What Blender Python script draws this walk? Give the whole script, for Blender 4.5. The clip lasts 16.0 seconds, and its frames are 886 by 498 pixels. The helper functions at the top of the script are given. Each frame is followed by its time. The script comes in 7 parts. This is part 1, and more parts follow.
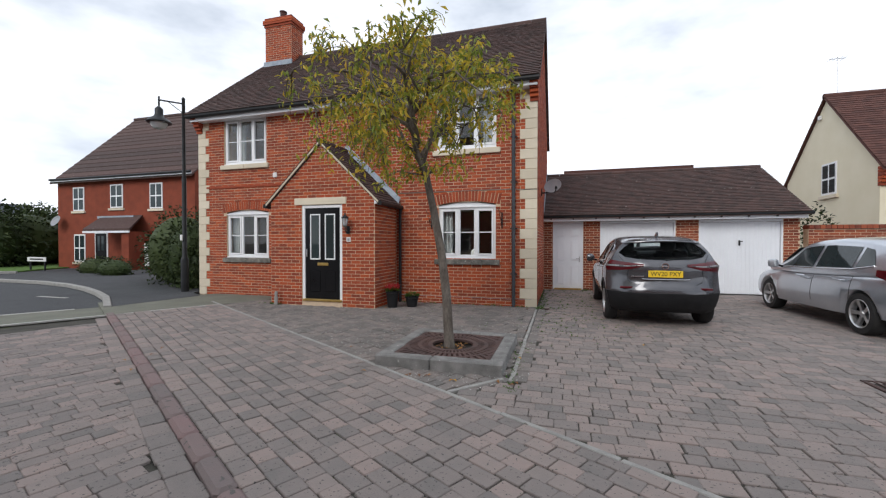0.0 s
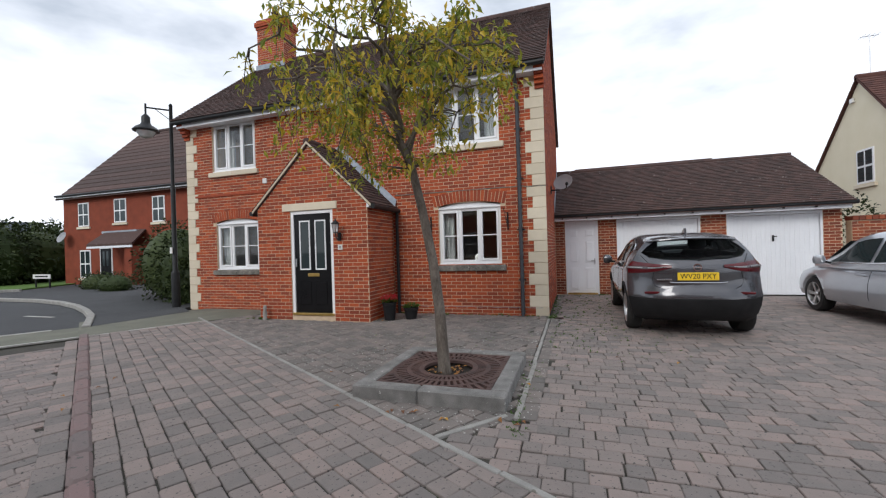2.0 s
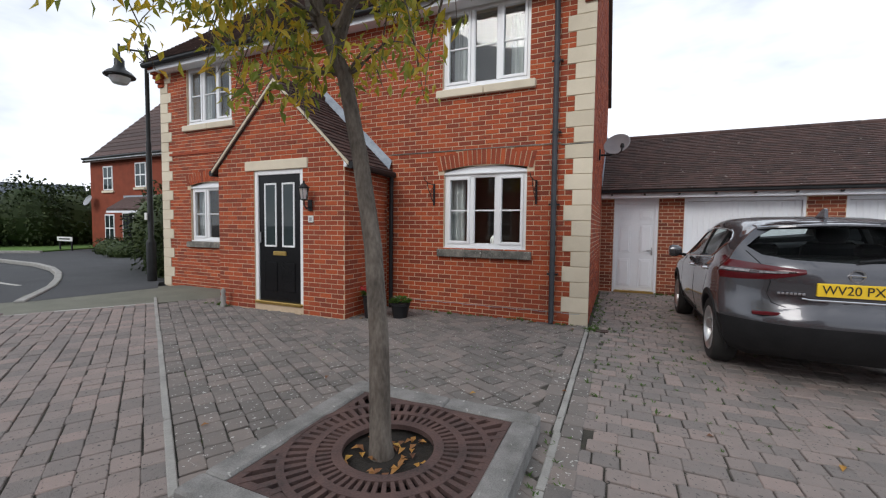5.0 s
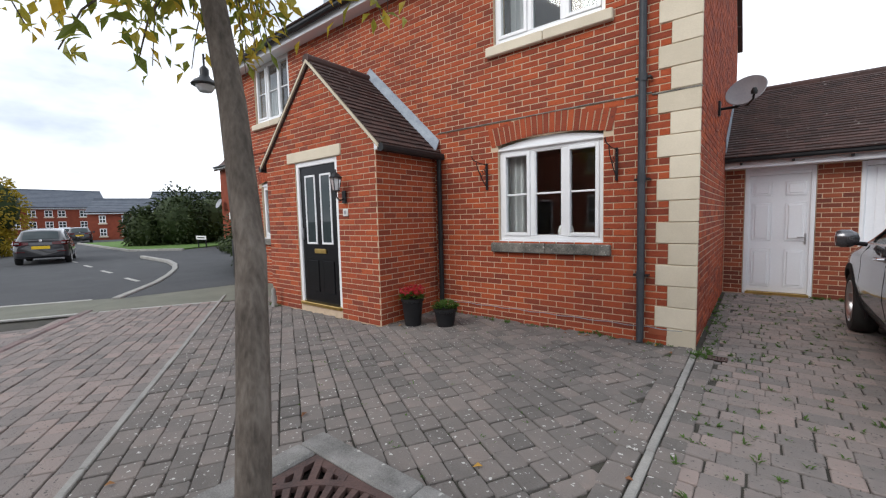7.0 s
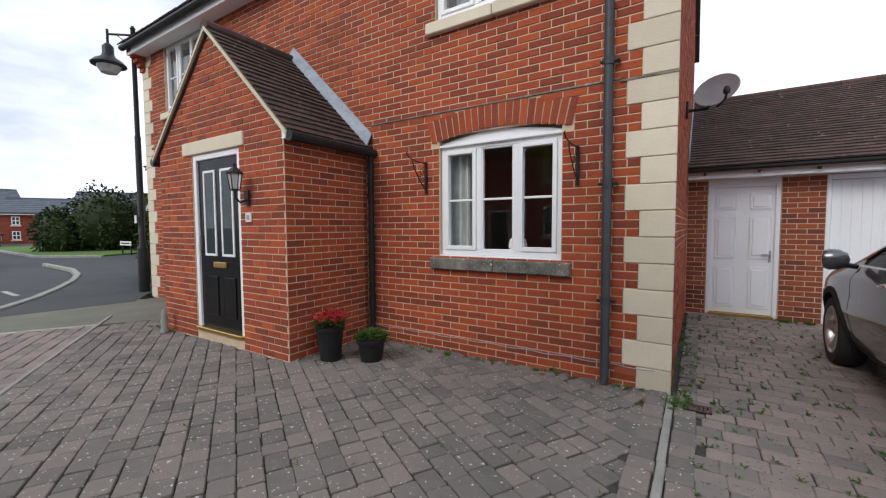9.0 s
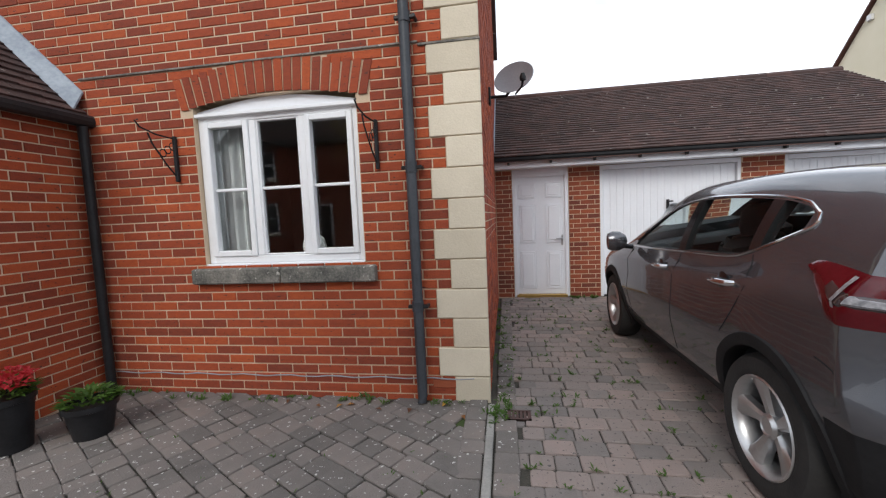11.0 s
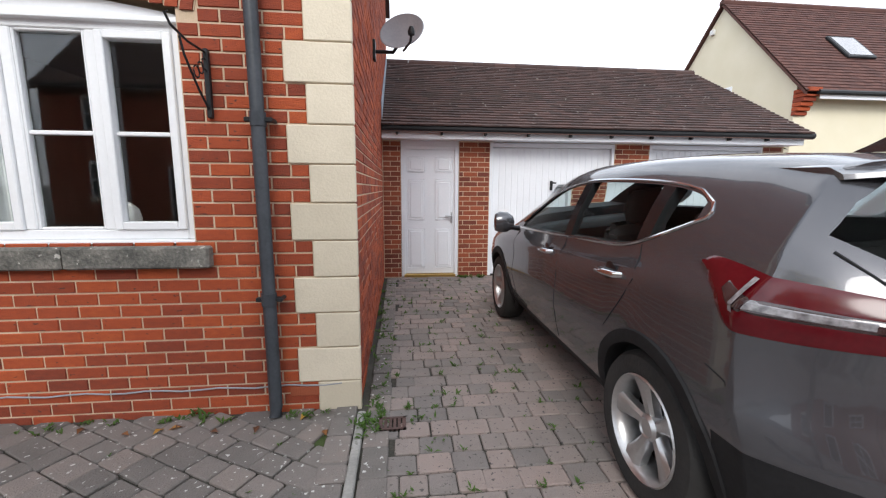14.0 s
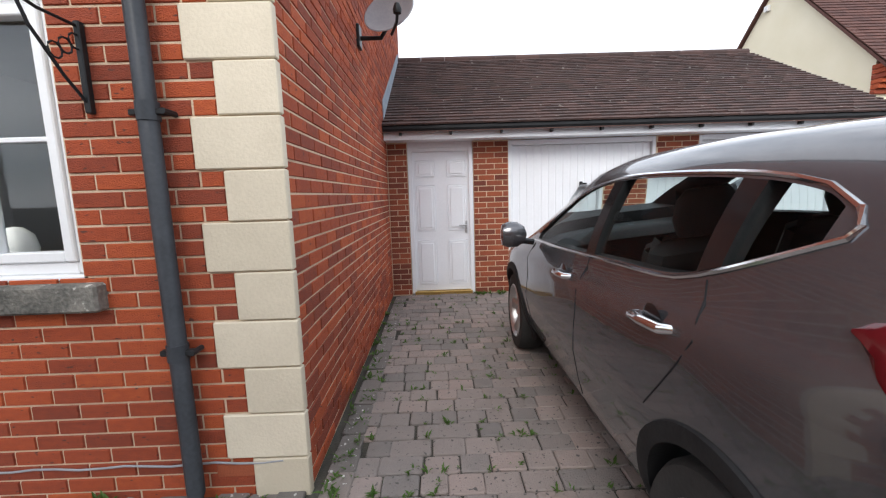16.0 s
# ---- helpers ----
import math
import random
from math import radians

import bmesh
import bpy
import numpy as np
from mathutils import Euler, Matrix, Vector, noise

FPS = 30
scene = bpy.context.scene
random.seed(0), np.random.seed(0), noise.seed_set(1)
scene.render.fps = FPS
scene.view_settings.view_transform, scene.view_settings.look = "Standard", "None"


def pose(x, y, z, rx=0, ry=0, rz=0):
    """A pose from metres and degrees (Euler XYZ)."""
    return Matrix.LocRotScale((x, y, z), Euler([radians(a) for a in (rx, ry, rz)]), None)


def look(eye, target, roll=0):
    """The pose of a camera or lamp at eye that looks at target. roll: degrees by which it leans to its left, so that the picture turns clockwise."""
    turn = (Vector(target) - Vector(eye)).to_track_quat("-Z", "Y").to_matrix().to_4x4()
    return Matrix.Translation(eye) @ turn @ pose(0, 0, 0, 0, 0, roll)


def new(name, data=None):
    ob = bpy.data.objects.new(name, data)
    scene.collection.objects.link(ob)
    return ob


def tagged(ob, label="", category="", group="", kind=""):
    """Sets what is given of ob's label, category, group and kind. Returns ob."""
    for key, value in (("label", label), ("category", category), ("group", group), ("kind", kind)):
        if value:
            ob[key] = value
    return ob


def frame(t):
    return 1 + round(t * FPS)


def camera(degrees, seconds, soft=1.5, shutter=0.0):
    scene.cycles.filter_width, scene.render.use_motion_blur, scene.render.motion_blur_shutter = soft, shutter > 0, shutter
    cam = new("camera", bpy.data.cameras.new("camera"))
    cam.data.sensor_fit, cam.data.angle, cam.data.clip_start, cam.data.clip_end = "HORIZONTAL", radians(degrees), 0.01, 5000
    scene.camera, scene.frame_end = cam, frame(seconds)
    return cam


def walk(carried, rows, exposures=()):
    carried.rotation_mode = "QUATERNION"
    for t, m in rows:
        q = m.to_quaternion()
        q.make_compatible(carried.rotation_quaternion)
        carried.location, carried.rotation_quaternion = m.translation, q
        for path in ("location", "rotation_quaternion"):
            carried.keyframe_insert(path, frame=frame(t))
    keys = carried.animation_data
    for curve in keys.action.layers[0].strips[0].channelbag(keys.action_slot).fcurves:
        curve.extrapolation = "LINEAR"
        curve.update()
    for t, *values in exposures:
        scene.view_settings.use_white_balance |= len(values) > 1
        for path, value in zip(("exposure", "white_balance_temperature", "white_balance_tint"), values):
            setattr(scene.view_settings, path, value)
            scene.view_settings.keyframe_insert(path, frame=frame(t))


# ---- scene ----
cam = camera(95.8, 16.0, soft=1.2)
PATH = [
    (0, (-0.007, 0.412, 1.334), (-0.573, 2.33, 1.307), -0.0),
    (0.5, (0.006, 0.465, 1.374), (-0.592, 2.374, 1.338), -1.1),
    (1, (0.013, 0.611, 1.323), (-0.593, 2.517, 1.287), -1.3),
    (1.5, (-0.019, 0.911, 1.321), (-0.608, 2.822, 1.273), -1.7),
    (2, (-0.01, 1.208, 1.326), (-0.633, 3.108, 1.326), -1.7),
    (2.5, (-0.014, 1.539, 1.348), (-0.691, 3.42, 1.304), -1.3),
    (3, (-0.039, 1.895, 1.357), (-0.683, 3.789, 1.344), -1.2),
    (3.5, (-0.093, 2.237, 1.332), (-0.793, 4.11, 1.305), -0.6),
    (3.7, (-0.108, 2.362, 1.334), (-0.843, 4.222, 1.282), 0.3),
    (6, (-0.158, 3.973, 1.299), (-1.085, 5.741, 1.178), -1.0),
    (6.5, (-0.11, 4.271, 1.335), (-1.225, 5.926, 1.201), -1.4),
    (7, (-0.038, 4.554, 1.312), (-1.277, 6.118, 1.16), -1.4),
    (7.5, (-0.124, 4.812, 1.342), (-1.329, 6.409, 1.311), 0.0),
    (8, (-0.214, 5.001, 1.363), (-1.492, 6.539, 1.325), -1.9),
    (8.5, (-0.261, 5.209, 1.377), (-1.573, 6.717, 1.317), -0.7),
    (9, (-0.33, 5.456, 1.311), (-1.407, 7.137, 1.201), -0.3),
    (9.5, (-0.475, 5.63, 1.338), (-1.27, 7.458, 1.187), -2.5),
    (10, (-0.437, 5.793, 1.34), (-1.048, 7.69, 1.177), -2.6),
    (10.2, (-0.379, 5.889, 1.331), (-0.953, 7.801, 1.202), -2.6),
    (12.3, (-0.33, 6.553, 1.304), (-0.211, 8.528, 1.018), -1.0),
    (12.5, (-0.321, 6.56, 1.317), (-0.187, 8.533, 1.016), -1.0),
    (13, (-0.307, 6.558, 1.314), (-0.128, 8.528, 1.021), -0.9),
    (13.5, (-0.301, 6.584, 1.316), (-0.09, 8.554, 1.038), 0.0),
    (14, (-0.241, 6.702, 1.307), (-0.034, 8.669, 1.006), 0.3),
    (14.5, (-0.127, 6.915, 1.305), (0.058, 8.885, 1.013), 0.4),
    (15, (-0.011, 7.122, 1.303), (0.1, 9.098, 1.013), -0.3),
    (15.5, (0.068, 7.262, 1.303), (0.132, 9.239, 1.01), -1.2),
    (16, (0.117, 7.337, 1.306), (0.142, 9.318, 1.037), -1.8),
]
walk(cam, [(t, look(eye, target, roll)) for t, eye, target, roll in PATH],
     [(0.0, 0.50), (3.5, 0.46), (6.0, 0.60), (7.0, 0.78), (8.0, 0.64), (10.0, 0.70), (12.5, 1.02), (16.0, 1.22)])

# ---- sky and sun ----
world = bpy.data.worlds.new("overcast_sky")
scene.world = world
world.use_nodes = True
wn, wl = world.node_tree.nodes, world.node_tree.links
wn.clear()
w_sky = wn.new("ShaderNodeTexSky")
w_sky.sky_type, w_sky.sun_disc = "NISHITA", False
w_sky.sun_elevation, w_sky.sun_rotation = radians(36), radians(194)
w_scale = wn.new("ShaderNodeMix")
w_scale.data_type, w_scale.blend_type = "RGBA", "MULTIPLY"
w_scale.inputs[0].default_value = 1.0
w_scale.inputs[7].default_value = (0.1, 0.1, 0.1, 1)
w_co = wn.new("ShaderNodeTexCoord")
w_map = wn.new("ShaderNodeMapping")
w_map.inputs["Scale"].default_value = (1.0, 1.0, 2.6)
w_noise = wn.new("ShaderNodeTexNoise")
w_noise.inputs["Scale"].default_value, w_noise.inputs["Detail"].default_value = 1.7, 6
w_noise.inputs["Roughness"].default_value = 0.55
w_ramp = wn.new("ShaderNodeValToRGB")
w_ramp.color_ramp.elements[0].position, w_ramp.color_ramp.elements[0].color = 0.38, (0.47, 0.525, 0.61, 1)
w_ramp.color_ramp.elements[1].position, w_ramp.color_ramp.elements[1].color = 0.60, (0.97, 1.01, 1.09, 1)
w_mix = wn.new("ShaderNodeMix")
w_mix.data_type = "RGBA"
w_mix.inputs[0].default_value = 0.93
w_bg = wn.new("ShaderNodeBackground")
w_bg.inputs["Strength"].default_value = 0.95
w_out = wn.new("ShaderNodeOutputWorld")
wl.new(w_co.outputs["Generated"], w_map.inputs[0])
wl.new(w_map.outputs[0], w_noise.inputs["Vector"])
wl.new(w_noise.outputs["Fac"], w_ramp.inputs[0])
wl.new(w_sky.outputs[0], w_scale.inputs[6])
wl.new(w_scale.outputs[2], w_mix.inputs[6])
wl.new(w_ramp.outputs[0], w_mix.inputs[7])
wl.new(w_mix.outputs[2], w_bg.inputs[0])
wl.new(w_bg.outputs[0], w_out.inputs[0])
sun_data = bpy.data.lights.new("sun", "SUN")
sun_data.energy, sun_data.angle, sun_data.color = 0.9, radians(25), (1.0, 0.97, 0.93)
sun = new("sun", sun_data)
sun.matrix_basis = look((-5, -14, 15), (0, 6, 0))


# ---- materials ----
def material(name, stops, scale=8.0, rough=0.8, bump=0.3, fine=60.0, metal=0.0, pieces=0.0, spots=None, coat=0.0, stretch=(1, 1, 1)):
    """Colour ramp over two sizes of noise; pieces: how far each loose piece differs; spots: (colour, scale, amount) of lichen or dirt."""
    m = bpy.data.materials.new(name)
    m.use_nodes = True
    n, k = m.node_tree.nodes, m.node_tree.links
    p = n["Principled BSDF"]
    p.inputs["Roughness"].default_value, p.inputs["Metallic"].default_value = rough, metal
    p.inputs["Coat Weight"].default_value = coat
    p.inputs["Coat Roughness"].default_value = 0.04
    co = n.new("ShaderNodeTexCoord")
    mp = n.new("ShaderNodeMapping")
    mp.inputs["Scale"].default_value = stretch
    k.new(co.outputs["Object"], mp.inputs[0])
    big, small = n.new("ShaderNodeTexNoise"), n.new("ShaderNodeTexNoise")
    big.inputs["Scale"].default_value, big.inputs["Detail"].default_value = scale, 4
    small.inputs["Scale"].default_value, small.inputs["Detail"].default_value = fine, 3
    k.new(mp.outputs[0], big.inputs["Vector"])
    k.new(mp.outputs[0], small.inputs["Vector"])
    add = n.new("ShaderNodeMath")
    add.operation = "MULTIPLY_ADD"
    add.inputs[1].default_value = 0.35
    k.new(small.outputs["Fac"], add.inputs[0])
    half = n.new("ShaderNodeMath")
    half.operation = "MULTIPLY"
    half.inputs[1].default_value = 0.65
    k.new(big.outputs["Fac"], half.inputs[0])
    k.new(half.outputs[0], add.inputs[2])
    value = add.outputs[0]
    if pieces:
        geo, info = n.new("ShaderNodeNewGeometry"), n.new("ShaderNodeObjectInfo")
        tot = n.new("ShaderNodeMath")
        tot.operation = "ADD"
        k.new(geo.outputs["Random Per Island"], tot.inputs[0])
        k.new(info.outputs["Random"], tot.inputs[1])
        fr = n.new("ShaderNodeMath")
        fr.operation = "FRACT"
        k.new(tot.outputs[0], fr.inputs[0])
        mixv = n.new("ShaderNodeMix")
        mixv.inputs[0].default_value = pieces
        k.new(value, mixv.inputs[2])
        k.new(fr.outputs[0], mixv.inputs[3])
        value = mixv.outputs[0]
        off = n.new("ShaderNodeVectorMath")
        off.operation = "MULTIPLY_ADD"
        off.inputs[1].default_value = (1, 1, 1)
        cmb = n.new("ShaderNodeCombineXYZ")
        sc = n.new("ShaderNodeMath")
        sc.operation = "MULTIPLY"
        sc.inputs[1].default_value = 37.0
        k.new(info.outputs["Random"], sc.inputs[0])
        k.new(sc.outputs[0], cmb.inputs[0])
        k.new(co.outputs["Object"], off.inputs[0])
        k.new(cmb.outputs[0], off.inputs[2])
        k.new(off.outputs[0], mp.inputs[0])
    ramp = n.new("ShaderNodeValToRGB")
    e = ramp.color_ramp.elements
    while len(e) < len(stops):
        e.new(0.5)
    lo, hi = (0.08, 0.92) if pieces > 0.4 else (0.34, 0.66)
    for i, c in enumerate(stops):
        e[i].position = lo + (hi - lo) * i / max(1, len(stops) - 1)
        e[i].color = (*c, 1)
    k.new(value, ramp.inputs[0])
    colour = ramp.outputs[0]
    if spots:
        sn = n.new("ShaderNodeTexNoise")
        sn.inputs["Scale"].default_value, sn.inputs["Detail"].default_value = spots[1], 5
        k.new(mp.outputs[0], sn.inputs["Vector"])
        sr = n.new("ShaderNodeValToRGB")
        sr.color_ramp.elements[0].position = 0.72 - spots[2]
        sr.color_ramp.elements[1].position = 0.77 - spots[2]
        k.new(sn.outputs["Fac"], sr.inputs[0])
        mx = n.new("ShaderNodeMix")
        mx.data_type = "RGBA"
        k.new(sr.outputs[0], mx.inputs[0])
        k.new(colour, mx.inputs[6])
        mx.inputs[7].default_value = (*spots[0], 1)
        colour = mx.outputs[2]
    k.new(colour, p.inputs["Base Color"])
    if bump:
        b = n.new("ShaderNodeBump")
        b.inputs["Strength"].default_value, b.inputs["Distance"].default_value = bump, 0.01
        k.new(small.outputs["Fac"], b.inputs["Height"])
        k.new(b.outputs[0], p.inputs["Normal"])
    return m


def glass(name, colour, rough=0.02, trans=1.0):
    m = bpy.data.materials.new(name)
    m.use_nodes = True
    p = m.node_tree.nodes["Principled BSDF"]
    p.inputs["Base Color"].default_value = (*colour, 1)
    p.inputs["Roughness"].default_value = rough
    p.inputs["Transmission Weight"].default_value = trans
    p.inputs["IOR"].default_value = 1.5
    return m


BRICK = material("red_brick", [(0.15, 0.036, 0.022), (0.28, 0.053, 0.023), (0.43, 0.080, 0.026), (0.58, 0.128, 0.032)], 22, 0.85, 0.9, 120, pieces=0.46, spots=((0.12, 0.04, 0.028), 26, 0.07), stretch=(1, 1, 2.2))
BRICK_DARK = material("garage_brick", [(0.13, 0.034, 0.022), (0.24, 0.058, 0.028), (0.36, 0.092, 0.038)], 14, 0.85, 0.5, 110, pieces=0.6)
MORTAR = material("mortar", [(0.54, 0.41, 0.28), (0.70, 0.55, 0.40)], 9, 0.95, 0.6, 180)
BRICK_FAR = material("far_brick", [(0.19, 0.050, 0.030), (0.26, 0.066, 0.037)], 3, 0.9, 0.2, 40)
STONE = material("pale_limestone", [(0.58, 0.51, 0.39), (0.72, 0.64, 0.50)], 3, 0.85, 0.25, 90, pieces=0.3)
SILL = material("weathered_stone_sill", [(0.08, 0.08, 0.07), (0.18, 0.17, 0.15), (0.30, 0.28, 0.24)], 7, 0.9, 0.8, 60, spots=((0.52, 0.50, 0.45), 30, 0.07))
TILE = material("brown_roof_tile", [(0.034, 0.022, 0.020), (0.066, 0.038, 0.033), (0.105, 0.056, 0.047)], 4, 0.85, 0.5, 70, pieces=0.5, spots=((0.26, 0.235, 0.21), 13, 0.055))
TILE_RED = material("red_brown_roof_tile", [(0.07, 0.028, 0.022), (0.11, 0.045, 0.034)], 3, 0.85, 0.4, 50, pieces=0.4)
SLATE = material("blue_grey_slate", [(0.07, 0.085, 0.11), (0.11, 0.125, 0.15)], 2, 0.7, 0.2, 30)
LEAD = material("lead_flashing", [(0.22, 0.26, 0.31), (0.36, 0.41, 0.46)], 8, 0.55, 0.3, 40)
UPVC = material("white_upvc", [(0.80, 0.81, 0.82), (0.86, 0.87, 0.88)], 2, 0.28, 0.0)
PAINT = material("white_paint", [(0.77, 0.79, 0.82), (0.83, 0.85, 0.88)], 2, 0.45, 0.08, 40)
GUTTER = material("black_plastic", [(0.014, 0.015, 0.016), (0.028, 0.029, 0.031)], 5, 0.4, 0.05)
PIPE = material("grey_black_downpipe", [(0.035, 0.04, 0.045), (0.06, 0.065, 0.075)], 5, 0.42, 0.05)
DOORBLACK = material("black_gloss_door", [(0.006, 0.006, 0.007), (0.010, 0.010, 0.011)], 3, 0.22, 0.0)
BRASS = material("brass", [(0.60, 0.40, 0.12), (0.72, 0.50, 0.18)], 10, 0.3, 0.0, metal=1.0)
STEEL = material("brushed_metal", [(0.45, 0.45, 0.46), (0.62, 0.62, 0.63)], 10, 0.3, 0.0, metal=1.0)
SETT = material("concrete_sett", [(0.16, 0.15, 0.142), (0.225, 0.198, 0.184), (0.29, 0.24, 0.218), (0.36, 0.27, 0.24)], 9, 0.9, 0.9, 130, pieces=0.5, spots=((0.10, 0.092, 0.086), 42, 0.10))
SETT_OLD = material("lichened_sett", [(0.10, 0.094, 0.088), (0.165, 0.15, 0.138), (0.22, 0.192, 0.175), (0.28, 0.225, 0.195)], 9, 0.92, 0.9, 120, pieces=0.45, spots=((0.58, 0.57, 0.54), 34, 0.085))
JOINT = material("sandy_joint", [(0.035, 0.033, 0.027), (0.075, 0.069, 0.055)], 6, 0.95, 0.6, 90, spots=((0.050, 0.075, 0.018), 3.5, 0.09))
EDGING = material("pale_concrete_edging", [(0.24, 0.235, 0.22), (0.36, 0.35, 0.325)], 6, 0.9, 0.5, 80, spots=((0.16, 0.15, 0.13), 9, 0.05))
KERB = material("grey_granite_kerb", [(0.12, 0.117, 0.11), (0.21, 0.205, 0.195), (0.30, 0.29, 0.275)], 6, 0.9, 0.6, 150, spots=((0.48, 0.47, 0.44), 20, 0.04))
KERBRED = material("pinkish_kerb_block", [(0.15, 0.135, 0.13), (0.20, 0.15, 0.142), (0.24, 0.15, 0.145)], 9, 0.85, 0.6, 100, pieces=0.5, spots=((0.10, 0.095, 0.09), 20, 0.10))
TARMAC = material("tarmac", [(0.042, 0.044, 0.048), (0.062, 0.064, 0.068)], 1.2, 0.85, 0.6, 160)
ROADLINE = material("worn_pale_line", [(0.32, 0.31, 0.29), (0.48, 0.47, 0.44)], 8, 0.9, 0.3, 60)
GRAVELBAND = material("pale_resin_strip", [(0.13, 0.135, 0.105), (0.19, 0.19, 0.15)], 2, 0.9, 0.5, 160)
IRON = material("rusty_cast_iron", [(0.045, 0.030, 0.028), (0.085, 0.050, 0.044), (0.11, 0.062, 0.052)], 6, 0.75, 0.4, 80)
DARK = material("dark_soil", [(0.012, 0.010, 0.008), (0.03, 0.024, 0.018)], 20, 0.95, 0.6, 90)
BARK = material("grey_brown_bark", [(0.055, 0.045, 0.036), (0.12, 0.10, 0.082), (0.19, 0.165, 0.14)], 11, 0.92, 1.0, 70, stretch=(1, 1, 0.35))
LEAF = material("autumn_leaf", [(0.12, 0.18, 0.03), (0.20, 0.25, 0.035), (0.38, 0.36, 0.045), (0.60, 0.45, 0.045), (0.62, 0.32, 0.03)], 2.2, 0.5, 0.0, pieces=0.62)
LEAF_FALLEN = material("fallen_leaf", [(0.10, 0.04, 0.02), (0.20, 0.08, 0.025), (0.34, 0.16, 0.03), (0.48, 0.27, 0.04)], 3, 0.6, 0.0, pieces=0.8)
HEDGE = material("hedge_leaf", [(0.013, 0.024, 0.008), (0.03, 0.048, 0.014), (0.06, 0.08, 0.024)], 2, 0.6, 0.0, pieces=0.6)
YELLOWLEAF = material("yellow_tree_leaf", [(0.20, 0.17, 0.02), (0.42, 0.30, 0.02), (0.30, 0.24, 0.03)], 2, 0.6, 0.0, pieces=0.6)
WEED = material("weed_green", [(0.05, 0.11, 0.015), (0.10, 0.19, 0.03)], 6, 0.6, 0.0, pieces=0.6)
GRASS = material("mown_grass", [(0.06, 0.13, 0.02), (0.11, 0.20, 0.035)], 3, 0.9, 0.8, 120)
FLOWER = material("red_flower", [(0.42, 0.02, 0.03), (0.60, 0.05, 0.06)], 9, 0.5, 0.0, pieces=0.6)
POT = material("black_plant_pot", [(0.012, 0.012, 0.013), (0.022, 0.022, 0.024)], 8, 0.45, 0.1)
CREAM = material("cream_render", [(0.74, 0.68, 0.50), (0.80, 0.74, 0.57)], 1.5, 0.9, 0.2, 60)
ROOM = material("room_wall", [(0.30, 0.26, 0.21), (0.36, 0.31, 0.26)], 2, 0.9, 0.0)
CURTAIN = material("pale_curtain", [(0.50, 0.52, 0.52), (0.62, 0.64, 0.64)], 4, 0.9, 0.1, 40)
DISHGREY = material("grey_dish", [(0.26, 0.27, 0.29), (0.34, 0.35, 0.37)], 5, 0.5, 0.05)
CARGREY = material("grey_metallic_paint", [(0.072, 0.072, 0.080), (0.092, 0.092, 0.101)], 2, 0.27, 0.0, metal=0.6, coat=1.0)
CARSILVER = material("silver_metallic_paint", [(0.46, 0.49, 0.54), (0.54, 0.57, 0.61)], 2, 0.28, 0.0, metal=0.75, coat=1.0)
CARBLACK = material("dark_car_paint", [(0.015, 0.015, 0.018), (0.02, 0.02, 0.024)], 2, 0.3, 0.0, metal=0.4, coat=1.0)
CLADDING = material("black_cladding", [(0.010, 0.010, 0.011), (0.018, 0.018, 0.019)], 8, 0.65, 0.1)
TYRE = material("tyre_rubber", [(0.012, 0.012, 0.012), (0.024, 0.023, 0.022)], 9, 0.8, 0.2)
ALLOY = material("alloy_wheel", [(0.50, 0.50, 0.50), (0.62, 0.62, 0.62)], 6, 0.35, 0.0, metal=0.9)
CARGLASS = material("tinted_car_glass", [(0.022, 0.032, 0.034), (0.032, 0.046, 0.048)], 2, 0.03, 0.0)
TAILRED = material("red_tail_lamp", [(0.070, 0.001, 0.004), (0.10, 0.003, 0.007)], 6, 0.16, 0.0, coat=0.15)
TAILCLEAR = material("clear_lamp", [(0.10, 0.095, 0.10), (0.36, 0.35, 0.36)], 45, 0.15, 0.0, coat=1.0)
CHROME = material("chrome", [(0.70, 0.70, 0.71), (0.80, 0.80, 0.81)], 3, 0.12, 0.0, metal=1.0)
CARPANE = glass("tinted_car_window", (0.62, 0.72, 0.71), 0.01)
CARPANE.node_tree.nodes["Principled BSDF"].inputs["IOR"].default_value = 1.12
GLOSSBLACK = material("gloss_black_trim", [(0.008, 0.008, 0.009), (0.013, 0.013, 0.014)], 3, 0.15, 0.0)
SEATCLOTH = material("dark_seat_cloth", [(0.012, 0.012, 0.013), (0.022, 0.021, 0.022)], 12, 0.9, 0.2)
LAMPDARK = material("smoked_lamp", [(0.025, 0.012, 0.013), (0.05, 0.03, 0.03)], 30, 0.12, 0.0, coat=1.0)
PLATE = material("yellow_number_plate", [(0.80, 0.52, 0.02), (0.86, 0.58, 0.03)], 3, 0.4, 0.0)
BLACKINK = material("black_ink", [(0.008, 0.008, 0.008), (0.012, 0.012, 0.012)], 3, 0.6, 0.0)
WHITEPLAIN = material("white_plastic", [(0.70, 0.70, 0.68), (0.78, 0.78, 0.76)], 3, 0.5, 0.0)
PANE = glass("window_glass", (0.93, 0.96, 0.96))
LAMPGLASS = glass("lamp_glass", (0.85, 0.87, 0.88), 0.2, 0.6)


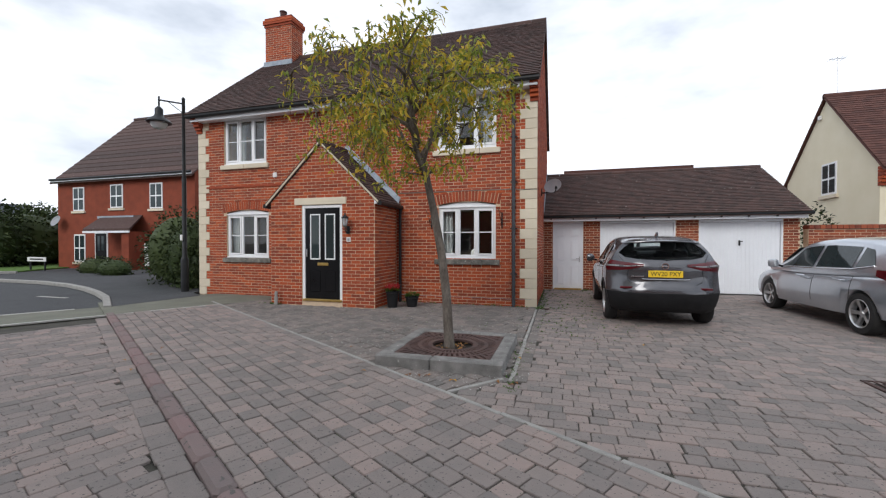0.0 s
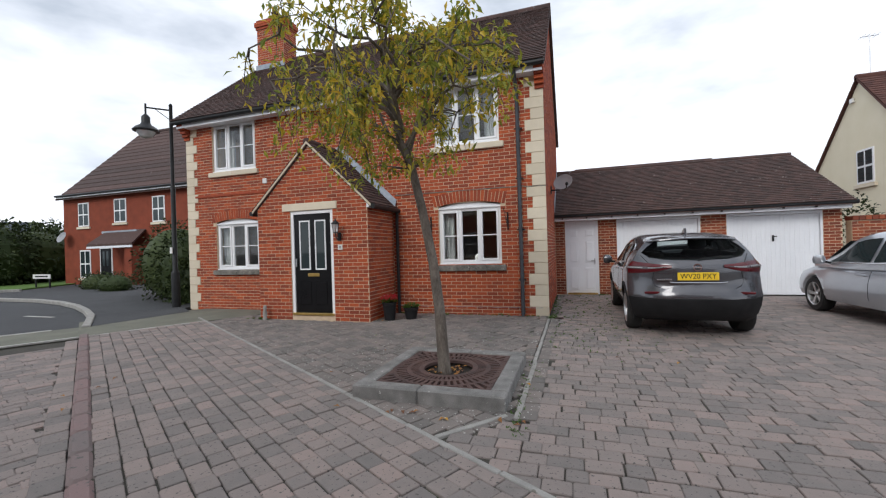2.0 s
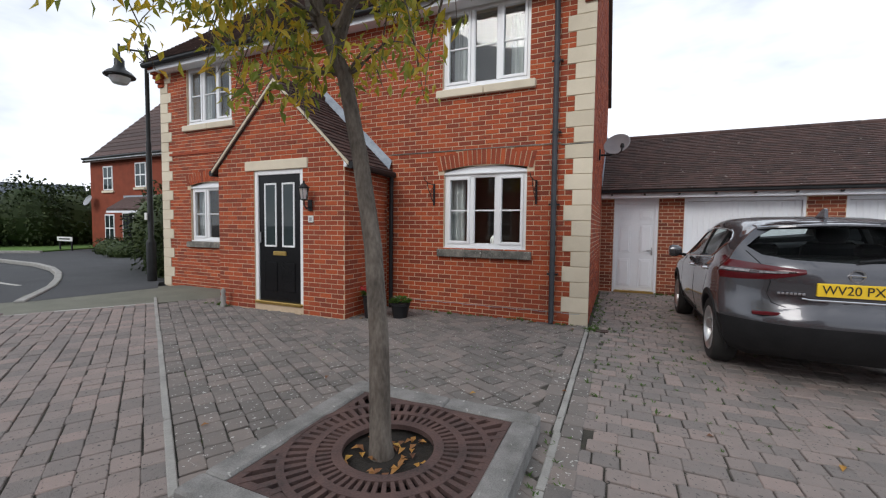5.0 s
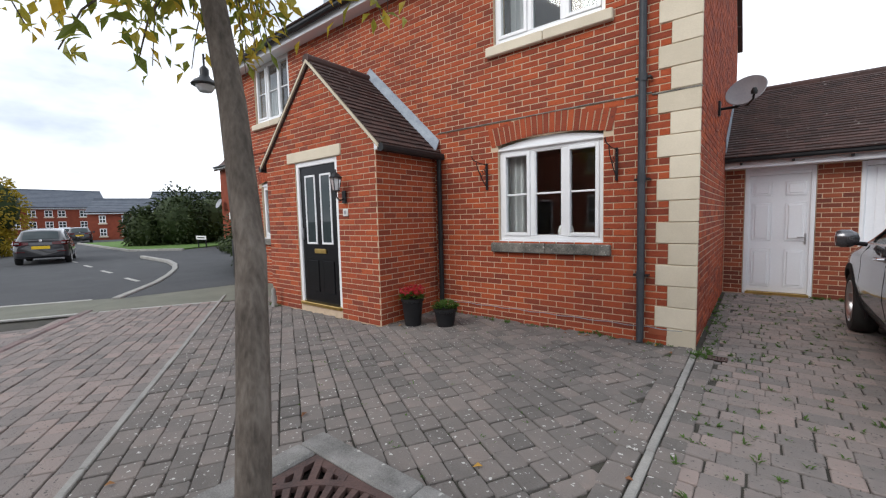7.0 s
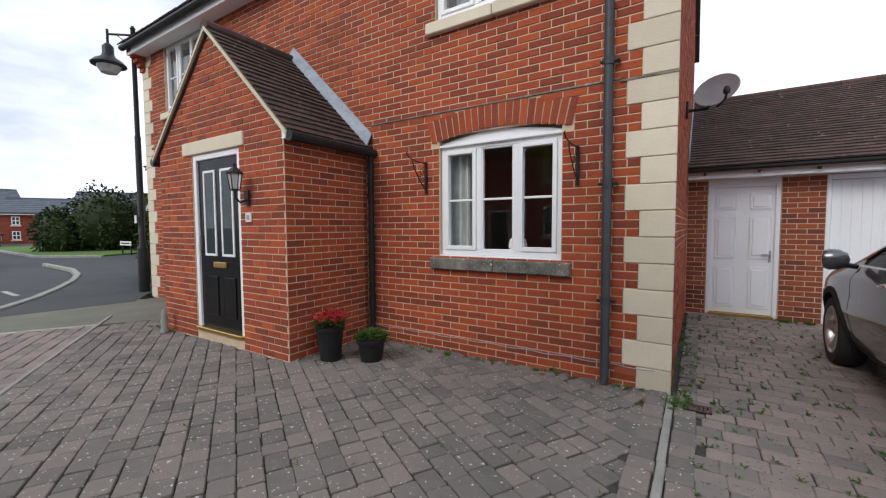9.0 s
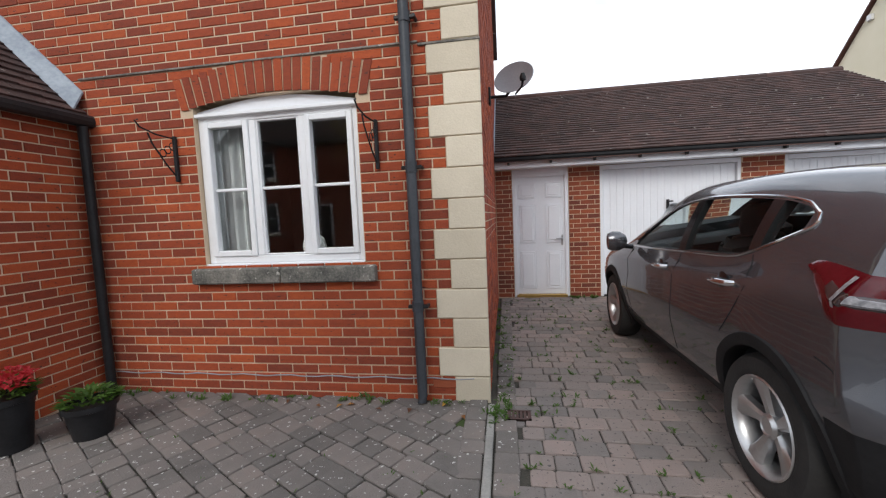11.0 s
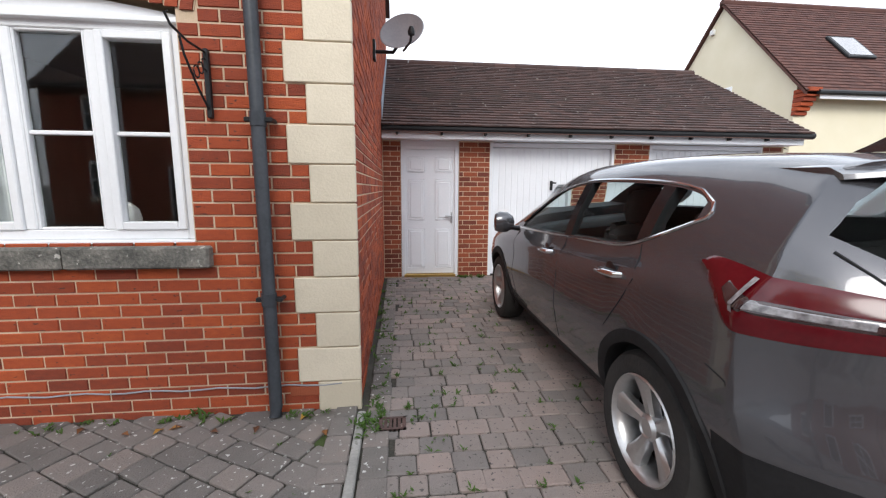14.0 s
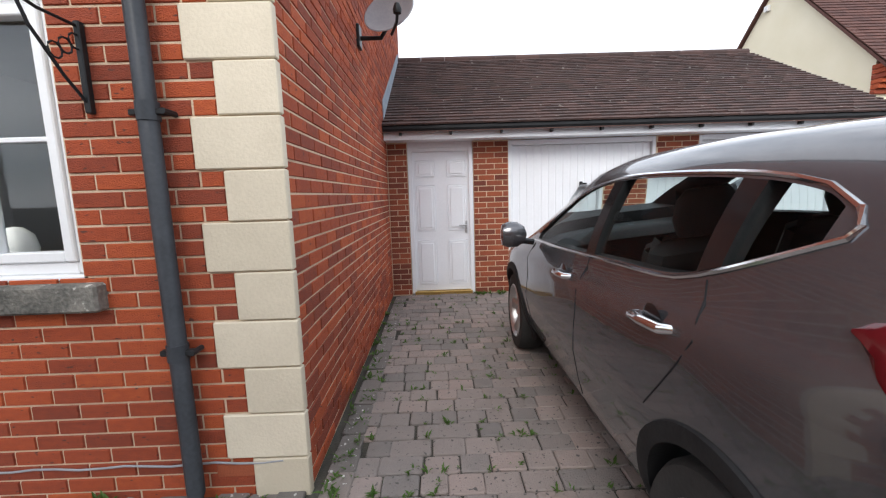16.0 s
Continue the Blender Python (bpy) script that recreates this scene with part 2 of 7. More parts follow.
def thin_leaf(m, share):
    """Lets daylight through a leaf."""
    n, k = m.node_tree.nodes, m.node_tree.links
    p, out = n["Principled BSDF"], n["Material Output"]
    tr, mix = n.new("ShaderNodeBsdfTranslucent"), n.new("ShaderNodeMixShader")
    mix.inputs[0].default_value = share
    k.new(p.inputs["Base Color"].links[0].from_socket, tr.inputs["Color"])
    k.new(p.outputs[0], mix.inputs[1])
    k.new(tr.outputs[0], mix.inputs[2])
    k.new(mix.outputs[0], out.inputs["Surface"])


for m in (DOORBLACK, CLADDING, GUTTER, PIPE, POT, HEDGE, BRICK_FAR):
    m.node_tree.nodes["Principled BSDF"].inputs["Specular IOR Level"].default_value = 0.22
for m in (LEAF, WEED, YELLOWLEAF, FLOWER):
    thin_leaf(m, 0.4)


# ---- building tools ----
def empty(name, x, y, z, label, category, group="", rz=0.0):
    ob = new(name)
    ob.matrix_basis = pose(x, y, z, 0, 0, rz)
    ob.empty_display_size = 0.1
    return tagged(ob, label, category, group)


class Shape:
    """Collects solid pieces into one mesh."""

    def __init__(self):
        self.v, self.f, self.m, self.mats = [], [], [], []
        self.smooth = False

    def slot(self, mat):
        if mat not in self.mats:
            self.mats.append(mat)
        return self.mats.index(mat)

    def add(self, verts, faces, mat):
        o, s = len(self.v), self.slot(mat)
        self.v += [tuple(p) for p in verts]
        self.f += [tuple(o + i for i in q) for q in faces]
        self.m += [s] * len(faces)

    def box(self, a, b, mat, m=None):
        (x0, y0, z0), (x1, y1, z1) = a, b
        c = [Vector(p) for p in ((x0, y0, z0), (x1, y0, z0), (x1, y1, z0), (x0, y1, z0), (x0, y0, z1), (x1, y0, z1), (x1, y1, z1), (x0, y1, z1))]
        if m:
            c = [m @ p for p in c]
        self.add(c, [(0, 3, 2, 1), (4, 5, 6, 7), (0, 1, 5, 4), (1, 2, 6, 5), (2, 3, 7, 6), (3, 0, 4, 7)], mat)

    def soft(self, a, b, mat, r=0.008, m=None):
        """A block with chamfered edges all round."""
        (x0, y0, z0), (x1, y1, z1) = a, b
        c = []
        for z, i in ((z0, r), (z0 + r, 0), (z1 - r, 0), (z1, r)):
            c += [(x0 + i + r, y0 + i, z), (x1 - i - r, y0 + i, z), (x1 - i, y0 + i + r, z), (x1 - i, y1 - i - r, z), (x1 - i - r, y1 - i, z), (x0 + i + r, y1 - i, z), (x0 + i, y1 - i - r, z), (x0 + i, y0 + i + r, z)]
        c = [(m @ Vector(p)) if m else p for p in c]
        q = [tuple(range(7, -1, -1)), tuple(range(24, 32))]
        for l in range(3):
            for i in range(8):
                j = (i + 1) % 8
                q.append((l * 8 + i, l * 8 + j, l * 8 + 8 + j, l * 8 + 8 + i))
        self.add(c, q, mat)

    def prism(self, poly, way, mat):
        """A flat polygon drawn out along a vector."""
        n = len(poly)
        p = [Vector(q) for q in poly]
        w = Vector(way)
        nn = sum(((p[i] - p[0]).cross(p[i + 1] - p[0]) for i in range(1, n - 1)), Vector())
        if nn.dot(w) > 0:
            p.reverse()
        self.add(p + [q + w for q in p], [tuple(range(n)), tuple(range(2 * n - 1, n - 1, -1))] + [((i + 1) % n, i, n + i, n + (i + 1) % n) for i in range(n)], mat)

    def tube(self, pts, radii, mat, sides=10, cap=True):
        pts = [Vector(p) for p in pts]
        if not isinstance(radii, (list, tuple)):
            radii = [radii] * len(pts)
        rings = []
        up = Vector((0.123, 0.331, 0.93))
        for i, p in enumerate(pts):
            d = (pts[min(i + 1, len(pts) - 1)] - pts[max(i - 1, 0)]).normalized()
            if abs(d.dot(up)) > 0.98:
                up = Vector((0.9, 0.2, 0.1))
            a = d.cross(up).normalized()
            b = d.cross(a)
            rings.append([p + radii[i] * (math.cos(2 * math.pi * j / sides) * a + math.sin(2 * math.pi * j / sides) * b) for j in range(sides)])
        v = [q for r in rings for q in r]
        f = [(i * sides + j, (i + 1) * sides + j, (i + 1) * sides + (j + 1) % sides, i * sides + (j + 1) % sides) for i in range(len(pts) - 1) for j in range(sides)]
        if cap:
            f += [tuple(range(sides)), tuple(range(len(v) - 1, len(v) - sides - 1, -1))]
        self.add(v, f, mat)

    def turned(self, profile, centre, mat, sides=20, m=None, cap=True):
        """A lathe piece about z: profile of (radius, height)."""
        v, c = [], Vector(centre)
        for r, z in profile:
            for j in range(sides):
                a = 2 * math.pi * j / sides
                q = Vector((r * math.cos(a), r * math.sin(a), z))
                v.append(c + (m @ q if m else q))
        n = len(profile)
        f = [(i * sides + j, i * sides + (j + 1) % sides, (i + 1) * sides + (j + 1) % sides, (i + 1) * sides + j) for i in range(n - 1) for j in range(sides)]
        if cap:
            f += [tuple(range(sides - 1, -1, -1)), tuple(range((n - 1) * sides, n * sides))]
        self.add(v, f, mat)

    def finish(self, name, parent=None, smooth=False, bevel=0.0):
        me = bpy.data.meshes.new(name)
        me.from_pydata(self.v, [], self.f)
        for mt in self.mats:
            me.materials.append(mt)
        me.polygons.foreach_set("material_index", self.m)
        if smooth:
            me.shade_smooth()
            me.set_sharp_from_angle(angle=radians(40))
        me.update()
        ob = new(name, me)
        if parent:
            hang(ob, parent)
        if bevel:
            mod = ob.modifiers.new("bevel", "BEVEL")
            mod.width, mod.segments, mod.limit_method = bevel, 2, "ANGLE"
        return ob


def hang(ob, parent):
    """Makes ob, modelled in world places, a part of parent."""
    ob.parent = parent
    ob.matrix_parent_inverse = parent.matrix_basis.inverted() if parent.parent is None else Matrix()
    return ob


def cells(u0, u1, z0, z1, holes):
    """The rectangles left of a wall when its openings are cut."""
    zs = sorted({z0, z1, *[h[2] for h in holes], *[h[3] for h in holes]})
    zs = [z for z in zs if z0 <= z <= z1]
    out = []
    for a, b in zip(zs, zs[1:]):
        cut = sorted((h[0], h[1]) for h in holes if h[2] < b - 1e-6 and h[3] > a + 1e-6)
        u = u0
        for c, d in cut:
            if c > u:
                out.append((u, c, a, b))
            u = max(u, d)
        if u < u1:
            out.append((u, u1, a, b))
    return out


COURSE, LENGTH, GAP = 0.0700, 0.2095, 0.0095


def brick_runs(u0, u1, z0, z1, holes, seed=0):
    """(u, z, length) of each brick of a stretcher bond, cut at openings (u0, u1, z0, z1)."""
    rnd, out = random.Random(seed), []
    row = 0
    z = z0
    while z < z1 - 0.03:
        h = min(COURSE, z1 - z)
        spans = [(u0, u1)]
        for a, b, c, d in holes:
            if c < z + h * 0.6 and d > z + h * 0.4:
                spans = [s for p, q in spans for s in ((p, min(q, a)), (max(p, b), q)) if s[1] - s[0] > 0.03]
        for p, q in spans:
            u = math.floor((p - u0) / LENGTH) * LENGTH + u0 - (LENGTH / 2 if row % 2 else 0)
            while u < q:
                a, b = max(u, p), min(u + LENGTH, q)
                if b - a > 0.035:
                    out.append((a + GAP / 2, z + GAP / 2, b - a - GAP, h - GAP, rnd.uniform(-0.0025, 0.0025)))
                u += LENGTH
        z += COURSE
        row += 1
    return out


def lay_bricks(name, parent, origin, along, out_way, runs, mat, proud=0.006, near=None, limit=0):
    """Bricks on a wall face. Those inside near (u0, u1, z0, z1), up to limit, become parts of their own; the rest one mesh."""
    o, a, w = Vector(origin), Vector(along), Vector(out_way)
    up = Vector((0, 0, 1))
    rest, meshes, count = Shape(), {}, 0
    flip = a.cross(up).dot(w) < 0
    for u, z, l, h, d in runs:
        t = proud + d
        e = 0.003
        loc = [Vector((0, 0, 0)), Vector((l, 0, 0)), Vector((l, 0, h)), Vector((0, 0, h)), Vector((e, t, e)), Vector((l - e, t, e)), Vector((l - e, t, h - e)), Vector((e, t, h - e))]
        pts = [a * q.x + w * q.y + up * q.z for q in loc]
        faces = [(4, 5, 6, 7), (0, 1, 5, 4), (1, 2, 6, 5), (2, 3, 7, 6), (3, 0, 4, 7)]
        if flip:
            faces = [f[::-1] for f in faces]
        base = o + a * u + up * z
        if near and count < limit and near[0] <= u <= near[1] and near[2] <= z <= near[3]:
            key = (round(l, 3), round(h, 3))
            if key not in meshes:
                me = bpy.data.meshes.new("brick")
                me.from_pydata([tuple(q) for q in pts], [], faces)
                me.materials.append(mat)
                me.update()
                meshes[key] = me
            ob = new("brick", meshes[key])
            ob.location = base
            hang(ob, parent)
            count += 1
        else:
            rest.add([base + q for q in pts], faces, mat)
    return tagged(rest.finish(name, parent), kind="stuff")


def tile_slope(shape, start, along, upslope, width, length, mat, gauge=0.105, wide=0.17, inside=None, seed=1):
    """Plain roof tiles laid in lapped courses on a slope."""
    rnd = random.Random(seed)
    s, a, u = Vector(start), Vector(along).normalized(), Vector(upslope).normalized()
    n = a.cross(u).normalized()
    if n.z < 0:
        n = -n
    for r in range(int(length / gauge)):
        x = -wide * (0.5 if r % 2 else 0)
        while x < width:
            x0, x1 = max(0, x) + 0.0015, min(width, x + wide) - 0.0015
            x += wide
            if x1 - x0 < 0.03 or (inside and not inside((x0 + x1) / 2, r * gauge)):
                continue
            lift, slip = rnd.uniform(0, 0.005), rnd.uniform(-0.006, 0.004)
            d0, d1 = r * gauge + slip, (r + 1) * gauge + 0.02
            lo0, hi0 = 0.008, 0.026 + lift
            p = [s + a * x0 + u * d0 + n * lo0, s + a * x1 + u * d0 + n * lo0, s + a * x1 + u * d0 + n * (hi0 + rnd.uniform(0, 0.003)), s + a * x0 + u * d0 + n * hi0, s + a * x1 + u * d1 + n * 0.010, s + a * x0 + u * d1 + n * 0.010]
            shape.add(p, [(0, 1, 2, 3), (3, 2, 4, 5), (0, 3, 5), (1, 4, 2)], mat)


def casement(parent, x0, x1, z0, z1, y, arched=0.0, name="window", curtain=True):
    """White three-light window facing -y with its glazing bars and panes."""
    s = Shape()
    w = x1 - x0
    d0, d1 = y - 0.035, y + 0.035
    for a, b in (((x0, d0, z0), (x0 + 0.05, d1, z1)), ((x1 - 0.05, d0, z0), (x1, d1, z1)), ((x0 + 0.05, d0, z1 - 0.05), (x1 - 0.05, d1, z1)), ((x0 + 0.05, d0, z0), (x1 - 0.05, d1, z0 + 0.055))):
        s.soft(a, b, UPVC, 0.006)
    third = (w - 0.1) / 3
    for k in (1, 2):
        xm = x0 + 0.05 + third * k
        s.soft((xm - 0.028, d0, z0 + 0.055), (xm + 0.028, d1, z1 - 0.05), UPVC, 0.006)
    for k in range(3):
        a, b = x0 + 0.05 + third * k + (0.028 if k else 0), x0 + 0.05 + third * (k + 1) - (0.028 if k < 2 else 0)
        lo, hi = z0 + 0.055, z1 - 0.05
        t = 0.042 if k != 1 else 0.014
        f = d0 - (0.016 if k != 1 else -0.006)
        for p, q in (((a, f, lo), (a + t, d1 - 0.02, hi)), ((b - t, f, lo), (b, d1 - 0.02, hi)), ((a + t, f, hi - t), (b - t, d1 - 0.02, hi)), ((a + t, f, lo), (b - t, d1 - 0.02, lo + t))):
            s.soft(p, q, UPVC, 0.005)
        zm = (lo + hi) / 2
        s.soft((a + t, y - 0.022, zm - 0.011), (b - t, y + 0.012, zm + 0.011), UPVC, 0.004)
    s.soft((x0 - 0.02, y - 0.075, z0 - 0.035), (x1 + 0.02, y + 0.03, z0), UPVC, 0.006)
    if arched:
        n = 12
        poly = [(x0, y - 0.03, z1)] + [(x0 + w * i / n, y - 0.03, z1 + 0.035 + arched * math.sin(math.pi * i / n)) for i in range(n + 1)] + [(x1, y - 0.03, z1)]
        s.prism(poly, (0, 0.05, 0), PAINT)
        s.soft((x0 - 0.01, y - 0.07, z1 - 0.012), (x1 + 0.01, y, z1 + 0.014), UPVC, 0.004)
    win = s.finish(name, parent)
    g = Shape()
    g.box((x0 + 0.05, y - 0.004, z0 + 0.05), (x1 - 0.05, y + 0.004, z1 - 0.05), PANE)
    p = g.finish("pane", win)
    p.visible_shadow = False
    return win


def curtains(parent, x0, x1, z0, z1, y):
    s = Shape()
    n = 40
    pts = [(x0 + (x1 - x0) * i / n, y + 0.03 * math.sin(i * 1.1) + 0.012 * math.sin(i * 2.7)) for i in range(n + 1)]
    v = [(a, b, z0) for a, b in pts] + [(a, b, z1) for a, b in pts] + [(a, b + 0.006, z0) for a, b in pts] + [(a, b + 0.006, z1) for a, b in pts]
    m = n + 1
    f = [(i, i + 1, m + i + 1, m + i) for i in range(n)] + [(2 * m + i + 1, 2 * m + i, 3 * m + i, 3 * m + i + 1) for i in range(n)]
    s.add(v, f, CURTAIN)
    return s.finish("curtain", parent, smooth=True)

# ---- ground, road and paving ----
D, N = Vector((0.865, -0.502, 0)), Vector((0.502, 0.865, 0))   # along and across the white edging line


def st(s, t, z=0.0):
    return D * s + N * t + Vector((0, 0, z))


g = Shape()
g.add([(-2500, -2500, -0.09), (2500, -2500, -0.09), (2500, 2500, -0.09), (-2500, 2500, -0.09)], [(0, 1, 2, 3)], TARMAC)
tagged(g.finish("ground"), "dark grey tarmac ground reaching far off", "ground", kind="structure")

pave = Shape()
pave.prism([st(-10, 0.94, -0.014), st(14, 0.94, -0.014), st(14, 16, -0.014), st(-10, 16, -0.014)], (0, 0, -0.07), JOINT)
pavement = tagged(pave.finish("pavement"), "block-paved forecourt and drive with mossy joints", "pavement", kind="structure")
low = Shape()
low.prism([st(-10, 0.90, -0.055), st(12, 0.90, -0.055), st(12, -11, -0.055), st(-10, -11, -0.055)], (0, 0, -0.03), JOINT)
lane = tagged(low.finish("road"), "shared lane paved in grey-pink concrete setts", "road", kind="structure")
s = Shape()
s.prism([st(-11.6, -9, -0.045), st(-10.03, -9, -0.045), st(-10.03, 0.90, -0.045), st(-11.6, 0.90, -0.045)], (0, 0, -0.03), GRAVELBAND)
s.prism([st(-12.2, 0.90, -0.006), st(-10.03, 0.90, -0.006), st(-10.03, 4.6, -0.006), st(-12.2, 4.6, -0.006)], (0, 0, -0.06), GRAVELBAND)
s.prism([st(-10.06, -9, -0.034), st(-9.97, -9, -0.034), st(-9.97, 2.82, -0.002), st(-10.06, 2.82, -0.002)], (0, 0, -0.02), ROADLINE)
s.prism([st(-11.66, -9, -0.038), st(-11.56, -9, -0.038), st(-11.56, 0.5, -0.038), st(-11.66, 0.5, -0.038)], (0, 0, -0.02), ROADLINE)
tagged(s.finish("road_strip"), "pale greenish paved strip where tarmac meets setts", "road strip", kind="structure")


def sett_points(l, w, h, rnd):
    """A worn sett: an octagon base, a chamfer and a slightly domed top."""
    c, e = 0.009, 0.005
    j = [rnd.uniform(-0.006, 0.006) for _ in range(4)]
    x0, x1, y0, y1 = -l / 2 + j[0], l / 2 + j[1], -w / 2 + j[2], w / 2 + j[3]
    ring = [(x0 + c, y0), (x1 - c, y0), (x1, y0 + c), (x1, y1 - c), (x1 - c, y1), (x0 + c, y1), (x0, y1 - c), (x0, y0 + c)]
    v = [(x, y, -0.02) for x, y in ring] + [(x, y, h - 0.005) for x, y in ring]
    v += [(x * (1 - 2 * e / l), y * (1 - 2 * e / w), h) for x, y in ring]
    f = [tuple(range(16, 24))]
    for r in (0, 8):
        f += [(r + i, r + (i + 1) % 8, r + 8 + (i + 1) % 8, r + 8 + i) for i in range(8)]
    return v, f


def lay_setts(parent, name, angle, box, test, mat, z, l=0.225, w=0.162, part_area=None, limit=0, seed=3, gap=0.005):
    rnd = random.Random(seed)
    rest, count = Shape(), 0
    m = Matrix.Rotation(radians(angle), 4, "Z")
    shapes = []
    for k in range(6):
        me = bpy.data.meshes.new("sett")
        ll = l * (0.76, 1.0, 1.0, 1.28, 1.0, 0.88)[k]
        v, f = sett_points(ll - gap, w - gap, 0.0, rnd)
        me.from_pydata(v, [], f)
        me.materials.append(mat)
        me.update()
        shapes.append((ll, v, f, me))
    y, row = box[2], 0
    while y < box[3]:
        x = box[0] + rnd.uniform(-0.12, 0.12)
        while x < box[1]:
            ll, v, f, me = rnd.choice(shapes)
            x += ll
            c = m @ Vector((x - ll / 2, y, 0))
            if not test(c.x, c.y):
                continue
            p = Matrix.Translation((c.x, c.y, z + rnd.uniform(-0.004, 0.004))) @ m @ Matrix.Rotation(rnd.uniform(-0.018, 0.018), 4, "Z") @ Matrix.Rotation(rnd.uniform(-0.02, 0.02), 4, "X") @ Matrix.Rotation(rnd.uniform(-0.015, 0.015), 4, "Y")
            if part_area and count < limit and part_area[0] < c.x < part_area[1] and part_area[2] < c.y < part_area[3]:
                ob = new("sett", me)
                ob.matrix_basis = p
                ob.parent = parent
                count += 1
            else:
                rest.add([p @ Vector(q) for q in v], f, mat)
        y += w
        row += 1
    return tagged(rest.finish(name, parent), kind="stuff")


def in_planter(x, y):
    return -1.90 < x < -0.62 and 4.47 < y < 5.78


def in_house(x, y):
    return (y > 9.04 and x < -0.5) or (y > 7.92 and -6.16 < x < -3.71)


def walkway(x, y):
    t, s_ = x * N.x + y * N.y, x * D.x + y * D.y
    return 1.02 < t < 2.82 and s_ > -9.95


def forecourt(x, y):
    t, s_ = x * N.x + y * N.y, x * D.x + y * D.y
    left = x < (-0.61 if y > 5.85 else -0.50) if y > 4.3 else y - 3.82 > (x + 0.98) * 1.15
    return t > 2.85 and s_ > -9.95 and left and not in_planter(x, y) and not in_house(x, y) and y < 9.05


def drive(x, y):
    t = x * N.x + y * N.y
    right = x > -0.345 if y > 4.3 else y - 3.82 < (x + 0.98) * 1.15
    return t > 2.85 and right and x < 11 and y < 12.5 and not in_planter(x, y)


def lane_area(x, y):
    t, s_ = x * N.x + y * N.y, x * D.x + y * D.y
    return -7.5 < t < 0.80 and -9.95 < s_ < 7


# edging lines, flush kerb and gutter row
e = Shape()
rnd = random.Random(8)


def edging(p, q, wide=0.046, step=0.9, z=0.004):
    p, q = Vector((*p, 0)), Vector((*q, 0))
    d = (q - p).normalized()
    a = math.degrees(math.atan2(d.y, d.x))
    n = max(1, int((q - p).length / step))
    L = (q - p).length / n
    for i in range(n):
        m = Matrix.Translation(p + d * L * i) @ Matrix.Rotation(radians(a + rnd.uniform(-0.3, 0.3)), 4, "Z")
        e.soft((0.004, -wide / 2, -0.05), (L - 0.004, wide / 2, z + 0.003 + rnd.uniform(-0.002, 0.003)), EDGING, 0.006, m)


edging(tuple(st(-10.6, 2.83))[:2], tuple(st(10, 2.83))[:2])
edging((-0.98, 3.86), (-0.55, 4.35))
edging((-0.48, 5.9), (-0.48, 8.93))
edging((-0.47, 4.3), (-0.47, 5.9), 0.05, 0.3)
tagged(e.finish("trim"), "narrow pale concrete edging strips set in the paving", "paving edging", kind="structure")
kb = Shape()
x = -10.2
while x < 9:
    L = rnd.uniform(0.42, 0.50)
    m = Matrix.Translation(st(x, 0.98)) @ Matrix.Rotation(math.atan2(D.y, D.x), 4, "Z")
    kb.soft((0.003, -0.065, -0.09), (L - 0.003, 0.065, 0.012 + rnd.uniform(-0.003, 0.003)), KERBRED, 0.022, m)
    x += L
tagged(kb.finish("kerb"), "low rounded kerb of worn pinkish blocks", "kerb", kind="structure")
# raised pale kerb round the tarmac bend, built along a smooth curve
kc = Shape()
bend = [(-9.2, 6.50), (-9.96, 7.0), (-10.9, 7.6), (-12.2, 8.25), (-13.72, 8.9), (-15.4, 9.45), (-17.4, 9.85), (-21, 10.0)]
for (x0, y0), (x1, y1) in zip(bend, bend[1:]):
    d = Vector((x1 - x0, y1 - y0, 0))
    m = Matrix.Translation((x0, y0, 0)) @ Matrix.Rotation(math.atan2(d.y, d.x), 4, "Z")
    kc.soft((-0.01, -0.07, -0.09), (d.length + 0.01, 0.07, 0.03), EDGING, 0.015, m)
tagged(kc.finish("kerb"), "pale concrete kerb curving round the tarmac road", "kerb", kind="structure")
f = Shape()
f.prism([(x, y, -0.004) for x, y in bend] + [(-21, 16.3, -0.004), (-10.6, 16.3, -0.004), (-9.7, 9.0, -0.004), (-8.9, 8.5, -0.004)], (0, 0, -0.08), TARMAC)
tagged(f.finish("footway"), "dark tarmac footway beside the brick houses", "footway", kind="structure")

# ---- tree planter ----
planter = empty("tree_planter", -1.3, 5.07, 0, "square granite kerb surround with rusty iron tree grate", "planter")
PX0, PX1, PY0, PY1 = -1.97, -0.57, 4.40, 5.85
k = Shape()
for a, b in (((PX0, PY0, -0.05), (-1.34, PY0 + 0.15, 0.118)), ((-1.335, PY0, -0.05), (PX1, PY0 + 0.15, 0.120)), ((PX0, PY1 - 0.15, -0.05), (-1.2, PY1, 0.117)), ((-1.195, PY1 - 0.15, -0.05), (PX1, PY1, 0.119)),
             ((PX0, PY0 + 0.154, -0.05), (PX0 + 0.15, PY1 - 0.154, 0.118)), ((PX1 - 0.15, PY0 + 0.154, -0.05), (PX1, PY1 - 0.154, 0.119))):
    k.soft(a, b, KERB, 0.012)
k.finish("kerb_surround", planter)
gr = Shape()
CX, CY, GZ = -1.27, 5.125, 0.11
hx, hy = (PX1 - PX0) / 2 - 0.155, (PY1 - PY0) / 2 - 0.155


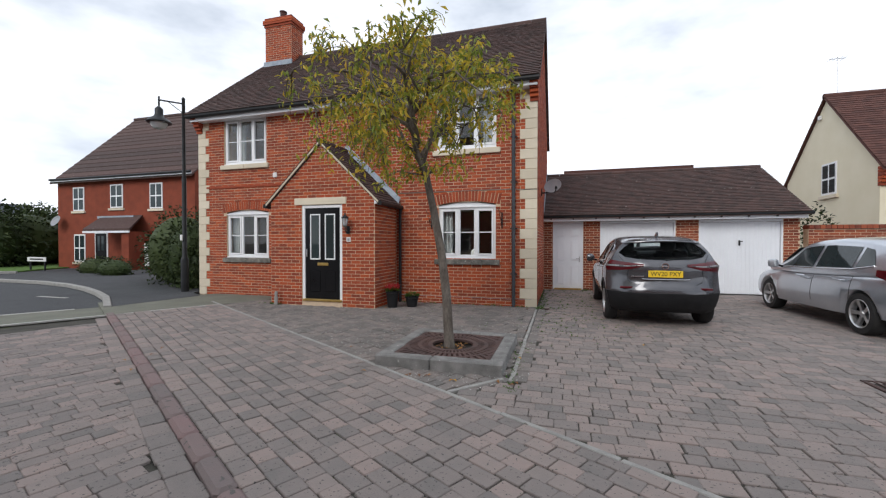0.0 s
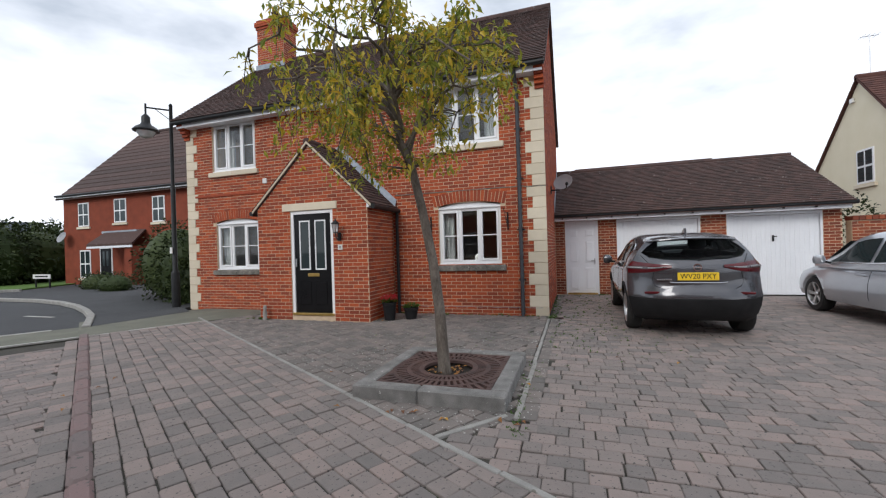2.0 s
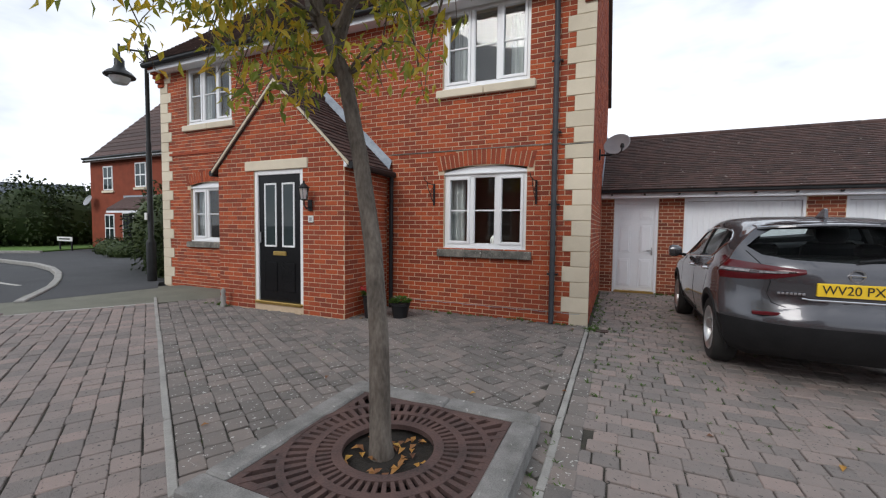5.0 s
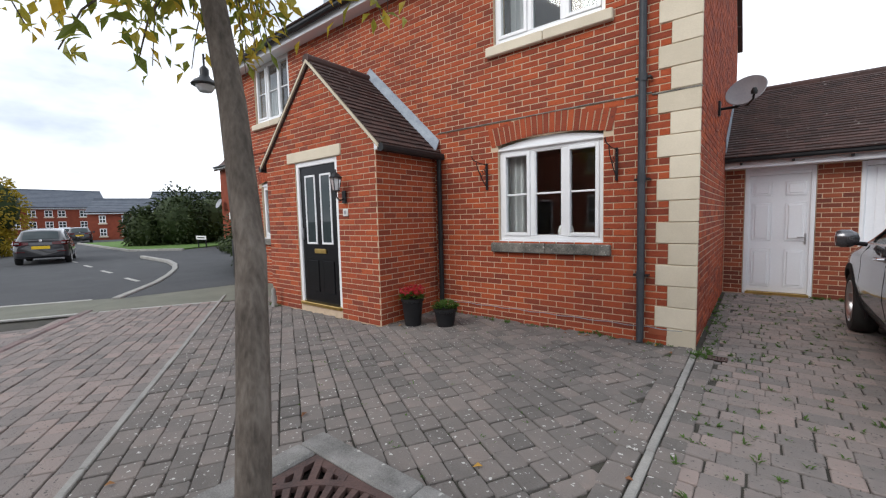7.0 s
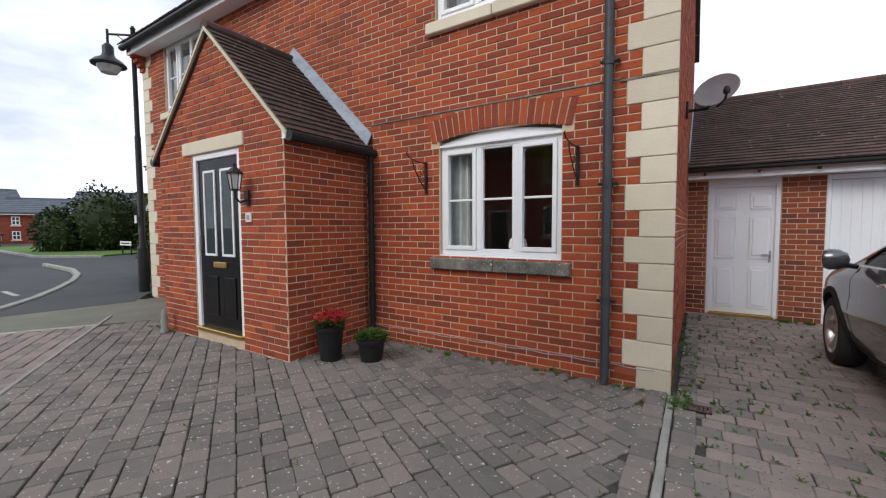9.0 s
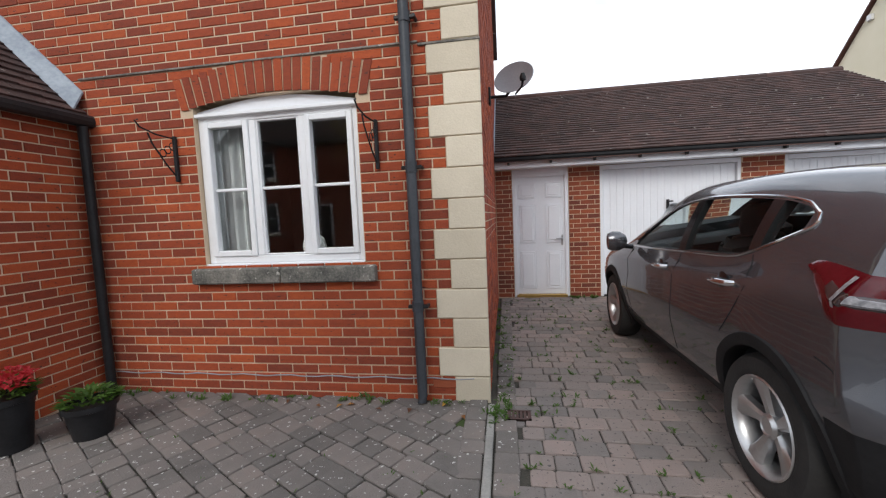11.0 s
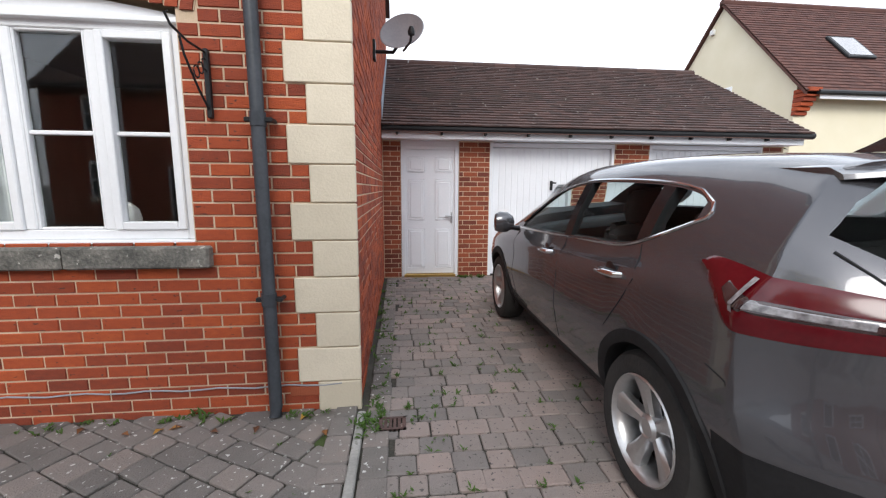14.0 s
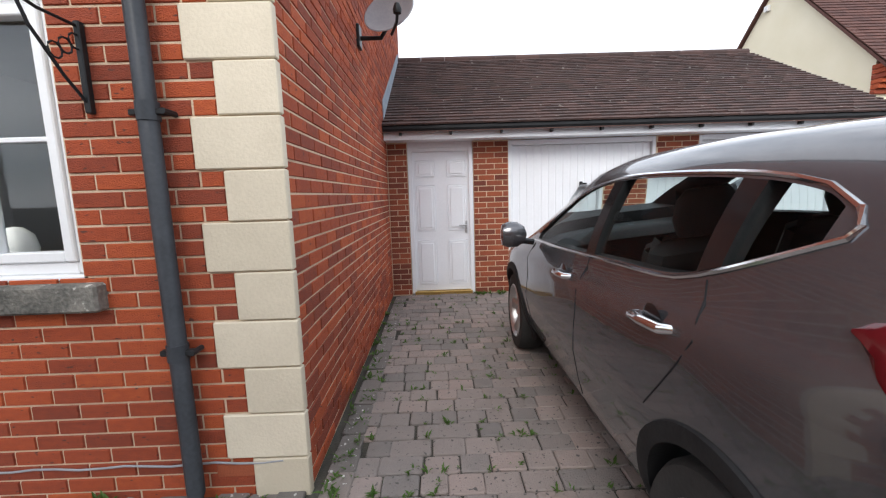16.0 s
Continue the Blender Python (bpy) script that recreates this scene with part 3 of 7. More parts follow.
def ring(r0, r1, n=64):
    v = []
    for i in range(n):
        a = 2 * math.pi * i / n
        for r, z in ((r0, GZ), (r1, GZ), (r1, GZ - 0.03), (r0, GZ - 0.03)):
            v.append((CX + r * math.cos(a), CY + r * math.sin(a), z))
    f = []
    for i in range(n):
        j = (i + 1) % n
        for q in range(4):
            f.append((i * 4 + q, i * 4 + (q + 1) % 4, j * 4 + (q + 1) % 4, j * 4 + q))
    gr.add(v, f[:], IRON)


def spoke(a, r0, r1, w0, w1):
    d, n = Vector((math.cos(a), math.sin(a), 0)), Vector((-math.sin(a), math.cos(a), 0))
    c = Vector((CX, CY, GZ - 0.002))
    gr.prism([c + d * r0 - n * w0, c + d * r1 - n * w1, c + d * r1 + n * w1, c + d * r0 + n * w0], (0, 0, -0.026), IRON)


ring(0.25, 0.305)
ring(0.385, 0.43)
ring(0.535, 0.575)
for i in range(52):
    a = 2 * math.pi * i / 52
    spoke(a, 0.30, 0.39, 0.009, 0.012)
    spoke(a + 0.06, 0.425, 0.54, 0.013, 0.017)
    reach = min(hx / max(abs(math.cos(a)), 1e-6), hy / max(abs(math.sin(a)), 1e-6)) - 0.02
    if reach > 0.60:
        spoke(a, 0.57, reach, 0.018, 0.02)
for a, b in (((CX - hx, CY - hy), (CX + hx, CY - hy + 0.045)), ((CX - hx, CY + hy - 0.045), (CX + hx, CY + hy)), ((CX - hx, CY - hy + 0.045), (CX - hx + 0.045, CY + hy - 0.045)), ((CX + hx - 0.045, CY - hy + 0.045), (CX + hx, CY + hy - 0.045))):
    gr.box((*a, GZ - 0.034), (*b, GZ - 0.005), IRON)
gr.finish("grate", planter)
so = Shape()
so.box((CX - hx, CY - hy, 0.0), (CX + hx, CY + hy, 0.055), DARK)
so.finish("soil", planter)

# ---- the brick house ----
house = empty("house", -5.0, 9.0, 0, "two-storey red brick house with pale stone quoins and tiled roof", "house")
FY, XR, XL, EAVE = 9.0, -0.5, -9.45, 4.62
WINS = [(-2.64, -1.36, 1.02, 2.14, 0.075), (-8.53, -7.20, 0.99, 2.10, 0.075), (-2.68, -1.35, 3.43, 4.60, 0), (-8.60, -7.26, 3.43, 4.60, 0)]
holes = [(a, b, c - 0.02, d + (0.11 if r else 0.0)) for a, b, c, d, r in WINS]
w = Shape()
for a, b, c, d in cells(XL, XR, -0.05, EAVE, holes + [(-5.4, -4.4, -0.06, 2.2)]):
    w.box((a, FY, c), (b, FY + 0.28, d), MORTAR)
w.box((XR - 0.28, FY + 0.28, -0.05), (XR, 15.0, EAVE), MORTAR)
w.box((XL, FY + 0.28, -0.05), (XL + 0.28, 15.0, EAVE), MORTAR)
w.box((XL, 15.0, -0.05), (XR, 15.28, EAVE), BRICK_FAR)
for x0 in (XR - 0.28, XL):
    w.prism([(x0, FY, EAVE), (x0, 15.28, EAVE), (x0, 12.1, 7.35)], (0.28, 0, 0), MORTAR)
w.box((XL + 0.28, FY + 0.28, 2.45), (XR - 0.28, 15.0, 2.6), ROOM)
w.box((XL + 0.28, FY + 0.28, EAVE - 0.05), (XR - 0.28, 15.0, EAVE), ROOM)
w.box((XL + 0.28, 12.0, 0.0), (XR - 0.28, 12.1, 2.45), ROOM)
w.box((-6.3, FY + 0.28, 0.0), (-6.2, 12, 2.45), ROOM)
w.box((-3.7, FY + 0.28, 0.0), (-3.6, 12, 2.45), ROOM)
w.box((XL + 0.28, 12.0, 2.6), (XR - 0.28, 12.1, EAVE - 0.05), ROOM)
wall = w.finish("wall", house)

# quoins
for side, xe in ((-1, XR), (1, XL)):
    zb, k_ = -0.03, 0
    while zb < 4.46:
        zt = 0.172 if k_ == 0 else zb + 0.21
        wide = 0.235 if k_ % 2 == 0 else 0.345
        a, b = (xe - wide, xe + 0.012) if side < 0 else (xe - 0.012, xe + wide)
        q = Shape()
        q.soft((a, FY - 0.016, zb + 0.003), (b, FY + 0.03, min(zt, 4.47) - 0.003), STONE, 0.005)
        q.finish("quoin", house)
        zb = zt
        k_ += 1
q = Shape()
q.soft((XR - 0.40, FY - 0.022, 2.462), (XR + 0.02, FY + 0.02, 2.478), SILL, 0.003)
q.finish("drip_strip", house)

# window arches of upright bricks
for a, b, c, d, r in WINS[:2]:
    ar = Shape()
    n, mid = 21, (a + b) / 2
    half = (b - a) / 2 + 0.09
    for i in range(n):
        u0, u1 = -half + 2 * half * i / n, -half + 2 * half * (i + 1) / n
        um = (u0 + u1) / 2
        base = d + 0.04 + 0.085 * math.cos(um / half * math.pi / 2)
        lean = um / half * 0.055
        g_ = 0.005
        lo, hi = base, base + 0.225
        ar.prism([(mid + u0 + g_, FY, lo), (mid + u1 - g_, FY, lo), (mid + u1 - g_ + lean, FY, hi), (mid + u0 + g_ + lean, FY, hi)], (0, -0.012, 0), BRICK)
        ar.prism([(mid + u0 - 0.002, FY + 0.004, lo + 0.002), (mid + u1 + 0.002, FY + 0.004, lo + 0.002), (mid + u1 + lean, FY + 0.004, hi), (mid + u0 + lean, FY + 0.004, hi)], (0, -0.009, 0), MORTAR)
    ar.finish("arch", house)
for a, b, c, d, r in WINS:
    sl = Shape()
    mt = SILL if r else STONE
    m_ = (a + b) / 2
    for p_, q_ in ((a - 0.09, m_ - 0.003), (m_ + 0.003, b + 0.09)):
        sl.soft((p_, FY - 0.065, c - 0.148), (q_, FY + 0.05, c - 0.03), mt, 0.01)
    sl.finish("sill", house)
for a, b, c, d, r in WINS:
    win = casement(house, a, b, c, d, FY + 0.075, r)
curtains(house, -2.64, -2.36, 1.03, 2.1, FY + 0.20)
curtains(house, -8.5, -8.28, 1.0, 2.1, FY + 0.20)
curtains(house, -2.62, -2.3, 3.4, 4.5, FY + 0.33)
curtains(house, -1.7, -1.4, 3.4, 4.5, FY + 0.33)
curtains(house, -8.5, -8.2, 3.4, 4.5, FY + 0.33)

# roof with tiles, fascia, gutter
RIDGE_Y, RIDGE_Z, EY, EZ = 12.0, 7.55, 8.68, 4.74
slope = Vector((0, RIDGE_Y - EY, RIDGE_Z - EZ))
r_ = Shape()
XV0, XV1 = XL - 0.12, XR + 0.08
r_.prism([(XV0, EY, EZ), (XV0, RIDGE_Y, RIDGE_Z), (XV0, 15.4, EZ), (XV0, 15.4, EZ - 0.08), (XV0, RIDGE_Y, RIDGE_Z - 0.09), (XV0, EY, EZ - 0.08)], (XV1 - XV0, 0, 0), TILE)
tile_slope(r_, (XV0, EY - 0.03, EZ - 0.02), (1, 0, 0), slope, XV1 - XV0, slope.length, TILE, 0.112, 0.19, seed=5)
for i in range(22):
    x0 = XV0 + (XV1 - XV0) * i / 22
    r_.tube([(x0 + 0.005, RIDGE_Y, RIDGE_Z - 0.03), (x0 + (XV1 - XV0) / 22 - 0.005, RIDGE_Y, RIDGE_Z - 0.03)], 0.10, TILE, 10)
r_.finish("roof", house)
fs = Shape()
fs.soft((XL - 0.05, 8.76, 4.56), (XR + 0.02, 8.785, 4.71), PAINT, 0.004)
fs.box((XL - 0.05, 8.785, 4.57), (XR + 0.02, 9.0, 4.585), PAINT)
fs.finish("fascia", house)
gt = Shape()
gt.tube([(XL - 0.1, 8.70, 4.69), (XR + 0.06, 8.70, 4.69)], 0.055, GUTTER, 10)
gt.finish("gutter", house)
for xa, xb in ((XR - 0.14, XR + 0.035), (XL - 0.035, XL + 0.14)):
    cb = Shape()
    for i in range(5):
        cb.soft((xa, FY - 0.05 * (i + 1), 4.30 + i * 0.077), (xb, FY + 0.05, 4.37 + i * 0.077), BRICK, 0.004)
    cb.finish("corbel", house)
bd = Shape()
bd.soft((XL + 0.26, FY - 0.022, 2.80), (-6.3, FY, 2.855), BRICK, 0.006)
bd.finish("string_course", house)
bd = Shape()
bd.soft((-3.6, FY - 0.016, 2.485), (XR - 0.4, FY, 2.50), SILL, 0.003)
bd.finish("string_course", house)
# downpipe
dp = Shape()
dp.tube([(-0.99, 8.72, 4.62), (-0.99, 8.80, 4.50), (-0.985, 8.93, 4.38), (-0.98, 8.94, 4.2), (-0.97, 8.94, 0.05), (-0.97, 8.92, 0.0)], 0.036, PIPE, 14)
for z in (0.66, 1.62, 2.6, 3.55):
    dp.tube([(-0.972, 8.94, z), (-0.972, 8.94, z + 0.07)], 0.041, PIPE, 14)
    dp.soft((-1.04, 8.925, z + 0.02), (-0.90, 8.955, z + 0.045), GUTTER, 0.004)
    dp.tube([(-0.905, 8.92, z + 0.033), (-0.905, 9.0, z + 0.033)], 0.012, GUTTER, 8)
dp.finish("downpipe", house, smooth=True)
# cables, air brick, small vent
sm = Shape()
sm.tube([(-3.6 + 0.1 * i, FY - 0.014, 0.155 + 0.006 * math.sin(i * 1.7)) for i in range(31)], 0.005, DISHGREY, 6)
sm.finish("cable", house)
sm = Shape()
sm.soft((-0.90, FY - 0.012, 0.085), (-0.72, FY, 0.145), BRICK_DARK, 0.004)
sm.finish("air_brick", house)
sm = Shape()
sm.soft((-7.05, FY - 0.03, 3.02), (-6.93, FY, 3.14), WHITEPLAIN, 0.006)
sm.finish("vent", house)
# chimney
ch = Shape()
ch.box((-9.42, 11.55, 6.6), (-8.42, 12.15, 8.45), MORTAR)
for i, o in enumerate((0.03, 0.06, 0.06, 0.02)):
    ch.soft((-9.42 - o, 11.55 - o, 8.45 + i * 0.078), (-8.42 + o, 12.15 + o, 8.52 + i * 0.078), BRICK, 0.005)
ch.turned([(0.12, 0), (0.11, 0.05), (0.10, 0.28), (0.12, 0.30), (0.12, 0.34), (0.08, 0.35)], (-8.95, 11.85, 8.74), TILE_RED, 16)
ch.soft((-9.46, 11.5, 7.05), (-8.38, 11.56, 7.32), LEAD, 0.01)
chimney = ch.finish("chimney", house)

# ---- porch ----
PF, PL, PR, PE, PA, PM = 7.88, -6.20, -3.67, 2.25, 3.46, -4.935
po = Shape()
for a, b, c, d in cells(PL, PR, -0.05, PE, [(-5.40, -4.42, 0.10, 2.17)]):
    po.box((a, PF, c), (b, PF + 0.1, d), MORTAR)
po.prism([(PL, PF, PE), (PR, PF, PE), (PM, PF, PA)], (0, 0.1, 0), MORTAR)
po.box((PR - 0.1, PF + 0.1, -0.05), (PR, FY, PE), MORTAR)
po.box((PL, PF + 0.1, -0.05), (PL + 0.1, FY, PE), MORTAR)
porch_wall = po.finish("porch_wall", house)
pr = Shape()
for sx in (1, -1):
    xe = PM + sx * (PR - PM + 0.10)
    ze = PE - 0.10 * (PA - PE) / (PR - PM) + 0.06
    up = Vector((PM - xe, 0, PA + 0.06 - ze))
    pr.prism([(xe, PF - 0.03, ze), (PM, PF - 0.03, PA + 0.06), (PM, PF - 0.03, PA - 0.02), (xe, PF - 0.03, ze - 0.07)], (0, FY - PF + 0.03, 0), TILE)
    tile_slope(pr, (xe, PF - 0.045 if sx > 0 else PF - 0.045, ze), (0, 1, 0), up, FY - PF + 0.04, up.length, TILE, 0.10, 0.165, seed=11)
    pr.prism([(xe, PF - 0.052, ze - 0.005), (PM, PF - 0.052, PA + 0.055), (PM, PF - 0.052, PA + 0.010), (xe, PF - 0.052, ze - 0.05)], (0, 0.03, 0), STONE)
    pr.prism([(xe, FY - 0.10, ze + 0.035), (PM, FY - 0.10, PA + 0.095), (PM, FY - 0.018, PA + 0.24), (xe, FY - 0.018, ze + 0.18)], (0, 0.016, 0.004), LEAD)
    pr.tube([(xe + sx * 0.035, PF - 0.04, ze - 0.05), (xe + sx * 0.035, FY, ze - 0.05)], 0.05, GUTTER, 10)
pr.box((PR, PF - 0.02, PE - 0.10), (PR + 0.055, FY, PE - 0.01), PAINT)
for i in range(4):
    pr.tube([(PM, PF - 0.05 + i * 0.29, PA + 0.05), (PM, PF + 0.235 + i * 0.29, PA + 0.05)], 0.075, TILE, 10)
pr.finish("porch_roof", house)
pp = Shape()
pp.tube([(PR + 0.14, FY - 0.08, 2.12), (PR + 0.12, FY - 0.06, 1.95), (PR + 0.12, FY - 0.06, 0.0)], 0.034, GUTTER, 12)
pp.finish("downpipe", house, smooth=True)
ln = Shape()
ln.soft((-5.58, PF - 0.022, 2.165), (-4.32, PF + 0.02, 2.315), STONE, 0.008)
ln.finish("lintel", house)
# front door
fd = Shape()
for a, b in (((-5.40, PF + 0.01, 0.12), (-5.335, PF + 0.08, 2.165)), ((-4.485, PF + 0.01, 0.12), (-4.42, PF + 0.08, 2.165)), ((-5.335, PF + 0.01, 2.095), (-4.485, PF + 0.08, 2.165))):
    fd.soft(a, b, UPVC, 0.006)
fd.soft((-5.38, PF - 0.03, 0.10), (-4.44, PF + 0.08, 0.145), BRASS, 0.006)
fd.soft((-5.335, PF + 0.035, 0.145), (-4.485, PF + 0.075, 2.095), DOORBLACK, 0.005)
for x0 in (-5.215, -4.855):
    x1 = x0 + 0.25
    for a, b in (((x0, 0.99), (x0 + 0.028, 1.97)), ((x1 - 0.028, 0.99), (x1, 1.97)), ((x0 + 0.028, 1.942), (x1 - 0.028, 1.97)), ((x0 + 0.028, 0.99), (x1 - 0.028, 1.018))):
        fd.soft((a[0], PF + 0.022, a[1]), (b[0], PF + 0.04, b[1]), UPVC, 0.004)
    fd.soft((x0, PF + 0.026, 0.30), (x1, PF + 0.038, 0.76), DOORBLACK, 0.01)
door = fd.finish("door", house)
fp = Shape()
for x0 in (-5.215, -4.855):
    fp.box((x0 + 0.028, PF + 0.030, 1.018), (x0 + 0.222, PF + 0.034, 1.942), CARGLASS)
fp.finish("pane", door)
fh = Shape()
fh.soft((-5.03, PF + 0.012, 0.86), (-4.77, PF + 0.036, 0.925), BRASS, 0.006)
fh.soft((-5.31, PF + 0.005, 1.05), (-5.28, PF + 0.036, 1.22), STEEL, 0.005)
fh.finish("handle", door)

# brick skins
ARCH_GAPS = []
for a, b, c, d, r in WINS[:2]:
    half, mid = (b - a) / 2 + 0.10, (a + b) / 2
    for i in range(10):
        u0, u1 = -half + 0.2 * half * i, -half + 0.2 * half * (i + 1)
        base = d + 0.04 + 0.085 * math.cos((u0 + u1) / 2 / half * math.pi / 2)
        ARCH_GAPS.append((mid + u0, mid + u1, base - 0.05, base + 0.215))


def clip_gable(t):
    """Cuts a brick back to the porch gable's slope."""
    u, z, l, h, d = t
    if z < PE - 0.05:
        return t
    reach = (PR - PM) * (PA - z - h * 0.7) / (PA - PE)
    a, b = max(u, PM - reach), min(u + l, PM + reach)
    return (a, z, b - a, h, d)


runs = brick_runs(XL + 0.235, XR - 0.235, -0.038, 4.60, holes + [(PL, PR, -1, 2.25), (XR - 0.345, XR, -1, -0.5)] + ARCH_GAPS
                  + [(XR - 0.345, XR, 0.172 + 0.42 * i, 0.382 + 0.42 * i) for i in range(11)] + [(XL, XL + 0.345, 0.172 + 0.42 * i, 0.382 + 0.42 * i) for i in range(11)], 1)
lay_bricks("brickwork", wall, (0, FY, 0), (1, 0, 0), (0, -1, 0), runs, BRICK, near=(-2.3, -0.7, 0.0, 1.62), limit=220)
side = [t for t in brick_runs(0.02, 6.0, 0.0, 7.2, [], 2) if t[1] < 4.6 or abs(t[0] + t[2] / 2 - 3.1) < 3.1 * (7.3 - t[1]) / (7.3 - EAVE) - 0.15]
lay_bricks("brickwork", wall, (XR, FY, 0), (0, 1, 0), (1, 0, 0), side, BRICK)
prn = [clip_gable(t) for t in brick_runs(PL, PR, 0.0, 3.4, [(-5.40, -4.42, -0.1, 2.17), (-5.58, -4.32, 2.165, 2.315)], 3) ]
prn = [t for t in prn if t[2] > 0.03]
lay_bricks("brickwork", porch_wall, (0, PF, 0), (1, 0, 0), (0, -1, 0), prn, BRICK)
lay_bricks("brickwork", porch_wall, (PR, PF, 0), (0, 1, 0), (1, 0, 0), brick_runs(0.0, FY - PF, 0.0, PE - 0.1, [], 4), BRICK)
lay_bricks("brickwork", porch_wall, (PL, PF, 0), (0, 1, 0), (-1, 0, 0), brick_runs(0.0, FY - PF, 0.0, PE - 0.1, [], 4), BRICK)
lay_bricks("brickwork", chimney, (-9.42, 11.55, 6.7), (1, 0, 0), (0, -1, 0), brick_runs(0, 1.0, 0.0, 1.74, [], 5), BRICK)
lay_bricks("brickwork", chimney, (-8.42, 11.55, 6.7), (0, 1, 0), (1, 0, 0), brick_runs(0, 0.6, 0.0, 1.74, [], 5), BRICK)

# ---- garage block ----
GY = 12.54
GRY, GRZ, GRX = 14.85, 3.66, 5.78   # ridge line and right verge of the roof
garage = empty("garage", 2.7, GY, 0, "brick double garage with white doors and brown tiled roof", "garage")
gw = Shape()
gholes = [(-0.24, 0.60, -0.06, 1.98), (1.05, 2.95, -0.06, 1.98), (3.50, 5.37, -0.06, 1.98)]
for a, b, c, d in cells(-0.495, 5.72, -0.05, 2.0, gholes):
    gw.box((a, GY, c), (b, GY + 0.22, d), MORTAR)
gw.box((5.50, GY + 0.22, -0.05), (5.72, 17.2, 2.0), BRICK_FAR)
gw.prism([(5.50, GY, 2.0), (5.50, 17.3, 2.0), (5.50, GRY, GRZ - 0.12)], (0.22, 0, 0), BRICK_FAR)
gw.box((-0.495, 17.2, -0.05), (5.72, 17.4, 2.0), BRICK_FAR)
gwall = gw.finish("wall", garage)
gf = Shape()
gf.soft((-0.49, 12.26, 1.965), (5.76, 12.285, 2.075), PAINT, 0.004)
gf.box((-0.49, 12.285, 1.972), (5.76, GY, 1.985), PAINT)
gf.finish("fascia", garage)
gg = Shape()
gg.tube([(-0.48, 12.21, 2.095), (5.84, 12.21, 2.095)], 0.05, GUTTER, 10)
for i in range(10):
    gg.soft((-0.3 + i * 0.6, 12.19, 2.01), (-0.27 + i * 0.6, 12.26, 2.06), GUTTER, 0.005)
gg.finish("gutter", garage)
gs = Vector((0, GRY - 12.18, GRZ - 2.12))
gr_ = Shape()
gr_.prism([(-0.49, 12.18, 2.12), (-0.49, GRY, GRZ), (-0.49, 17.5, 2.12), (-0.49, 17.5, 2.04), (-0.49, GRY, GRZ - 0.08), (-0.49, 12.18, 2.04)], (GRX + 0.49, 0, 0), TILE)
tile_slope(gr_, (-0.49, 12.15, 2.115), (1, 0, 0), gs, GRX + 0.49, gs.length, TILE, 0.10, 0.168, seed=7)
for i in range(15):
    step = (GRX + 0.49) / 15
    gr_.tube([(-0.49 + i * step, GRY, GRZ - 0.01), (-0.495 + (i + 1) * step, GRY, GRZ - 0.01)], 0.085, TILE, 10)
gr_.finish("roof", garage)
gl = Shape()
gl.prism([(-0.488, 12.3, 2.22), (-0.488, GRY - 0.1, GRZ - 0.06), (-0.488, GRY - 0.1, GRZ + 0.1), (-0.488, 12.3, 2.44)], (0.012, 0, 0), LEAD)
gl.finish("flashing", garage)
lay_bricks("brickwork", gwall, (0, GY, 0), (1, 0, 0), (0, -1, 0), brick_runs(-0.49, 5.72, 0.0, 1.97, gholes, 9), BRICK_DARK)
# panelled side door
gd = Shape()
for a, b in (((-0.235, GY + 0.0, 0.0), (-0.18, GY + 0.07, 1.90)), ((0.54, GY + 0.0, 0.0), (0.595, GY + 0.07, 1.90)), ((-0.18, GY + 0.0, 1.85), (0.54, GY + 0.07, 1.90))):
    gd.soft(a, b, PAINT, 0.005)
gd.box((-0.235, GY + 0.02, 1.902), (0.595, GY + 0.06, 1.98), PAINT)
gd.soft((-0.18, GY + 0.03, 0.045), (0.54, GY + 0.07, 1.85), PAINT, 0.004)
for cx in (-0.02, 0.38):
    for za, zb in ((0.13, 0.72), (0.84, 1.43), (1.53, 1.75)):
        gd.soft((cx - 0.125, GY + 0.018, za), (cx + 0.125, GY + 0.034, zb), PAINT, 0.014)
        gd.soft((cx - 0.09, GY + 0.010, za + 0.035), (cx + 0.09, GY + 0.03, zb - 0.035), PAINT, 0.012)
gd.soft((-0.2, GY - 0.03, -0.01), (0.56, GY + 0.06, 0.04), BRASS, 0.004)
gdoor = gd.finish("door", garage)
gh = Shape()
gh.soft((0.485, GY + 0.012, 0.80), (0.51, GY + 0.03, 0.96), STEEL, 0.004)
gh.tube([(0.497, GY + 0.02, 0.905), (0.497, GY - 0.03, 0.905), (0.40, GY - 0.035, 0.905)], 0.010, STEEL, 8)
gh.finish("handle", gdoor, smooth=True)
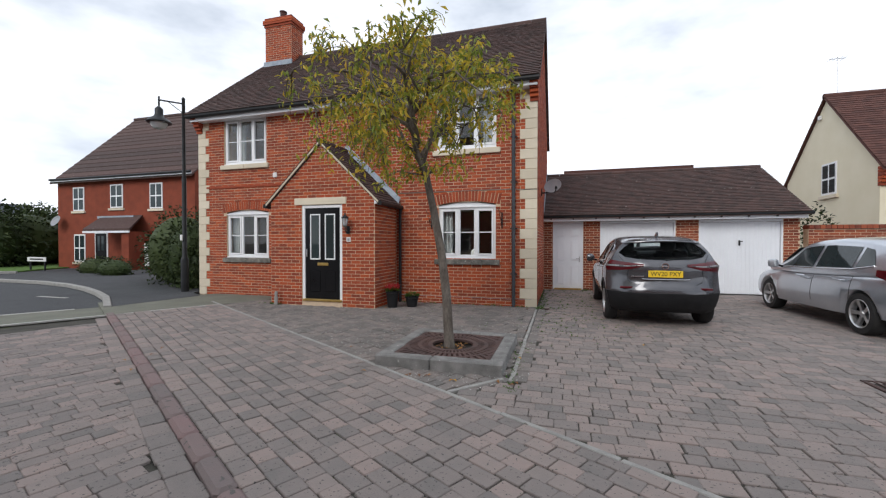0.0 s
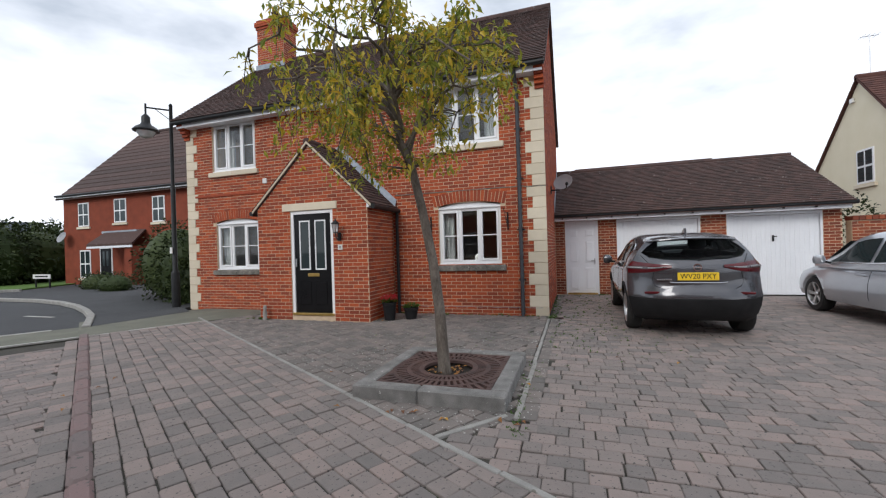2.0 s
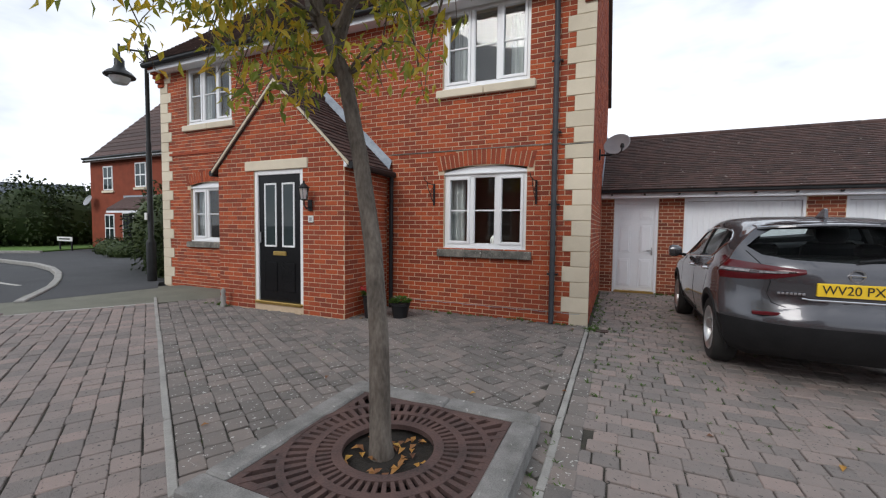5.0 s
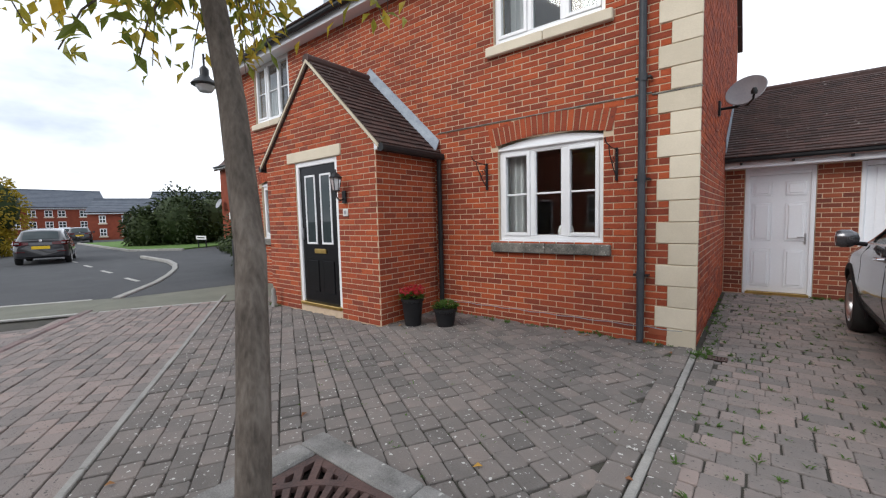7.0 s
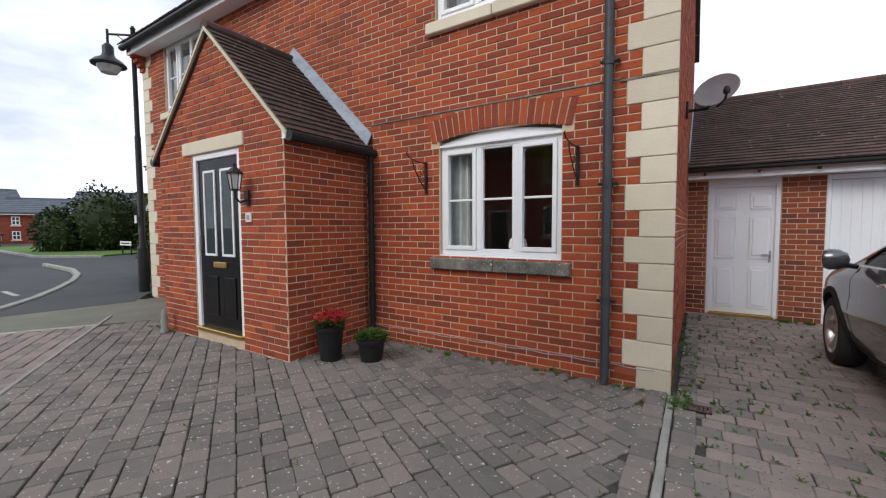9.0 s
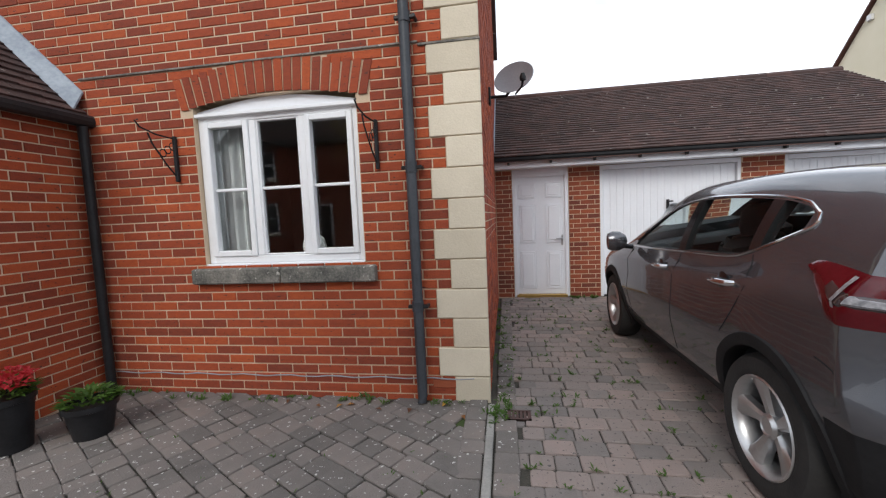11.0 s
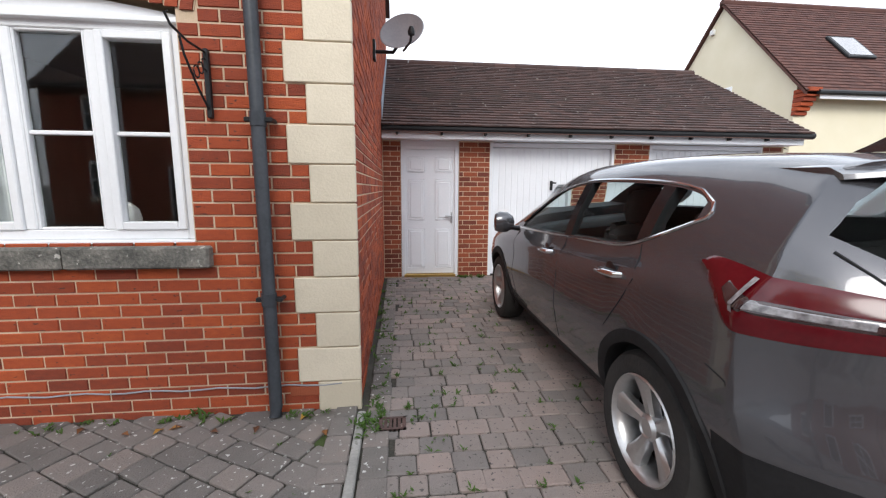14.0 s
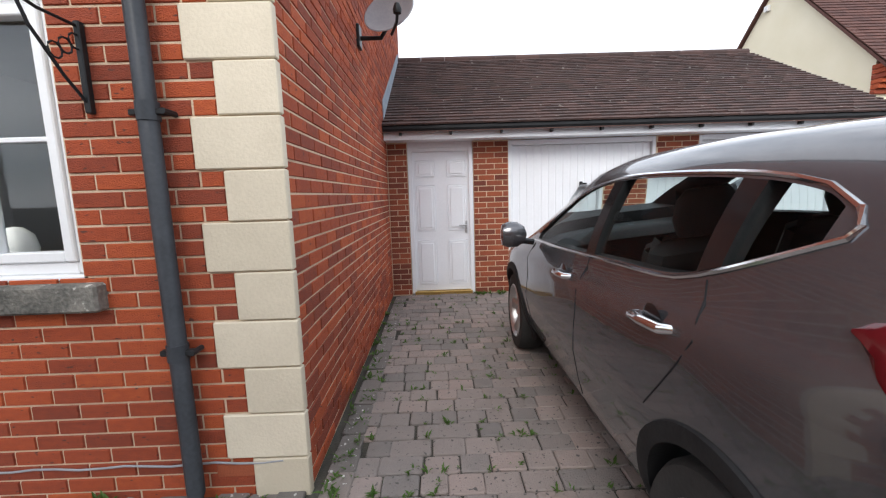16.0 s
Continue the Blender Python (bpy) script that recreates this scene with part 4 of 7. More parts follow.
# up-and-over doors
for a, b in ((1.05, 2.95), (3.50, 5.37)):
    u = Shape()
    for p, q_ in (((a, GY + 0.0, 0.0), (a + 0.045, GY + 0.08, 1.965)), ((b - 0.045, GY + 0.0, 0.0), (b, GY + 0.08, 1.965)), ((a + 0.045, GY + 0.0, 1.90), (b - 0.045, GY + 0.08, 1.965))):
        u.soft(p, q_, PAINT, 0.006)
    u.box((a + 0.05, GY + 0.05, 0.02), (b - 0.05, GY + 0.07, 1.895), PAINT)
    n = 19
    for i in range(n):
        p0 = a + 0.055 + (b - a - 0.11) * i / n
        p1 = a + 0.055 + (b - a - 0.11) * (i + 1) / n - 0.007
        u.soft((p0, GY + 0.044, 0.03), (p1, GY + 0.056, 1.885), PAINT, 0.007)
    ud = u.finish("garage_door", garage)
    hd = Shape()
    hd.soft(((a + b) / 2 - 0.02, GY + 0.015, 1.28), ((a + b) / 2 + 0.02, GY + 0.04, 1.42), GUTTER, 0.006)
    hd.tube([((a + b) / 2, GY + 0.02, 1.39), ((a + b) / 2, GY - 0.03, 1.39), ((a + b) / 2 + 0.05, GY - 0.03, 1.39)], 0.012, GUTTER, 8)
    hd.finish("handle", ud)

# ---- cars ----
def lerp_rows(rows, y):
    for a, b in zip(rows, rows[1:]):
        if y <= b[0]:
            k = (y - a[0]) / (b[0] - a[0])
            k = max(0.0, k)
            return [p + (q - p) * k for p, q in zip(a, b)]
    return list(rows[-1])


def smooth_rows(rows, n):
    """Even, rounded stations between the given ones."""
    ys = [rows[0][0] + (rows[-1][0] - rows[0][0]) * i / n for i in range(n + 1)]
    out = []
    for y in ys:
        acc, tot = [0.0] * len(rows[0]), 0
        for d, wt in ((-0.07, 1), (0, 2), (0.07, 1)):
            r = lerp_rows(rows, min(max(y + d, rows[0][0]), rows[-1][0]))
            acc = [p + wt * q for p, q in zip(acc, r)]
            tot += wt
        acc = [p / tot for p in acc]
        acc[0] = y
        out.append(acc)
    return out


def loft(shape, rings, mat):
    n = len(rings[0])
    v = [p for r in rings for p in r]
    f = [(i * n + j, i * n + (j + 1) % n, (i + 1) * n + (j + 1) % n, (i + 1) * n + j) for i in range(len(rings) - 1) for j in range(n)]
    f += [tuple(range(n - 1, -1, -1)), tuple(range((len(rings) - 1) * n, len(rings) * n))]
    shape.add(v, f, mat)


def carve(ob, cutters):
    """Cuts solid shapes out of a mesh for good."""
    for c in cutters:
        mod = ob.modifiers.new("cut", "BOOLEAN")
        mod.object, mod.operation, mod.solver = c, "DIFFERENCE", "EXACT"
    dg = bpy.context.evaluated_depsgraph_get()
    me = bpy.data.meshes.new_from_object(ob.evaluated_get(dg))
    ob.modifiers.clear()
    ob.data = me


def build_car(name, label, place, low, top, rear_axle, front_axle, wheel_r, paint, windows, rear_glass, lamp_z, spokes=5):
    car = empty(name, *place[:3], label, "car", rz=place[3])
    M, K = car.matrix_basis.copy(), place[4]
    S = Matrix.Scale(K, 4)
    bake = M @ S

    def part(shape, nm, parent, smooth=True):
        shape.v = [tuple(bake @ Vector(p)) for p in shape.v]
        ob = shape.finish(nm, parent, smooth)
        if nm in ("body", "roof", "cladding", "cutter", "wheel", "rim", "tail_lamp", "wheel_arch", "mirror"):
            bm = bmesh.new()
            bm.from_mesh(ob.data)
            bmesh.ops.recalc_face_normals(bm, faces=bm.faces)
            bm.to_mesh(ob.data)
            bm.free()
        return ob

    lows, tops = smooth_rows(low, 44), smooth_rows(top, 40)
    half = [(0.0, 0.0), (0.80, 0.0), (0.95, 0.05), (0.99, 0.20), (1.0, 0.42), (0.99, 0.60), (0.965, 0.74), (0.95, 0.80), (0.91, 0.90), (0.81, 0.975), (0.66, 1.0), (0.0, 1.02)]
    rings = []
    for y, hw, zb, zt in lows:
        r = [(hw * a, y, zb + (zt - zb) * b) for a, b in half]
        rings.append(r + [(-p[0], p[1], p[2]) for p in r[-2:0:-1]])
    b = Shape()
    loft(b, rings, paint)
    body = part(b, "body", car)
    cuts = []
    for ya in (rear_axle, front_axle):
        for sx in (-1, 1):
            c = Shape()
            c.tube([(sx * 0.58, ya, wheel_r), (sx * 1.2, ya, wheel_r)], wheel_r + 0.045, CLADDING, 32)
            cuts.append(part(c, "cutter", None))
    carve(body, cuts)
    g = Shape()
    rings = []
    for y, hb, zb, ht, zt in tops:
        d = zt - zb
        r = [(0, y, zb - 0.06), (hb, y, zb - 0.06), (hb, y, zb), (ht + 0.035, y, zt - 0.16 * d), (ht, y, zt - 0.07 * d), (ht - 0.10, y, zt - 0.02 * d), (0.3, y, zt + 0.01), (0, y, zt + 0.02)]
        rings.append(r + [(-p[0], p[1], p[2]) for p in r[-2:0:-1]])
    loft(g, rings, paint)
    part(g, "roof", car)
    for c in cuts:
        bpy.data.objects.remove(c)
    # wheel arches and wheels
    for ya in (rear_axle, front_axle):
        hw = lerp_rows(lows, ya)[1]
        for sx in (-1, 1):
            m = Matrix.Translation((sx * (hw - 0.125), ya, wheel_r)) @ Matrix.Rotation(radians(90 * sx), 4, "Y")
            wl_ = Shape()
            R = wheel_r
            wl_.turned([(R * 0.64, -0.10), (R * 0.93, -0.10), (R * 0.985, -0.075), (R, -0.04), (R, 0.04), (R * 0.985, 0.075), (R * 0.93, 0.10), (R * 0.70, 0.105), (R * 0.66, 0.09), (R * 0.64, -0.03)], (0, 0, 0), TYRE, 36)
            wl_.v = [tuple(m @ Vector(p)) for p in wl_.v]
            wheel = part(wl_, "wheel", car)
            rm = Shape()
            rm.turned([(R * 0.60, 0.02), (R * 0.655, 0.088), (R * 0.685, 0.100), (R * 0.66, 0.106), (R * 0.62, 0.09), (R * 0.60, 0.03)], (0, 0, 0), ALLOY, 36, cap=False)
            # black backing disc, added to draw the shade between the spokes
            rm.turned([(R * 0.59, -0.02), (R * 0.59, -0.015)], (0, 0, 0), CLADDING, 30)
            rm.turned([(R * 0.13, 0.02), (R * 0.15, 0.06), (R * 0.12, 0.078), (R * 0.05, 0.08)], (0, 0, 0), ALLOY, 20)
            for i in range(spokes):
                t = 2 * math.pi * i / spokes + 0.3
                d, n_ = Vector((math.cos(t), math.sin(t), 0)), Vector((-math.sin(t), math.cos(t), 0))
                w0, w1 = 0.13 * R, 0.105 * R
                p = [d * 0.10 * R - n_ * w0 * 0.6, d * 0.40 * R - n_ * w0 * 0.62, d * 0.66 * R - n_ * w1 * 1.1, d * 0.66 * R + n_ * w1 * 1.1, d * 0.40 * R + n_ * w0 * 0.62, d * 0.10 * R + n_ * w0 * 0.6]
                zz = (0.062, 0.075, 0.088, 0.088, 0.075, 0.062)
                v = [q + Vector((0, 0, z_)) for q, z_ in zip(p, zz)] + [q * 1.0 + Vector((0, 0, z_ - 0.04)) for q, z_ in zip(p, zz)]
                rm.add(v, [(0, 1, 4, 5), (1, 2, 3, 4)] + [(j, 6 + j, 6 + (j + 1) % 6, (j + 1) % 6) for j in range(6)], ALLOY)
            rm.v = [tuple(m @ Vector(p)) for p in rm.v]
            part(rm, "rim", wheel, False)

    def side_point(y, s, sx, out=0.006):
        r = lerp_rows(tops, y)
        d = r[4] - r[2]
        xb, zb, xt, zt = r[1], r[2], r[3] + 0.035, r[4] - 0.16 * d
        return (sx * (xb + (xt - xb) * s + out), y, zb + (zt - zb) * s + out * 0.4)

    gl = Shape()
    trim_ = Shape()
    for (a0, a1, b0, b1) in windows:     # rear-bottom, rear-top, front-bottom, front-top
        for sx in (-1, 1):
            n, k = 8, 4
            v = []
            for j in range(k + 1):
                s_ = j / k
                lo = [p + (q_ - p) * s_ for p, q_ in zip(a0, a1)]
                hi = [p + (q_ - p) * s_ for p, q_ in zip(b0, b1)]
                for i in range(n + 1):
                    y_, f_ = lo[0] + (hi[0] - lo[0]) * i / n, lo[1] + (hi[1] - lo[1]) * i / n
                    v.append(side_point(y_, f_, sx))
            q_ = [(j * (n + 1) + i, j * (n + 1) + i + 1, (j + 1) * (n + 1) + i + 1, (j + 1) * (n + 1) + i) for j in range(k) for i in range(n)]
            gl.add(v, [c[::-1] for c in q_] if sx > 0 else q_, CARGLASS)
    ybot, ytop, wb, wt = rear_glass
    n, k, v = 10, 6, []
    for j in range(k + 1):
        y_ = ybot + (ytop - ybot) * j / k
        zt = lerp_rows(tops, y_)[4]
        wd = wb + (wt - wb) * j / k
        for i in range(n + 1):
            x_ = -wd + 2 * wd * i / n
            v.append((x_, y_ - 0.012 + 0.03 * (x_ / wd) ** 2, zt + 0.026 - 0.018 * (x_ / wd) ** 2))
    gl.add(v, [(j * (n + 1) + i, j * (n + 1) + i + 1, (j + 1) * (n + 1) + i + 1, (j + 1) * (n + 1) + i) for j in range(k) for i in range(n)], CARGLASS)
    fy0, fy1 = top[-1][0] - 0.06, top[-1][0] - 0.66
    v = []
    for j in range(k + 1):
        y_ = fy0 + (fy1 - fy0) * j / k
        zt = lerp_rows(tops, y_)[4]
        for i in range(n + 1):
            x_ = -0.60 + 1.2 * i / n
            v.append((x_, y_, zt + 0.026))
    gl.add(v, [(j * (n + 1) + i, (j + 1) * (n + 1) + i, (j + 1) * (n + 1) + i + 1, j * (n + 1) + i + 1) for j in range(k) for i in range(n)], CARGLASS)
    part(gl, "window", car)
    ends = (min(w_[0][0] for w_ in windows), max(w_[2][0] for w_ in windows))
    for sx in (-1, 1):
        line = []
        for w_ in windows[::-1]:
            line += [side_point(w_[0][0], w_[0][1] - 0.05, sx, 0.009), side_point(w_[2][0], w_[2][1] - 0.05, sx, 0.009)]
        trim_.tube(line, 0.009, CHROME, 6)
        for yh in (windows[1][0][0] + 0.16, windows[0][0][0] + 0.12):
            hw = lerp_rows(lows, yh)[1]
            zt = lerp_rows(lows, yh)[3] - 0.16
            trim_.tube([(sx * (hw * 0.965), yh - 0.10, zt), (sx * (hw + 0.015), yh - 0.07, zt + 0.003), (sx * (hw + 0.017), yh + 0.08, zt + 0.006), (sx * (hw * 0.965), yh + 0.11, zt)], 0.013, paint, 8)
    part(trim_, "handle", car)
    for sx in (-1, 1):
        mi = Shape()
        ym = max(w_[2][0] for w_ in windows) - 0.12
        zt = lerp_rows(lows, ym)[3] + 0.07
        mi.turned([(0.02, -0.09), (0.075, -0.075), (0.085, 0.0), (0.07, 0.06), (0.02, 0.08)], (sx * 0.99, ym, zt), paint, 14, Matrix.Diagonal((1.15, 0.62, 0.95)))
        mi.tube([(sx * 0.82, ym + 0.02, zt - 0.07), (sx * 0.95, ym, zt - 0.03)], 0.02, CLADDING, 6)
        part(mi, "mirror", car)
    # seams between doors and tailgate
    for sx in (-1, 1):
        for ys in (windows[0][0][0] - 0.04, windows[1][0][0] - 0.05):
            sm_ = Shape()
            pts = []
            for i in range(9):
                f_ = 0.22 + 0.72 * i / 8
                r = lerp_rows(lows, ys)
                a = [h for h in half if h[1] <= f_][-1]
                nx = [h for h in half if h[1] >= f_][0]
                kx = 0 if nx[1] == a[1] else (f_ - a[1]) / (nx[1] - a[1])
                pts.append((sx * (r[1] * (a[0] + (nx[0] - a[0]) * kx) + 0.0005), ys, r[2] + (r[3] - r[2]) * f_))
            sm_.tube(pts, 0.004, CLADDING, 5)
            part(sm_, "seam", car)
    # tail lamps wrap the rear corners
    z0, z1 = lamp_z
    for sx in (-1, 1):
        tl = Shape()
        path = [(0.34, -0.03)] + [(0.50, -0.028), (0.64, -0.02), (0.76, 0.012)] + [(None, yy) for yy in (0.10, 0.18, 0.28, 0.38, 0.46)]
        n_ = len(path)
        v = []
        for i, (x_, y_) in enumerate(path):
            t = i / (n_ - 1)
            lo, hi = z0 + (0.10 * max(0, t - 0.55) / 0.45) + 0.05 * max(0, 0.4 - t), z1 + 0.03 * t - 0.10 * max(0, 0.4 - t)
            if x_ is None:
                xl = lerp_rows(lows, y_)[1] * 0.985 + 0.014
                xh = xl - 0.012
                v += [(sx * xl, y_, lo), (sx * xh, y_, hi), (sx * (xl - 0.16), y_ + 0.01, lo), (sx * (xh - 0.16), y_ + 0.01, hi)]
            else:
                v += [(sx * x_, y_, lo), (sx * x_, y_ + 0.012, hi), (sx * x_, y_ + 0.09, lo), (sx * x_, y_ + 0.10, hi)]
        f_ = []
        for i in range(n_ - 1):
            a, c = i * 4, i * 4 + 4
            f_ += [(a, c, c + 1, a + 1), (a + 1, c + 1, c + 3, a + 3), (a, a + 2, c + 2, c), (a + 2, a + 3, c + 3, c + 2)]
        f_ += [(0, 1, 3, 2), (n_ * 4 - 4, n_ * 4 - 2, n_ * 4 - 1, n_ * 4 - 3)]
        tl.add(v, f_, TAILRED)
        zc = (z0 + z1) / 2
        tl.soft((min(sx * 0.60, sx * 0.74), 0.02, zc - 0.03), (max(sx * 0.60, sx * 0.74), 0.06, zc + 0.03), TAILCLEAR, 0.008, Matrix.Translation((0, -0.045, 0)))
        ya_, yb_ = 0.12, 0.25
        xa_, xb_ = lerp_rows(lows, ya_)[1] * 0.985 + 0.013, lerp_rows(lows, yb_)[1] * 0.985 + 0.013
        tl.prism([(sx * xa_, ya_, zc - 0.03), (sx * xb_, yb_, zc - 0.005), (sx * (xb_ - 0.004), yb_, zc + 0.035), (sx * (xa_ - 0.004), ya_, zc + 0.035)], (sx * 0.006, -0.002, 0), TAILCLEAR)
        tl.soft((min(sx * 0.46, sx * 0.74), -0.015, 0.515), (max(sx * 0.46, sx * 0.74), 0.03, 0.555), TAILRED, 0.006)
        part(tl, "tail_lamp", car)
    bk = Shape()
    zp = z0 - 0.10
    bk.soft((-0.27, -0.032, zp - 0.055), (0.27, 0.02, zp + 0.062), PLATE, 0.004)
    bk.soft((-0.32, -0.03, zp + 0.07), (0.32, 0.03, zp + 0.09), paint, 0.006)
    bk.turned([(0.0, 0.0), (0.055, 0.0), (0.055, 0.012), (0.04, 0.014), (0.0, 0.014)], (0, -0.018, z1 + 0.02), CHROME, 18, Matrix.Rotation(radians(90), 4, "X"))
    part(bk, "number_plate", car, False)
    return car


HAT_LOW = [(0.0, 0.66, 0.36, 0.76), (0.06, 0.77, 0.30, 0.92), (0.25, 0.83, 0.26, 0.97), (0.7, 0.865, 0.24, 0.97), (1.5, 0.875, 0.22, 0.93), (2.5, 0.875, 0.22, 0.90), (3.0, 0.87, 0.22, 0.91), (3.5, 0.855, 0.23, 0.86), (3.95, 0.80, 0.25, 0.76), (4.18, 0.70, 0.28, 0.64), (4.26, 0.52, 0.32, 0.54)]
HAT_TOP = [(0.10, 0.68, 0.90, 0.52, 0.95), (0.30, 0.77, 0.93, 0.55, 1.17), (0.55, 0.80, 0.94, 0.57, 1.37), (0.9, 0.82, 0.93, 0.60, 1.43), (1.6, 0.83, 0.91, 0.62, 1.46), (2.2, 0.83, 0.89, 0.61, 1.43), (2.6, 0.83, 0.89, 0.59, 1.34), (3.0, 0.82, 0.89, 0.56, 1.14), (3.42, 0.79, 0.89, 0.52, 0.92)]
HAT_WIN = [((1.95, 0.12), (1.90, 0.92), (3.00, 0.14), (2.48, 0.92)), ((1.02, 0.14), (1.00, 0.90), (1.87, 0.12), (1.82, 0.92)), ((0.62, 0.30), (0.78, 0.84), (0.95, 0.16), (0.93, 0.89))]
build_car("car", "silver metallic five-door hatchback parked by the garage", (5.02, 7.0, 0.0, 1.0, 0.98), HAT_LOW, HAT_TOP, 0.78, 3.39, 0.315, CARSILVER, HAT_WIN, (0.16, 0.50, 0.54, 0.50), (0.80, 0.96))
build_car("car", "dark parked hatchback on the far tarmac road", (-21.6, 7.0, -0.09, 78, 0.95), HAT_LOW, HAT_TOP, 0.78, 3.39, 0.315, CARBLACK, HAT_WIN, (0.16, 0.50, 0.54, 0.50), (0.80, 0.96))
build_car("car", "dark car parked far along the road", (-46.5, 12.3, -0.09, 80, 0.98), HAT_LOW, HAT_TOP, 0.78, 3.39, 0.315, CARBLACK, HAT_WIN, (0.16, 0.50, 0.54, 0.50), (0.80, 0.96))
build_car("car", "silver car parked before the distant terrace", (-53.5, 14.2, -0.09, 150, 0.98), HAT_LOW, HAT_TOP, 0.78, 3.39, 0.315, CARSILVER, HAT_WIN, (0.16, 0.50, 0.54, 0.50), (0.80, 0.96))


# ---- the crossover ----
def curve_at(rows, y):
    """Smooth value between (place, value) pairs."""
    if y <= rows[0][0]:
        return rows[0][1]
    if y >= rows[-1][0]:
        return rows[-1][1]
    i = max(j for j in range(len(rows) - 1) if rows[j][0] <= y)
    (x0, a), (x1, b) = rows[i], rows[i + 1]
    pa = rows[i - 1] if i > 0 else rows[i]
    pb = rows[i + 2] if i + 2 < len(rows) else rows[i + 1]
    ma = (b - pa[1]) / max(x1 - pa[0], 1e-6)
    mb = (pb[1] - a) / max(pb[0] - x0, 1e-6)
    h = x1 - x0
    k = (y - x0) / h
    return (2 * k ** 3 - 3 * k ** 2 + 1) * a + (k ** 3 - 2 * k ** 2 + k) * h * ma + (3 * k ** 2 - 2 * k ** 3) * b + (k ** 3 - k ** 2) * h * mb


X_ROOF = [(-0.2, 1.50), (0.45, 1.515), (0.7, 1.55), (1.2, 1.585), (1.8, 1.59), (2.2, 1.565), (2.55, 1.475), (3.0, 1.26), (3.38, 1.06), (3.6, 1.015), (4.0, 0.95), (4.25, 0.86), (4.40, 0.74)]
X_BELT = [(-0.2, 1.13), (0.4, 1.12), (0.9, 1.10), (1.4, 1.05), (2.0, 1.02), (3.0, 1.0), (3.4, 0.975), (3.7, 0.94), (4.0, 0.88), (4.25, 0.78), (4.40, 0.66)]
X_HALF = [(-0.2, 0.875), (0.4, 0.895), (0.87, 0.905), (1.25, 0.893), (2.0, 0.895), (3.0, 0.895), (3.52, 0.90), (3.9, 0.875), (4.2, 0.80), (4.40, 0.64)]
X_RAIL = [(-0.2, 0.56), (0.6, 0.60), (1.4, 0.635), (2.2, 0.625), (2.7, 0.63), (3.3, 0.70), (3.8, 0.68), (4.2, 0.60), (4.40, 0.48)]
X_TAIL = [(0.25, 0.16), (0.36, 0.05), (0.46, -0.01), (0.60, -0.045), (0.66, -0.04), (0.72, 0.0), (0.76, 0.035), (0.82, 0.045), (0.95, 0.04), (1.06, 0.05), (1.14, 0.09), (1.30, 0.215), (1.44, 0.335), (1.475, 0.37), (1.50, 0.36), (1.56, 0.40)]


def tail_at(x, z):
    return curve_at(X_TAIL, z) + 0.40 * max(0.0, (abs(x) - 0.22) / 0.68) ** 2.5


def section(y, tight=0.0):
    """Right half of the body's outline at y, from the floor's middle to the roof's."""
    w, zb, zr, wr = curve_at(X_HALF, y), curve_at(X_BELT, y), curve_at(X_ROOF, y), curve_at(X_RAIL, y)
    rail = zb + (zr - zb) * 0.80
    lo = 0.24 if 0.3 < y < 4.0 else 0.28
    p = [(0, lo), (0.35 * w, lo), (0.74 * w, lo), (0.87 * w, lo + 0.03), (0.935 * w, 0.36), (0.97 * w, 0.48), (1.0 * w, min(0.62, zb * 0.72)), (1.0 * w, min(0.72, zb * 0.80)), (0.992 * w, zb - 0.20), (0.99 * w, zb - 0.13), (0.982 * w, zb - 0.075), (0.955 * w, zb - 0.03), (0.93 * w, zb)]
    for k in range(1, 7):
        f = k / 6
        p.append((0.93 * w + (wr + 0.03 - 0.93 * w) * f + 0.02 * math.sin(math.pi * f), zb + (rail - zb) * f))
    p += [(wr - 0.015, rail + (zr - rail) * 0.45), (wr - 0.08, rail + (zr - rail) * 0.74), (0.72 * (wr - 0.08), rail + (zr - rail) * 0.92), (0.36 * wr, zr - 0.004), (0, zr)]
    if tight:
        p = [(max(0.0, x - tight), max(0.5, z) if z < 0.9 else z - tight * max(0.0, (z - 0.9) / 0.6)) for x, z in p]
    return p


def side_at(y, z):
    p = section(y)[2:]
    for (x0, z0), (x1, z1) in zip(p, p[1:]):
        if z0 <= z <= z1 and z1 > z0:
            return x0 + (x1 - x0) * (z - z0) / (z1 - z0)
    return p[-4][0]


